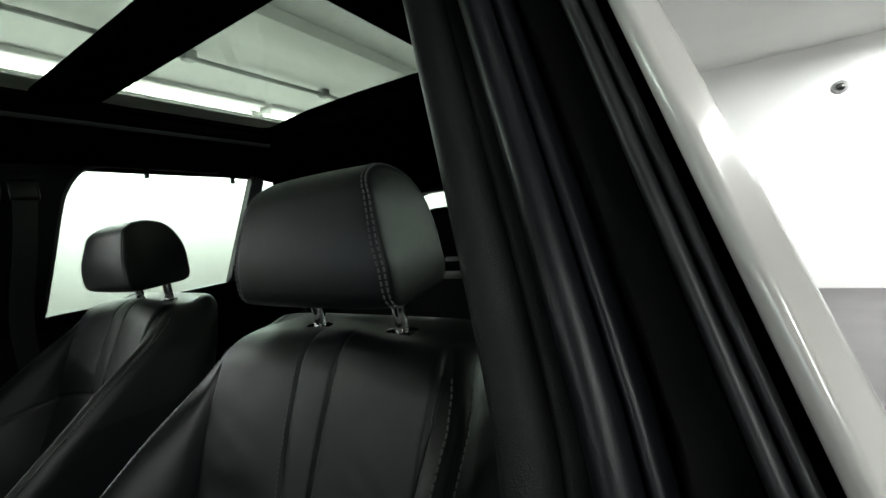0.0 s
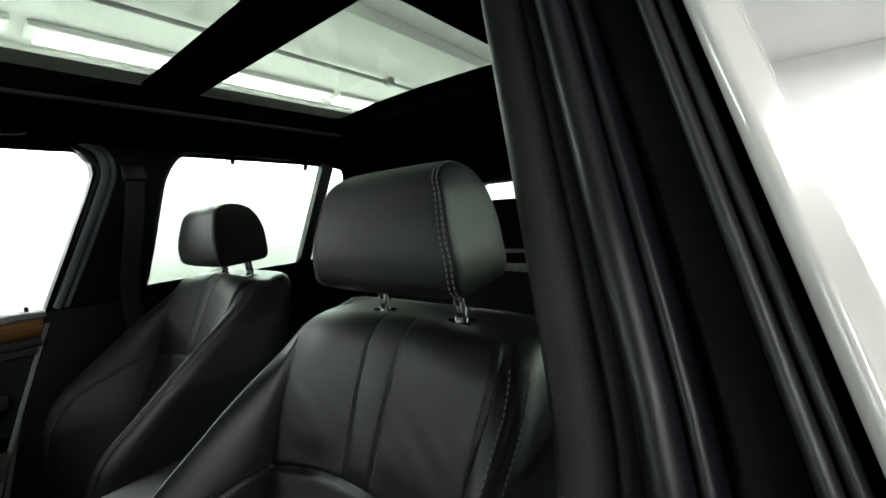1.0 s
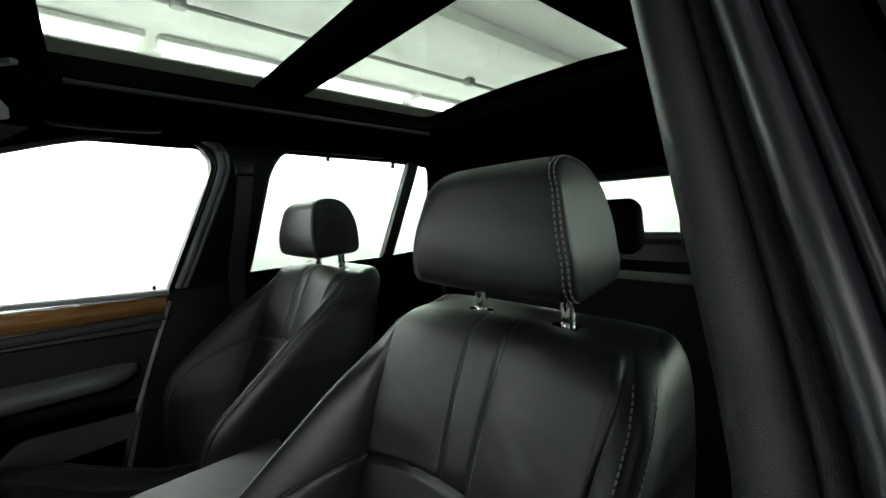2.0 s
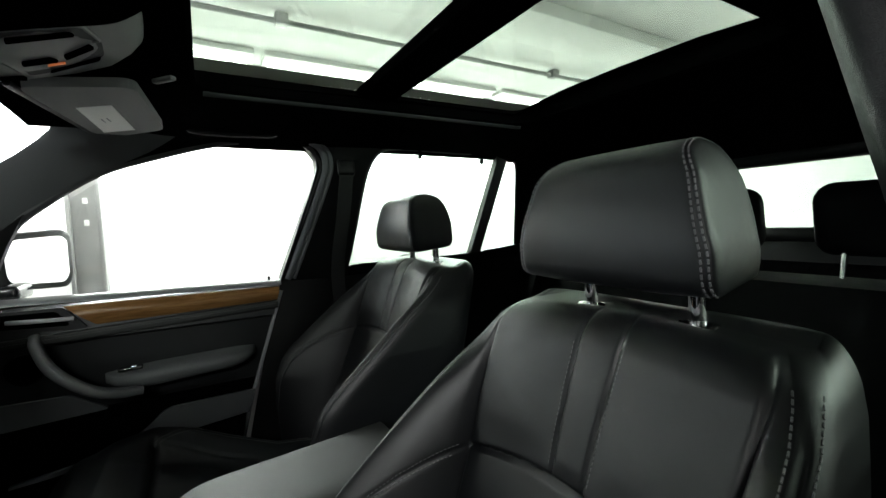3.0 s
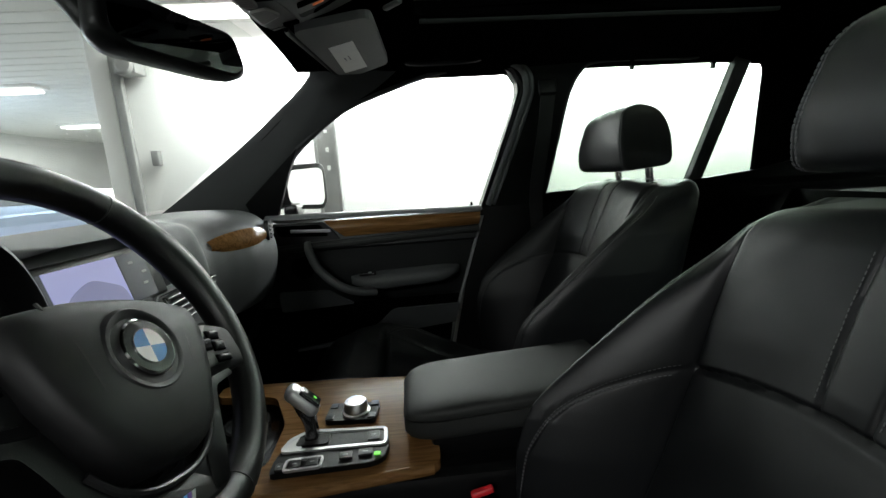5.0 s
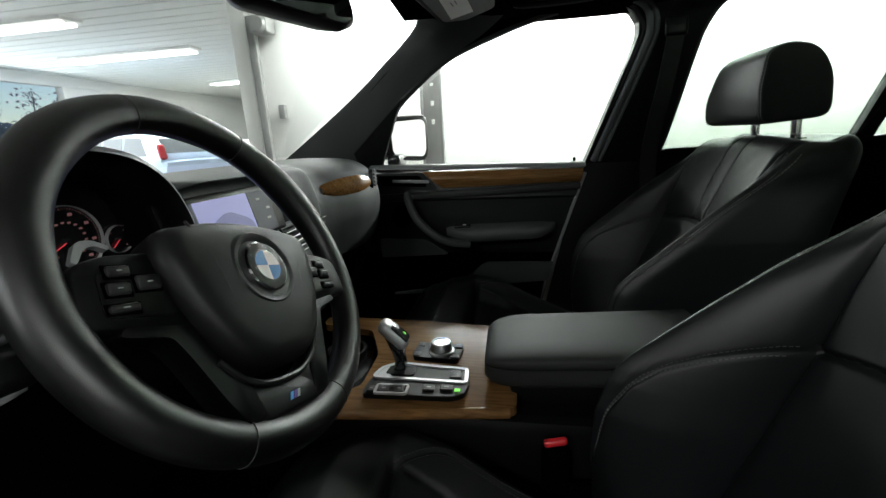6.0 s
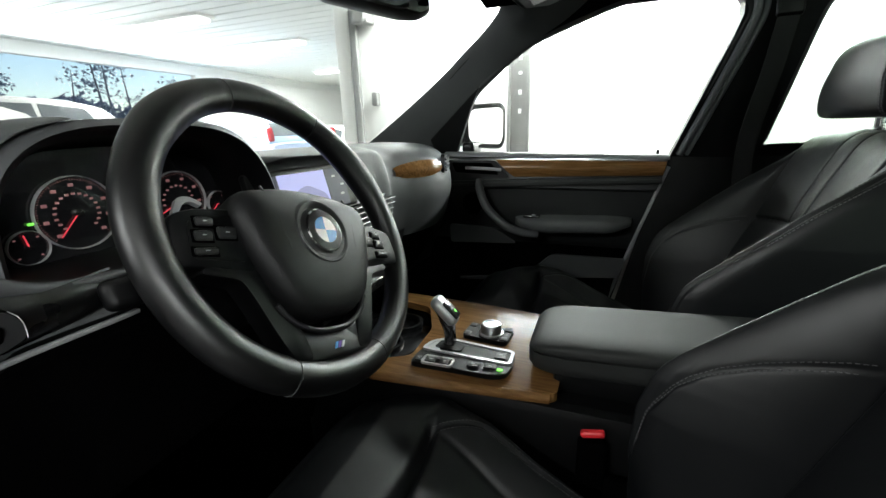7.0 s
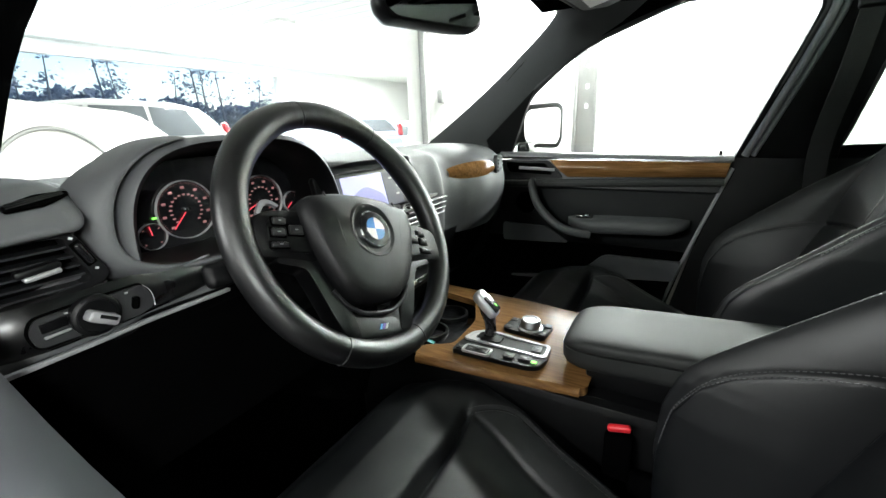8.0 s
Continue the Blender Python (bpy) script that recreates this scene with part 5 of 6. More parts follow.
edge_ = curve([(-0.156, 0.830, 0), (-0.147, 0.755, 0), (-0.138, 0.68, 0), (-0.127, 0.600, 0), (-0.116, 0.520, 0)], 20)
part("wood_edge", Shape().sweep([(x + 0.001, y, 0.7507 + 0.02 * (y - 0.55)) for x, y, _ in edge_], [(0.0085 * math.cos(a), 0.0095 * math.sin(a)) for a in np.linspace(0, 2 * math.pi, 16, endpoint=False)], up=(0, 0, 1)), WOOD, console, "rolled front edge of the wood", 60)
cup = part("cup_tray", Shape().box(-0.12, 0.13, 0.78, 0.95, 0.70, 0.752, 0.006), GLOSS_BLACK, console, "black cup holder tray")
for x in (-0.045, 0.055):
    part("cup_ring", Shape().lathe(pose(x, 0.865, 0.752), [(0.042, 0.0), (0.042, 0.008), (0.036, 0.008), (0.034, -0.03), (0.03, -0.03)], 28), DARK_PLASTIC, cup, "round cup holder")
part("cup_label", Shape().rbox(pose(-0.085, 0.845, 0.757, 20, 0, 10), (0.012, 0.03, 0.002), 0.0006, 1), material("teal_card", (0.05, 0.30, 0.30), 0.5), cup, "teal slip in the cup holder")
shift_line = rounded([(-0.122, 0.768), (-0.088, 0.768), (-0.040, 0.758), (-0.018, 0.732), (-0.027, 0.594), (-0.075, 0.590), (-0.104, 0.596), (-0.114, 0.616)], 0.010)
gear = part("selector_plate", Shape().slab(shift_line, lambda x, y, d: (x, y, 0.7705 + 0.02 * (y - 0.55) - d), 0.008), DARK_PLASTIC, console, "silver framed gear selector plate", 25)
part("lever_frame", Shape().sweep([(x, y, 0.7725 + 0.02 * (y - 0.55)) for x, y in rounded([(-0.072, 0.762), (-0.042, 0.754), (-0.022, 0.728), (-0.030, 0.597), (-0.072, 0.595)], 0.008)], [(-0.0032, -0.002), (0.0032, -0.002), (0.0032, 0.0016), (-0.0032, 0.0022)], True), SILVER, gear, "silver lever frame")
part("lever_shield", Shape().slab(rounded([(-0.071, 0.760), (-0.044, 0.752), (-0.026, 0.732), (-0.071, 0.732)], 0.004), lambda x, y, d: (x, y, 0.7735 + 0.02 * (y - 0.55) - d), 0.003), SILVER, gear, "silver shield before the lever", 25)
part("plate_inner", Shape().slab(rounded([(-0.1205, 0.765), (-0.092, 0.763), (-0.0755, 0.748), (-0.0755, 0.604), (-0.077, 0.592), (-0.103, 0.598), (-0.113, 0.618)], 0.006), lambda x, y, d: (x, y, 0.7715 + 0.02 * (y - 0.55) - d), 0.004), DARK_PLASTIC, gear, "dark button field", 25)
part("lever_slot", Shape().slab(rounded([(-0.068, 0.745), (-0.028, 0.738), (-0.034, 0.601), (-0.068, 0.600)], 0.006), lambda x, y, d: (x, y, 0.7717 + 0.02 * (y - 0.55) - d), 0.004), DARK_PLASTIC, gear, "black lever slot", 25)
for x, y, w, h in ((-0.110, 0.754, 0.016, 0.012), (-0.107, 0.732, 0.018, 0.018), (-0.105, 0.706, 0.018, 0.018), (-0.096, 0.656, 0.016, 0.020), (-0.092, 0.626, 0.016, 0.022), (-0.050, 0.616, 0.026, 0.020)):
    b_ = part("console_button", Shape().rbox(pose(x, y, 0.7755 + 0.02 * (y - 0.61), 1, 0, 4), (w, h, 0.003), 0.0012, 2), DOOR_VINYL, gear, "black console button")
    part("button_mark", Shape().rbox(pose(x, y, 0.7772 + 0.02 * (y - 0.61), 1, 0, 4), (0.0016, h * 0.35, 0.0004), 0.0001, 1), ICON, b_)
part("button_frame", Shape().sweep([(x, y, 0.7765) for x, y in rounded([(-0.119, 0.746), (-0.095, 0.746), (-0.093, 0.692), (-0.117, 0.692)], 0.005)], [(-0.0020, -0.002), (0.0020, -0.002), (0.0020, 0.002), (-0.0020, 0.002)], True), SILVER, gear, "silver button frame")
part("parking_lamp", Shape().rbox(pose(-0.098, 0.607, 0.7755), (0.008, 0.010, 0.002), 0.0006, 1), GREEN_GLOW, gear, "green lit mark")
lever = thing("gear_lever", "black and silver gear lever", "gear lever")
lp = curve([(-0.037, 0.721, 0.768), (-0.036, 0.720, 0.79), (-0.036, 0.722, 0.812), (-0.037, 0.728, 0.834), (-0.038, 0.737, 0.854)], 16)
part("stem", Shape().sweep(lp, rounded([(-0.016, -0.013), (0.016, -0.013), (0.016, 0.013), (-0.016, 0.013)], 0.010, 4), up=(0, 1, 0), scales=np.interp(np.linspace(0, 1, 16), (0, 0.3, 0.7, 1), (0.95, 0.72, 0.95, 0.85))), GLOSS_BLACK, lever, "gloss black lever", 60)
part("grip_top", Shape().rbox(pose(-0.037, 0.729, 0.8450, 46, 0, 4), (0.037, 0.064, 0.024), 0.0115, 5), SILVER, lever, "silver lever top")
part("grip_mark", Shape().rbox(pose(-0.037, 0.7165, 0.8485, 46, 0, 4), (0.024, 0.040, 0.008), 0.0028, 3), GLOSS_BLACK, lever)
part("lever_lamp", Shape().rbox(pose(-0.037, 0.7080, 0.8475, 46, 0, 4), (0.004, 0.006, 0.001), 0.0003, 1), GREEN_GLOW, lever, "green lit mark")
part("gaiter", Shape().slab(rounded([(-0.062, 0.690), (-0.032, 0.690), (-0.030, 0.740), (-0.062, 0.744)], 0.008), lambda x, y, d: (x, y, 0.7775 - d), 0.006), DARK_PLASTIC, lever)
ctrl = thing("rotary_controller", "silver rotary menu controller on the console", "control knob")
part("base", Shape().slab(rounded([(-0.002, 0.618), (0.058, 0.612), (0.062, 0.705), (0.004, 0.710)], 0.012), lambda x, y, d: (x, y, 0.774 + 0.02 * (y - 0.55) - d), 0.010), DARK_PLASTIC, ctrl, "black button surround")
part("knob", Shape().lathe(pose(0.030, 0.655, 0.774), [(0.026, 0.0), (0.026, 0.004), (0.0215, 0.006), (0.0205, 0.020), (0.0185, 0.023), (0.014, 0.0235), (0.012, 0.022)], 36), SATIN, ctrl, "silver ribbed knob")
for x, y in ((0.010, 0.625), (0.050, 0.622), (0.014, 0.700), (0.052, 0.698)):
    part("key", Shape().rbox(pose(x, y, 0.777), (0.016, 0.014, 0.003), 0.0012), DOOR_VINYL, ctrl)

arm = thing("armrest", "grey-black leather centre armrest with a lid seam", "armrest")


def arm_piece(z0, z1, top):
    """Padded lid or box: rounded front, softly domed, rising a little to the rear."""
    rows = []
    for k in np.linspace(0, 1, 36):
        y = 0.20 + 0.362 * k
        e = (1 - max(0, (k - 0.78) / 0.2205) ** 2.4) ** 0.5
        hw = 0.093 * (0.66 + 0.34 * e) * (1.0 if top else 0.965)
        tilt = 0.055 * (0.50 - y)
        hi = (z1 - z0) * (0.12 + 0.88 * e)
        ring = []
        for a in np.linspace(0, 2 * math.pi, 56, endpoint=False):
            c, s_ = math.cos(a), math.sin(a)
            x = -0.006 + hw * math.copysign(abs(c) ** 0.42, c)
            if top:
                z = z0 + tilt + (hi * (0.35 + 0.65 * s_ ** 0.55) + 0.004 * (1 - abs(c) ** 2) if s_ > 0 else 0.35 * hi * (1 - abs(s_) ** 0.3))
            else:
                z = z1 + tilt - ((z1 - z0) * (0.75 + 0.25 * e) * abs(s_) ** 0.5 if s_ < 0 else 0.0)
            ring.append((x * (1.0 if s_ > 0 or top else 1 - 0.10 * abs(s_) ** 3), y, z))
        rows.append(ring)
    return Shape().grid(rows, close_v=True, cap=True)


part("armrest_lid", arm_piece(0.8165, 0.839, True), LEATHER_SOFT, arm, "padded leather lid", 60)
part("armrest_box", arm_piece(0.768, 0.8145, False), LEATHER_SOFT, arm, "leather covered box", 60)
part("box_neck", Shape().box(-0.075, 0.078, 0.20, 0.52, 0.735, 0.80, 0.01), DARK_PLASTIC, arm, "black box below the armrest")

buckle = thing("seat_belt_buckle", "seat belt buckle with a red button", "buckle")
part("buckle_body", Shape().rbox(pose(-0.140, 0.449, 0.668, 0, 0, 0), (0.022, 0.044, 0.085), 0.008, 3), SHADED_CARPET, buckle, "black buckle body")
part("red_button", Shape().rbox(pose(-0.142, 0.450, 0.7225, -14, 0, 0), (0.012, 0.036, 0.011), 0.004, 3), RED, buckle, "red release button")
part("buckle_stalk", Shape().box(-0.150, -0.134, 0.38, 0.43, 0.40, 0.65, 0.004), SHADED_CARPET, buckle)


# ---- front doors ----
def build_door(sx, label):
    door = thing("front_door", label, "car door", "front doors")
    hx, hy = sx * 0.80, 1.08

    def at(x, y, z):
        return (sx * x - hx, y - hy, z)

    zs_ = (1.078, 1.072, 1.064, 1.024, 1.012, 0.985, 0.975, 0.93, 0.80, 0.782)
    xs_ = (0.722, 0.694, 0.692, 0.692, 0.690, 0.688, 0.710, 0.716, 0.720, 0.735)
    rear = lambda z: float(np.interp(z, (0.38, 0.62, 1.05, 1.10), (0.47, 0.42, 0.292, 0.284)))
    part("door_card", Shape().grid([[at(x, rear(z) + (1.10 - rear(z)) * k, z) for k in np.linspace(0, 1, 16)] for x, z in zip(xs_, zs_)]), DOOR_VINYL, door, "black door lining", 40)
    part("lower_lining", Shape().grid([[at(0.742, rear(z) + (1.10 - rear(z)) * k, z) for k in np.linspace(0, 1, 8)] for z in (0.79, 0.60, 0.38)]), SHADED_CARPET, door, "black carpeted lower lining", 40)
    part("window_ledge", Shape().grid([[at(x, y, z + 0.012 * (y - 0.285) / 0.67) for y in np.linspace(0.284, 1.0, 16)] for x, z in ((0.735, 1.084), (0.728, 1.091), (0.712, 1.091), (0.698, 1.087), (0.689, 1.080), (0.688, 1.076))]), LEDGE, door, "smooth grey ledge below the window", 60)
    wood = []
    for k in np.linspace(0, 1, 24):
        lo, hi = 0.748 - 0.450 * k, 0.812 - 0.520 * k
        wood.append([at(0.6885 - 0.012 * math.sin(math.pi * s), lo * (1 - s) + hi * s, ((1.020 + 0.010 * k) * (1 - s) + (1.076 - 0.005 * k) * s)) for s in np.linspace(0, 1, 9)])
    part("wood_trim", Shape().grid(wood), WOOD, door, "glossy brown wood trim", 70)
    part("trim_ledge", Shape().sweep([at(0.686, y, 0.990 + 0.028 * (0.99 - y) / 0.69) for y in np.linspace(0.300, 0.99, 14)], rounded([(-0.010, -0.012), (0.012, -0.012), (0.012, 0.012), (-0.010, 0.012)], 0.006, 3)), LEATHER_SOFT, door, "stitched leather strip")
    part("ledge_stitching", Shape().stitches([at(0.6755, y, 0.992 + 0.028 * (0.99 - y) / 0.69) for y in np.linspace(0.305, 0.98, 20)], (-sx, 0, 0.4)), THREAD, door, "grey stitching")
    bez = part("handle_bezel", Shape().slab(rounded([(0.985, 1.076), (0.810, 1.074), (0.765, 1.016), (0.972, 1.026)], 0.010), lambda y, z, d: at(0.682 + d, y, z), 0.012), SWITCH_GREY, door, "black handle bezel", 25)
    # The recess is a flat sheet, its shade given as black.
    part("handle_cup_shade", Shape().slab(rounded([(0.968, 1.068), (0.825, 1.066), (0.798, 1.026), (0.955, 1.034)], 0.010), lambda y, z, d: at(0.6805 + d, y, z), 0.003), SHADE_BLACK, bez, "", 25)
    part("inner_handle", Shape().sweep(curve([at(0.674, 0.915, 1.050), at(0.669, 0.88, 1.049), at(0.669, 0.83, 1.047), at(0.676, 0.790, 1.044)], 10), rounded([(-0.004, -0.0050), (0.004, -0.0050), (0.004, 0.0050), (-0.004, 0.0050)], 0.002, 3)), SILVER_TRIM, bez, "silver inner door handle")
    pull = curve([at(0.690, 0.868, 1.000), at(0.664, 0.862, 0.980), at(0.645, 0.832, 0.922), at(0.636, 0.770, 0.866), at(0.640, 0.715, 0.842), at(0.66, 0.66, 0.832)], 26)
    part("pull_handle", Shape().sweep(pull, rounded([(-0.012, -0.017), (0.012, -0.017), (0.012, 0.017), (-0.012, 0.017)], 0.011, 4), up=(sx, 0, 0)), SOFT_PLASTIC, door, "black curved pull handle", 60)
    arm_rows = []
    for k in np.linspace(0, 1, 24):
        y = 0.745 - 0.375 * k
        w = 0.068 * float(np.interp(k, (0, 0.06, 0.2, 0.8, 0.94, 1.0), (0.12, 0.55, 0.95, 1.0, 0.75, 0.25)))
        h = 0.046 * float(np.interp(k, (0, 0.1, 0.3, 0.85, 1.0), (0.5, 0.8, 1.0, 0.9, 0.45)))
        ze = 0.872 + 0.014 * k
        arm_rows.append([at(0.722 - u * w, y, ze + z * h) for u, z in ((0, 0.30), (0.4, 0.24), (0.8, 0.12), (0.93, 0.0), (1.0, -0.12), (1.02, -0.35), (0.97, -0.65), (0.8, -0.9), (0.5, -1.0), (0, -1.0))])
    da = part("door_armrest", Shape().grid(arm_rows, cap=True), SOFT_PLASTIC, door, "padded leather door armrest", 60)
    for q in (3, 4):
        part("armrest_stitching", Shape().stitches([np.array(r[q]) + np.array((-sx * 0.0006, 0, 0.0006)) for r in arm_rows[1:-1]], (-sx, 0, 0.6)), THREAD, da, "grey stitching")
    part("window_switch", Shape().rbox(pose(*at(0.695, 0.685, 0.886), 0, 0, 0), (0.024, 0.055, 0.008), 0.002), GLOSS_BLACK, da, "black window switch")
    part("switch_tip", Shape().rbox(pose(*at(0.692, 0.678, 0.891)), (0.010, 0.012, 0.004), 0.0015), SATIN, da, "silver switch tip")
    part("speaker_panel", Shape().slab(rounded([(0.99, 0.840), (0.82, 0.835), (0.74, 0.780), (0.99, 0.768)], 0.012), lambda y, z, d: at(0.708 + 0.1 * (0.83 - z) + d, y, z), 0.012), SOFT_PLASTIC, door, "dark grey speaker panel", 25)
    part("speaker_ring", Shape().lathe(Matrix.Translation(at(0.7145, 0.900, 0.920)) @ Matrix.Rotation(radians(90), 4, "Y"), [(0.040, -0.004), (0.040, 0.002), (0.037, 0.003), (0.034, 0.0), (0.034, -0.004)], 32), DARK_PLASTIC, door, "round tweeter cover")
    pocket = curve([(0.940, 0.646), (0.86, 0.657), (0.80, 0.666), (0.724, 0.686), (0.685, 0.702), (0.648, 0.728), (0.618, 0.757), (0.595, 0.766)], 20).tolist() + [(0.382, 0.767), (0.400, 0.700), (0.55, 0.686), (0.70, 0.664), (0.86, 0.645), (0.94, 0.640)]
    part("door_pocket", Shape().slab(pocket, lambda y, z, d: at(0.660 + 0.10 * (0.75 - z) + d, y, z), 0.012), POCKET_GREY, door, "grey door pocket front", 25)
    part("pocket_bottom", Shape().slab([(0.93, 0.640), (0.70, 0.660), (0.41, 0.69), (0.45, 0.42), (0.93, 0.42)], lambda y, z, d: at(0.678 + 0.06 * (0.66 - z) + d, y, z), 0.02), SHADED_CARPET, door, "", 25)
    part("edge_strip", Shape().sweep(curve([at(0.698, 0.284, 1.056), at(0.700, 0.325, 0.93), at(0.702, 0.375, 0.77), at(0.705, 0.425, 0.60), at(0.71, 0.47, 0.45)], 20), rounded([(-0.004, -0.005), (0.004, -0.005), (0.004, 0.005), (-0.004, 0.005)], 0.002, 2), up=(0, 1, 0)), SILVER_TRIM, door, "pale grey door edge strip")
    part("window_frame", Shape().tube([at(side_x(z) + 0.008, y, z) for y, z in curve([(0.30, 1.0)] + [(y + 0.012 * np.sign(y - 0.5) * (z < 1.44), z + 0.012 * (z > 1.2)) for y, z in FW[2:] + [FW[0]]], 60)[6:]], 0.010, 8, up=(1, 0, 0)), RUBBER, door, "black rubber window frame")
    if sx > 0:
        part("window", Shape().slab(FW, lambda y, z, d: at(side_x(z) + 0.014 + d, y, z), 0.004), CLEAR, door, "clear side window", 0)
    part("lock_pin", Shape().lathe(pose(*at(0.706, 0.318, 1.092)), [(0.0045, 0.0), (0.0045, 0.010), (0.0025, 0.013)], 10), GLOSS_BLACK, door, "small black lock pin")
    part("door_skin", Shape().grid([[at(x, y, z) for y in (rear(z) + 0.0, 0.7, 1.10)] for x, z in ((0.745, 1.085), (0.88, 1.02), (0.93, 0.9), (0.93, 0.6), (0.90, 0.32))]), CAR_WHITE, door, "white painted outer skin", 60)
    part("door_base", Shape().slab([(rear(0.38), 0.34), (rear(1.05), 1.07), (1.10, 1.07), (1.10, 0.34)], lambda y, z, d: at(0.752 + d, y, z), 0.05), JAMB_BLACK, door)
    return door


passenger_door = build_door(1, "closed black-lined front door with wood trim")
passenger_door.matrix_world = pose(0.80, 1.08, 0)
driver_door = build_door(-1, "driver's door standing wide open")
driver_door.matrix_world = pose(-0.80, 1.08, 0, 0, 0, -64)

# outside mirror of the far door
om = thing("outside_mirror", "black folding door mirror with a bright reflection", "mirror")
mm = Matrix.Translation((0.885, 0.912, 1.186)) @ Matrix.Rotation(radians(-35), 4, "Z") @ Matrix.Diagonal((1.10, 1.0, 1.20, 1.0))
hous = rounded([(-0.092, -0.058), (0.080, -0.070), (0.098, -0.045), (0.098, 0.060), (0.078, 0.074), (-0.070, 0.066), (-0.096, 0.040)], 0.035, 6)
part("housing", Shape().grid([[tuple(mm @ Vector((k * x, y, k * z))) for x, z in hous] for k, y in ((0.93, -0.012), (1.0, -0.008), (1.03, 0.01), (1.0, 0.05), (0.8, 0.085), (0.4, 0.10))], close_v=True, cap=True), DARK_PLASTIC, om, "black mirror housing", 60)
part("mirror_glass", Shape().slab([(0.80 * x, 0.80 * z) for x, z in hous], lambda x, z, d: tuple(mm @ Vector((x, -0.0155 - d, z))), 0.002), MIRROR, om, "mirror glass", 0)
part("mirror_arm", Shape().box(0.72, 0.83, 0.90, 0.945, 1.095, 1.135, 0.012, 3), GLOSS_BLACK, om)

# ---- pillar and seals of the open driver's doorway ----
jamb = thing("doorway_pillar", "driver's doorway pillar with black seals and white outer edge", "car pillar")
zpath = np.linspace(0.45, 1.56, 32)


def jamb_path(x, y, knee):
    """A line up the pillar through (x, y) at the height of 1.2: upright below the knee, leaning in above it."""
    def lean(z):
        return 0.34 * (math.sqrt((z - knee) ** 2 + 0.0012) + z - knee) / 2 + 0.03 * min(0.0, z - knee)
    return [(x + lean(z) - lean(1.2), y - 0.34 * (z - 1.2), z) for z in zpath]


def jamb_strip(name, x, y, prof, mat, label="", knee=1.12):
    return part(name, Shape().sweep(jamb_path(x, y, knee), [(-px, py) for px, py in prof], up=(0, 1, 0)), mat, jamb, label, 50)


def oval(rx, ry, n=20, flat=0.0):
    return [(rx * math.cos(a), ry * math.sin(a) - (flat if math.sin(a) < 0 else 0)) for a in np.linspace(0, 2 * math.pi, n, endpoint=False)]


jamb_strip("pillar_trim", -0.668, 0.160, rounded([(-0.020, -0.12), (0.016, -0.12), (0.015, 0.030), (0.004, 0.046), (-0.012, 0.040), (-0.020, 0.026)], 0.012, 5), PILLAR_LEATHER, "soft black inner pillar trim")
jamb_strip("trim_fold", -0.694, 0.170, rounded([(-0.012, -0.10), (0.010, -0.10), (0.010, 0.010), (0.002, 0.022), (-0.012, 0.014)], 0.008, 5), PILLAR_LEATHER, "folded edge of the pillar trim")
jamb_strip("jamb_backing", -0.735, 0.085, rounded([(-0.060, -0.02), (0.060, -0.02), (0.060, 0.02), (-0.060, 0.02)], 0.004, 2), JAMB_BLACK)
jamb_strip("door_seal", -0.7165, 0.194, oval(0.0115, 0.016, 22, 0.01), SEAL, "rounded black rubber seal")
jamb_strip("seal_lip", -0.7335, 0.191, oval(0.0052, 0.010, 14, 0.01), SEAL, "thin seal lip")
jamb_strip("jamb_face", -0.757, 0.120, rounded([(-0.019, -0.05), (0.019, -0.05), (0.019, 0.042), (-0.019, 0.030)], 0.006, 3), JAMB_BLACK, "black painted jamb")
jamb_strip("outer_seal", -0.7770, 0.203, oval(0.0046, 0.0075, 14, 0.01), SEAL_GREY, "thin grey outer rubber seal", 0.98)
jamb_strip("outer_seal", -0.7865, 0.203, oval(0.0034, 0.0060, 14, 0.01), SEAL_GREY, "thin grey outer rubber seal", 0.98)
jamb_strip("jamb_gap", -0.7850, 0.160, rounded([(-0.016, -0.05), (0.016, -0.05), (0.016, 0.02), (-0.016, 0.02)], 0.003, 2), SHADE_BLACK, "", 0.98)
jamb_strip("outer_edge", -0.8085, 0.146, rounded([(-0.014, -0.10), (0.012, -0.10), (0.012, 0.068), (0.004, 0.073), (-0.010, 0.050), (-0.014, 0.0)], 0.006, 4), CAR_WHITE, "white painted outer edge", 0.98)
part("sill", Shape().box(-0.86, -0.70, 0.1, 1.1, 0.34, 0.46, 0.03, 3), JAMB_BLACK, jamb, "black door sill")

# right-hand pillar lower trim and the belts
for off, r, mt in ((0.026, 0.010, PILLAR_SEAL), (0.044, 0.007, PILLAR_SEAL)):
    part("pillar_seal", Shape().tube(curve([(side_x(z) - 0.006, y - off, z) for y, z in ((0.284, 1.09), (0.222, 1.265), (0.175, 1.405), (0.168, 1.45), (0.180, 1.49), (0.215, 1.515), (0.27, 1.522))], 24), r, 8, up=(1, 0, 0)), mt, car, "dark grey pillar seal", 60)
part("pillar_foot", Shape().grid([[(0.705 - 0.02 * math.sin(math.pi * k), -0.02 + 0.315 * k + 0.22 * max(0, 1.08 - z) * k, z) for k in np.linspace(0, 1, 8)] for z in (1.085, 0.95, 0.75, 0.55, 0.38)]), DARK_PLASTIC, car, "black lower pillar trim", 60)
belt = thing("seat_belt", "black seat belt strap on the far pillar", "seat belt")
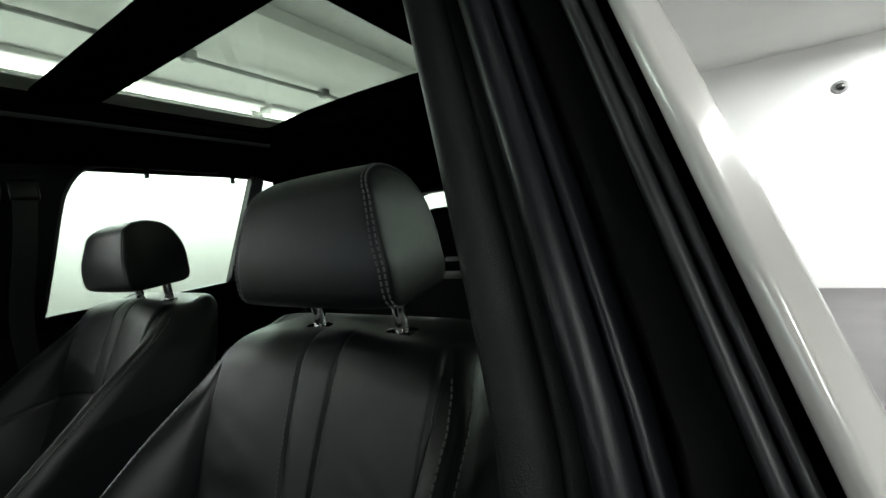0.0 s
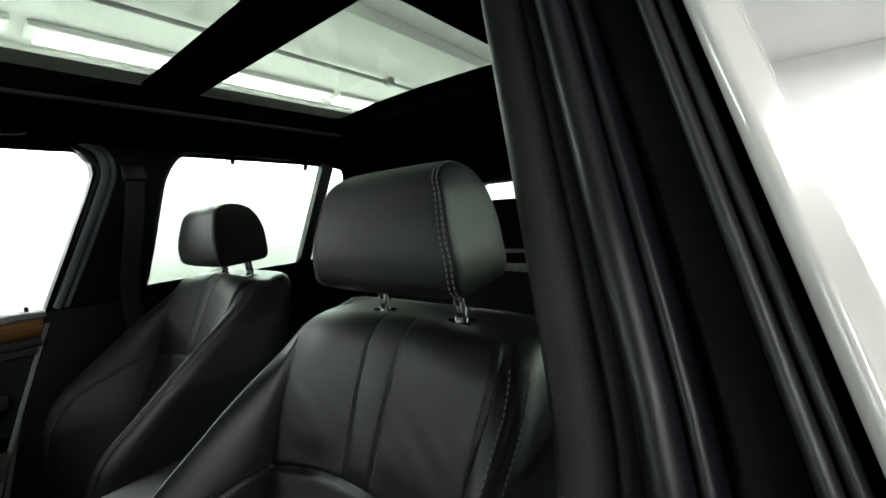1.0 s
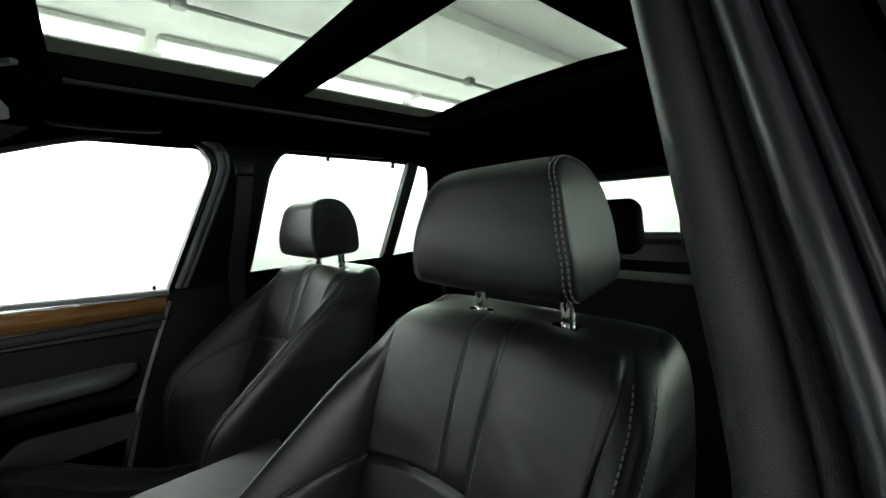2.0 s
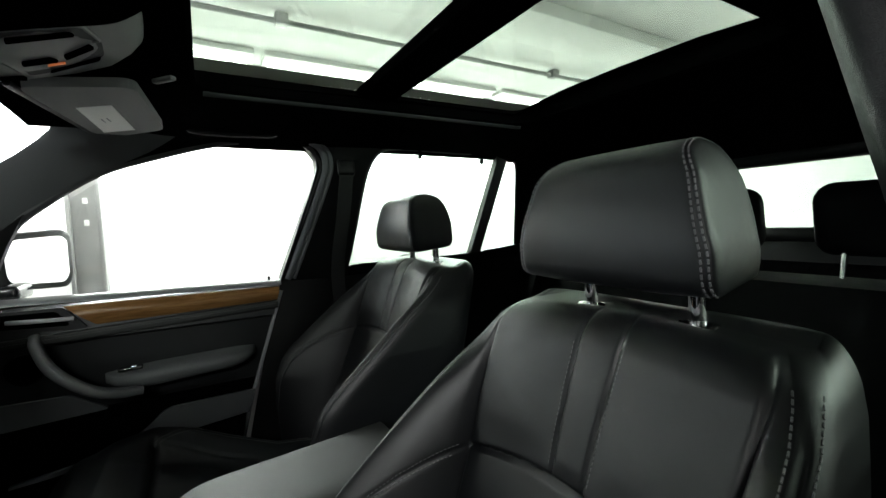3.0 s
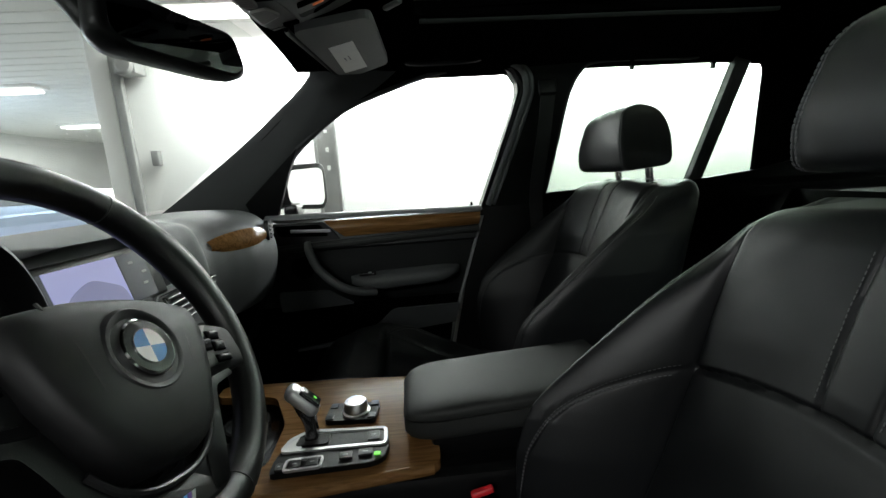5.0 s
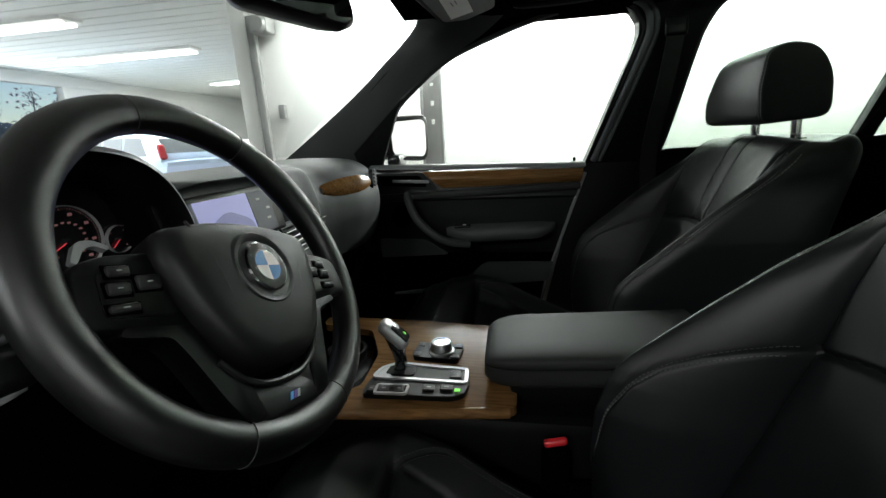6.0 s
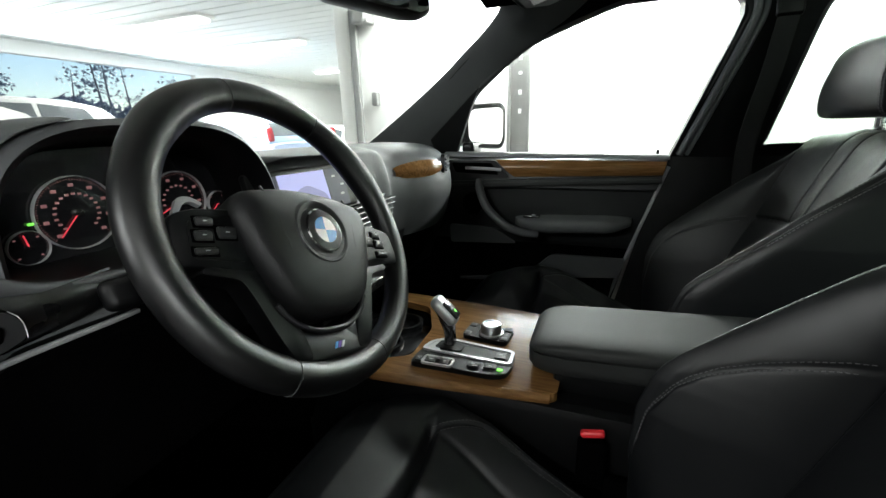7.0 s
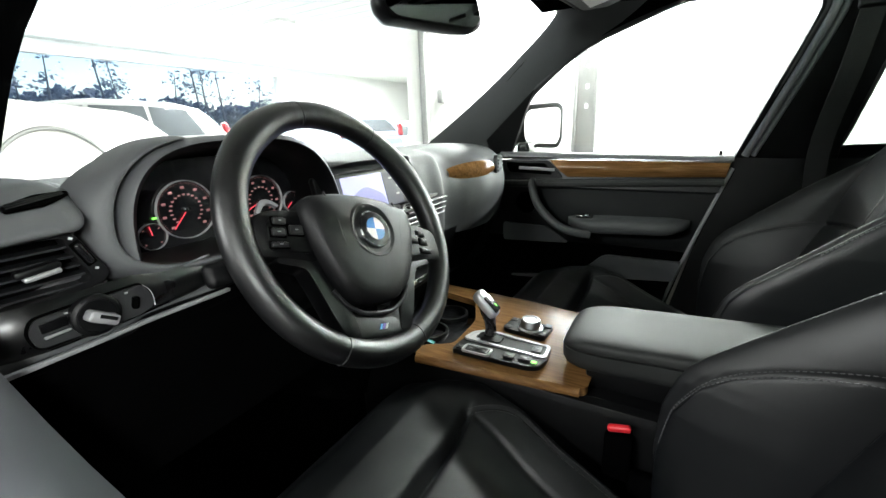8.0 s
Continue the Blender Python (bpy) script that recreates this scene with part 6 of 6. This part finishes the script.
part("strap", Shape().sweep(curve([(0.585, 0.085, 1.43), (0.605, 0.095, 1.30), (0.635, 0.115, 1.12), (0.655, 0.10, 0.95), (0.67, 0.06, 0.70)], 16), [(-0.022, -0.001), (0.022, -0.001), (0.022, 0.001), (-0.022, 0.001)], up=(1, 0, 0)), material("belt_webbing", (0.007, 0.007, 0.0075), 0.8, grain=0.6, grain_scale=600), belt)
part("belt_guide", Shape().rbox(pose(0.592, 0.085, 1.44, 0, 12, 0), (0.02, 0.055, 0.05), 0.008, 3), DARK_PLASTIC, belt)

# ---- overhead things ----
LENS_RIB = material("clear_rib", (0.35, 0.35, 0.34), 0.3, vary=0.05)
over = thing("overhead_console", "grey overhead console with reading lamps and roof switches", "overhead console")
OVER = ((0.795, 0.200, 1.535), (0.785, 0.197, 1.505), (0.76, 0.190, 1.492), (0.70, 0.176, 1.502), (0.646, 0.166, 1.515), (0.60, 0.152, 1.528), (0.57, 0.128, 1.540), (0.552, 0.100, 1.550), (0.542, 0.080, 1.570))
part("console_shell", Shape().grid([[(x * w - 0.012 * smoothstep(0.62, 0.55, y), y, z - 0.012 * (1 - x * x)) for x in np.linspace(-1, 1, 21)] for y, w, z in OVER]), GREY_TRIM, over, "grey plastic shell", 60)


def over_z(x, y):
    ys = [q[0] for q in OVER[::-1]]
    w, z = np.interp(y, ys, [q[1] for q in OVER[::-1]]), np.interp(y, ys, [q[2] for q in OVER[::-1]])
    return float(z - 0.012 * (1 - min(1.0, (x / w) ** 2)))


def on_over(points, r, drop, thick):
    return Shape().slab(rounded(points, r), lambda x, y, d: (x, y, over_z(x, y) - drop + d), thick)


LENS = material("lamp_lens", (0.62, 0.62, 0.60), 0.22, vary=0.06)
part("lamp_bay", on_over([(-0.045, 0.778), (-0.030, 0.728), (0.090, 0.706), (0.168, 0.704), (0.176, 0.772)], 0.012, 0.0012, 0.004), SWITCH_GREY, over, "dark lamp bay", 25)
for line in ([(-0.012, 0.771), (-0.014, 0.744), (0.048, 0.742), (0.044, 0.768)], [(0.062, 0.764), (0.060, 0.735), (0.100, 0.722), (0.126, 0.758)]):
    lamp = part("reading_lamp", on_over(line, 0.006, 0.0045, 0.005), LENS, over, "ribbed clear reading lamp", 25)
    for k in range(7):
        u = 0.10 + 0.13 * k
        (xa, ya), (xb, yb) = [(p[0] + (q[0] - p[0]) * u, p[1] + (q[1] - p[1]) * u) for p, q in ((line[0], line[3]), (line[1], line[2]))]
        part("lens_rib", Shape().tube([(x, y, over_z(x, y) - 0.0050) for x, y in ((xa, ya), (xb, yb))], 0.0016, 6, up=(0, 0, 1)), LENS_RIB, lamp)
for line in ([(0.006, 0.739), (0.012, 0.714), (0.030, 0.712), (0.022, 0.738)], [(0.150, 0.733), (0.146, 0.705), (0.160, 0.704), (0.163, 0.732)]):
    part("lamp_switch", on_over(line, 0.003, 0.0055, 0.005), SHADE_BLACK, over, "black lamp switch", 25)
bay_line = [(-0.030, 0.690), (-0.034, 0.603), (0.022, 0.592), (0.080, 0.598), (0.128, 0.645), (0.150, 0.698)]
bay = part("switch_recess", on_over(bay_line, 0.012, 0.0010, 0.003), PILLAR_TRIM, over, "dark grey switch recess", 25)
part("recess_rim", Shape().tube([(x, y, over_z(x, y) - 0.001) for x, y in rounded(bay_line[:3], 0.010)], 0.0022, 8, up=(0, 0, 1)), GREY_TRIM, bay)
for line in ([(0.090, 0.690), (0.074, 0.688), (0.063, 0.655), (0.080, 0.650)], [(0.074, 0.640), (0.058, 0.640), (0.026, 0.606), (0.040, 0.603)], [(0.002, 0.682), (-0.010, 0.680), (-0.018, 0.618), (-0.008, 0.614)], [(0.136, 0.672), (0.126, 0.668), (0.080, 0.602), (0.096, 0.608)]):
    part("roof_switch", on_over(line, 0.003, 0.0035, 0.005), SHADE_BLACK, bay, "black roof switch", 25)
part("orange_lamp", on_over([(0.100, 0.666), (0.0975, 0.666), (0.0895, 0.646), (0.092, 0.645)], 0.001, 0.0030, 0.004), ORANGE_GLOW, bay, "orange lit mark", 0)
# Same kind of visor as the grey one, its shade put in as black.
near_visor = thing("sun_visor", "sun visor folded up above the driver, blackened as in shade", "sun visor", "sun visors")
nv = rounded([(-0.030, 0.760), (-0.050, 0.695), (-0.078, 0.635), (-0.106, 0.560), (-0.150, 0.528), (-0.200, 0.510), (-0.56, 0.52), (-0.56, 0.73)], 0.02, 5)
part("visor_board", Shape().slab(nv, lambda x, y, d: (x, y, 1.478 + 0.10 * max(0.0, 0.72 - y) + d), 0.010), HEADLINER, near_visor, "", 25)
part("visor_pivot", Shape().tube([(-0.56, 0.715, 1.488), (-0.60, 0.725, 1.515)], 0.006, 8), DARK_PLASTIC, near_visor)
visor = thing("sun_visor", "grey sun visor with a white warning label", "sun visor", "sun visors")
vis = rounded([(0.215, 0.735), (0.148, 0.572), (0.475, 0.553), (0.590, 0.655), (0.575, 0.70)], 0.03, 5)
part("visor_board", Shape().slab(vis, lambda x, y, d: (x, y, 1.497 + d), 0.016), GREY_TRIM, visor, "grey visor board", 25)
lab = part("warning_label", Shape().slab([(0.322, 0.682), (0.278, 0.622), (0.490, 0.611), (0.545, 0.676)], lambda x, y, d: (x, y, 1.4952 + d), 0.001), WHITE_PAPER, visor, "white printed label", 0)
for k in (1, 2):
    part("print_bar", Shape().rbox(pose(0.40 + 0.012 * (k % 2), 0.667 - 0.011 * k, 1.4946, 0, 0, -4), (0.03, 0.003, 0.0006), 0.0002, 1), PRINT, lab)
part("visor_clip", Shape().rbox(pose(0.138, 0.530, 1.512, 0, 0, 40), (0.046, 0.012, 0.008), 0.003), GREY_TRIM, visor, "pale visor clip")
part("visor_pivot", Shape().tube([(0.205, 0.742, 1.50), (0.235, 0.745, 1.503), (0.60, 0.705, 1.503)], 0.006, 8), DARK_PLASTIC, visor)
grab = thing("grab_handle", "black roof grab handle above the far door", "grab handle")
part("grip", Shape().tube(curve([(0.575, 0.52, 1.535), (0.55, 0.49, 1.515), (0.545, 0.40, 1.512), (0.552, 0.31, 1.518), (0.578, 0.28, 1.538)], 18), 0.009, 8), DARK_PLASTIC, grab)

rv = thing("rear_view_mirror", "black interior rear-view mirror", "mirror")
rm = Matrix.Translation((-0.030, 0.842, 1.413)) @ Matrix.Rotation(radians(-20), 4, "Z") @ Matrix.Rotation(radians(-6), 4, "X")
ro = rounded([(-0.122, -0.022), (-0.112, 0.034), (0.112, 0.034), (0.124, -0.022), (0.10, -0.040), (-0.10, -0.040)], 0.02, 5)
part("housing", Shape().grid([[tuple(rm @ Vector((k * x, y, k * z))) for x, z in ro] for k, y in ((0.94, -0.016), (1.0, -0.010), (1.0, 0.010), (0.85, 0.035), (0.5, 0.045))], close_v=True, cap=True), DARK_PLASTIC, rv, "", 60)
part("mirror_glass", Shape().slab([(0.90 * x, 0.86 * z) for x, z in ro], lambda x, z, d: tuple(rm @ Vector((x, -0.0175 - d, z))), 0.0015), DIM_MIRROR, rv, "", 0)
part("stem", Shape().tube([(-0.01, 0.86, 1.43), (-0.01, 0.93, 1.455)], 0.014, 10, up=(1, 0, 0)), DARK_PLASTIC, rv)
part("sensor_box", Shape().rbox(pose(-0.01, 0.955, 1.45, -35, 0, 0), (0.09, 0.03, 0.07), 0.012, 3), DARK_PLASTIC, rv)


# ---- garage fittings ----
# Fittings at negative x only go with the added fill lamps.
for tx, ty, _ in TUBES_AND_FILL:
    lamp = thing("strip_light", "white twin-tube strip light on the ceiling, added where west of the car", "ceiling light", "strip lights")
    part("batten", Shape().box(tx - 0.16, tx + 0.16, ty - 1.38, ty + 1.38, 2.90, 2.95, 0.01), WALL, lamp)
    for dx in (-0.085, 0.085):
        part("tube", Shape().tube([(tx + dx, ty - 1.33, 2.868), (tx + dx, ty + 1.33, 2.868)], 0.019, 10), TUBE_GLOW, lamp, "lit tube")
post = thing("steel_post", "grey slotted steel post against the white wall", "post")
part("post_body", Shape().box(3.93, 3.98, 1.245, 1.485, 0, 2.95, 0.006), STEEL, post)
part("post_flange", Shape().box(3.88, 3.93, 1.245, 1.275, 0, 2.95, 0.004), STEEL, post)
part("post_flange", Shape().box(3.88, 3.93, 1.455, 1.485, 0, 2.95, 0.004), STEEL, post)
for z, h in ((1.33, 0.05), (1.52, 0.05), (1.72, 0.03), (1.86, 0.09), (2.02, 0.04)):
    part("slot_plate", Shape().box(3.923, 3.931, 1.340, 1.375, z, z + h, 0.002), WALL, post, "pale slot")
dome = thing("wall_sensor", "small round grey sensor on the white wall", "sensor")
part("dome_base", Shape().lathe(pose(-2.24, -6.40, 2.41, -90, 0, 0), [(0.075, 0.0), (0.075, 0.02), (0.06, 0.03), (0.02, 0.032)], 24), STEEL, dome)
part("dome_lens", Shape().lathe(pose(-2.24, -6.40, 2.41, -90, 0, 0), [(0.045, 0.028), (0.040, 0.05), (0.02, 0.062)], 20), GLOSS_BLACK, dome, "dark lens")
pipe = thing("ceiling_pipe", "thin pipe with clamps along the ceiling", "pipe")
part("pipe_run", Shape().tube([(2.85, y, 2.89) for y in np.linspace(-6.2, 3.4, 12)], 0.022, 8), STEEL, pipe)
for y in (-4.6, -3.1, -1.6, -0.15, 1.3, 2.8):
    part("pipe_clamp", Shape().box(2.80, 2.90, y - 0.05, y + 0.05, 2.86, 2.95, 0.012), STEEL, pipe)
beam = thing("ceiling_beam", "white boxed beam along the ceiling", "beam")
part("beam_box", Shape().box(1.75, 2.25, -6.4, 3.5, 2.84, 2.95, 0.01), CEIL, beam)
rail_ = thing("door_track", "galvanised roller door track with a bracket", "door track")
part("upright_rail", Shape().box(4.10, 4.16, 3.41, 3.49, 0, 2.62, 0.006).box(4.10, 4.25, 3.47, 3.50, 0, 2.62, 0.004), STEEL, rail_)
part("door_jamb", Shape().box(4.17, 4.25, 3.55, 3.75, 0, 2.95, 0.01), WALL, rail_, "white timber jamb")
part("spring_bracket", Shape().box(4.0, 4.2, 3.19, 3.41, 2.42, 2.60, 0.02).lathe(pose(4.02, 3.29, 2.5, 0, 90, 0), [(0.07, -0.05), (0.09, -0.03), (0.09, 0.03), (0.07, 0.05)], 18), STEEL, rail_, "dark spring bracket")
part("wall_box", Shape().box(4.17, 4.25, 3.21, 3.29, 1.50, 1.66, 0.01), STEEL, rail_, "small grey wall box")


# ---- parked cars in the hall ----
def parked_car(label, paint, length, width, roof_z, m, kind):
    c_ = thing("parked_car", label, "car", "parked cars")
    hw = width / 2
    lo = 0.28
    if kind == "suv":
        belt = [(0, 0.82), (0.06, 0.95), (0.25, 1.02), (0.95, 1.08), (1.0, 0.98)]
        roof = [(0.26, 1.04), (0.42, roof_z - 0.06), (0.55, roof_z), (0.80, roof_z - 0.03), (0.91, roof_z - 0.13), (0.985, 1.10)]
    else:
        belt = [(0, 0.68), (0.05, 0.78), (0.28, 0.90), (0.80, 0.95), (0.98, 0.92), (1.0, 0.80)]
        roof = [(0.28, 0.91), (0.42, roof_z - 0.05), (0.53, roof_z), (0.68, roof_z - 0.03), (0.84, 0.96)]
    rows = []
    for k in np.linspace(0, 1, 40):
        zb = float(np.interp(k, *zip(*belt)))
        taper = 1 - 0.16 * max(0, 1 - k / 0.10) ** 2 - 0.10 * max(0, (k - 0.92) / 0.08) ** 2
        w = hw * taper
        y = (k - 0.5) * length
        rows.append([(-w * 0.94, y, lo), (-w, y, 0.45), (-w * 1.0, y, 0.62), (-w * 0.985, y, zb - 0.08), (-w * 0.93, y, zb), (-w * 0.5, y, zb + 0.02), (w * 0.5, y, zb + 0.02), (w * 0.93, y, zb), (w * 0.985, y, zb - 0.08), (w, y, 0.62), (w, y, 0.45), (w * 0.94, y, lo)])
    part("body", Shape().grid(rows, close_v=True, cap=True), paint, c_, "", 50)
    top = []
    for k in np.linspace(roof[0][0], roof[-1][0], 26):
        zr, zb = float(np.interp(k, *zip(*roof))), float(np.interp(k, *zip(*belt)))
        y = (k - 0.5) * length
        s = (zr - zb) / 0.6
        top.append([(-hw * 0.93, y, zb - 0.01), (-hw * (0.93 - 0.16 * s), y, zb + 0.86 * (zr - zb)), (-hw * (0.86 - 0.22 * s), y, zr), (hw * (0.86 - 0.22 * s), y, zr), (hw * (0.93 - 0.16 * s), y, zb + 0.86 * (zr - zb)), (hw * 0.93, y, zb - 0.01)])
    part("cabin", Shape().grid(top, cap=True), paint, c_, "", 50)
    cuts = ((0.335, 0.515), (0.522, 0.695), (0.702, 0.885)) if kind == "suv" else ((0.37, 0.53), (0.55, 0.72))
    for sx in (-1, 1):
        for a, b in cuts:
            quad = []
            for k, top_ in ((a, 0), (b, 0), (b - (0.05 if b > 0.8 else 0.004), 1), (a + (0.07 if a < 0.4 else 0.004), 1)):
                zr, zb = float(np.interp(k, *zip(*roof))), float(np.interp(k, *zip(*belt)))
                f_ = 0.86 if top_ else 0.10
                s = (zr - zb) / 0.6
                quad.append((sx * (hw * (0.93 - 0.16 * s * f_ / 0.86) + 0.006), (k - 0.5) * length, zb + f_ * (zr - zb)))
            sh = Shape()
            sh.v = quad + [(x - sx * 0.03, y, z) for x, y, z in quad]
            sh.f = [(0, 1, 2, 3), (7, 6, 5, 4), (0, 4, 5, 1), (1, 5, 6, 2), (2, 6, 7, 3), (3, 7, 4, 0)]
            part("side_window", sh, CAR_GLASS, c_, "dark side window", 20)
        for yk in (0.18, 0.80):
            wm = pose(sx * (hw - 0.10), (yk - 0.5) * length, 0.33, 0, 90, 0)
            wh = part("wheel", Shape().lathe(wm, [(0.20, -0.10), (0.30, -0.11), (0.33, -0.08), (0.33, 0.08), (0.30, 0.11), (0.21, 0.11)], 28), RUBBER, c_, "black tyre")
            part("wheel_rim", Shape().lathe(wm, [(0.21, -0.105), (0.20, 0.105), (0.06, 0.115)], 20), SILVER, wh, "silver wheel rim")
        z1 = 1.02 if kind == "suv" else 0.78
        part("tail_lamp", Shape().rbox(pose(sx * hw * 0.86, 0.482 * length, z1 + (0.16 if kind == "suv" else 0.0), 14, 0, 0), (0.12, 0.10, 0.28 if kind == "suv" else 0.14), 0.04, 3), TAIL_RED, c_, "red tail lamp")
        part("head_lamp", Shape().rbox(pose(sx * hw * 0.72, -0.478 * length, 0.72), (0.34, 0.12, 0.14), 0.05, 3), LAMP_LENS, c_, "clear headlamp")
    for k0, k1 in (((0.285, 0.40), (0.915, 0.975)) if kind == "suv" else ((0.30, 0.41), (0.70, 0.82))):
        pts = []
        for k in (k0, k1):
            zr, zb = float(np.interp(k, *zip(*roof))), float(np.interp(k, *zip(*belt)))
            s = (zr - zb) / 0.6
            pts.append([(x * hw * (0.86 - 0.22 * s) * 0.95, (k - 0.5) * length, zr + 0.006) for x in (-1, 1)])
        part("screen", sheet(pts, 0.006), CAR_GLASS, c_, "dark glass screen", 20)
    c_.matrix_world = m
    return c_


CAR_GLASS = material("dark_car_glass", (0.06, 0.066, 0.072), 0.08, vary=0.05)
TAIL_RED = material("red_lamp_lens", (0.30, 0.015, 0.022), 0.2, vary=0.05)
LAMP_LENS = material("clear_lamp_lens", (0.6, 0.6, 0.62), 0.15, vary=0.05)
parked_car("silver-grey estate car parked in the front hall", material("silver_car_paint", (0.30, 0.295, 0.29), 0.3, metal=0.3, coat=0.6, vary=0.04), 4.5, 1.82, 1.66, pose(2.10, 8.75, 0, 0, 0, -90) @ Matrix.Diagonal((1.0, 1.0, 1.08, 1.0)), "suv")
truck = parked_car("large white off-road car parked across the hall", CAR_WHITE, 4.9, 1.90, 1.66, pose(-1.15, 5.05, 0.0, 0, 0, 90) @ Matrix.Diagonal((1.0, 1.0, 1.46, 1.0)), "suv")
for sx in (-1, 1):
    for yk in (0.18, 0.80):
        arch_ = [(sx * 0.955, (yk - 0.5) * 4.9 + 0.42 * math.cos(a), 0.44 + 0.44 * math.sin(a)) for a in np.linspace(0.15, math.pi - 0.15, 24)]
        part("wheel_arch", Shape().tube(arch_, 0.010, 6, up=(1, 0, 0)), STEEL, truck, "grey wheel arch edge")
parked_car("pale blue estate car parked by the wall", material("pale_blue_car_paint", (0.34, 0.43, 0.58), 0.3, coat=0.6, vary=0.04), 4.4, 1.75, 1.56, pose(7.4, 8.5, 0, 0, 0, 162), "suv")
parked_car("white saloon car parked by the wall", CAR_WHITE, 4.4, 1.75, 1.42, pose(11.3, 8.5, 0, 0, 0, 158), "saloon")

# ---- outside the far window ----
structure("ground", Shape().grid([[(x, y, -0.05) for x in (-90, 0, 90)] for y in (10.8, 40, 120)]), material("wet_tarmac", (0.085, 0.105, 0.135), 0.8, vary=0.4, scale=0.6), "dull ground outside the hall", "ground")
# Pale blue daylight haze is mixed into the foliage and bark colours.
HAZED_NEEDLES = material("foliage_with_haze", (0.25, 0.31, 0.41), 0.9, vary=0.5, scale=1.5)
HAZED_BARK = material("bark_with_haze", (0.18, 0.20, 0.24), 0.9, vary=0.3)
rng = np.random.default_rng(11)


def tuft(shape, p, size):
    """One ragged clump of foliage."""
    o = len(shape.v)
    a = rng.normal(size=(5, 3))
    a = a / np.linalg.norm(a, axis=1)[:, None] * size * rng.uniform(0.4, 1.1, (5, 1))
    shape.v += [tuple(p + q * np.array((1.0, 1.0, 0.8))) for q in a]
    shape.f += [(o, o + 1, o + 2), (o + 1, o + 2, o + 3), (o + 2, o + 3, o + 4), (o, o + 3, o + 4)]


for k in range(18):
    tx, ty, th = 4 + 2.1 * k + rng.uniform(-0.8, 0.8), rng.uniform(36, 40.5), rng.uniform(5.6, 9.5)
    tree = thing("tree", "tall tree beyond the window with blue haze in its colour", "tree", "trees")
    part("trunk", Shape().tube([(tx, ty, 0), (tx + rng.uniform(-0.2, 0.2), ty, th * 0.5), (tx + rng.uniform(-0.3, 0.3), ty, th)], 0.11, 7, up=(0, 1, 0), scales=(1, 0.7, 0.2)), HAZED_BARK, tree)
    cr = Shape()
    for j in range(int(rng.integers(8, 14))):
        s = rng.uniform(0.45, 1.0)
        a = rng.uniform(0, 2 * math.pi)
        reach = th * 0.22 * (1.15 - s) + 0.35
        tip = np.array((tx + reach * math.cos(a), ty + reach * math.sin(a), th * s + 0.1 * reach))
        root = np.array((tx, ty, th * s - 0.25 * reach))
        cr.tube([root, 0.5 * (root + tip) + np.array((0, 0, 0.06)), tip], 0.03, 5, scales=(1, 0.7, 0.3))
        for q in range(int(rng.integers(8, 20))):
            tuft(cr, root + (tip - root) * rng.uniform(0.3, 1.15) + rng.normal(size=3) * 0.30, rng.uniform(0.10, 0.26))
    part("crown", cr, HAZED_NEEDLES, tree, "ragged crown with gaps", 0)
hedge = Shape()
for k in range(15000):
    x = rng.uniform(-6, 52)
    top = float(np.interp(x, (5, 13, 20, 31, 45), (5.4, 5.0, 4.2, 3.8, 3.6))) + 0.35 * math.sin(x * 0.9) + 0.3 * math.sin(x * 2.3 + 1)
    tuft(hedge, np.array((x, rng.uniform(41, 44), rng.uniform(0, 1) * top)), rng.uniform(0.25, 0.60))
tagged(link("far_wood", hedge, HAZED_NEEDLES, None, "hedge far behind the trees with blue haze in its colour", 0), category="wood", kind="stuff")
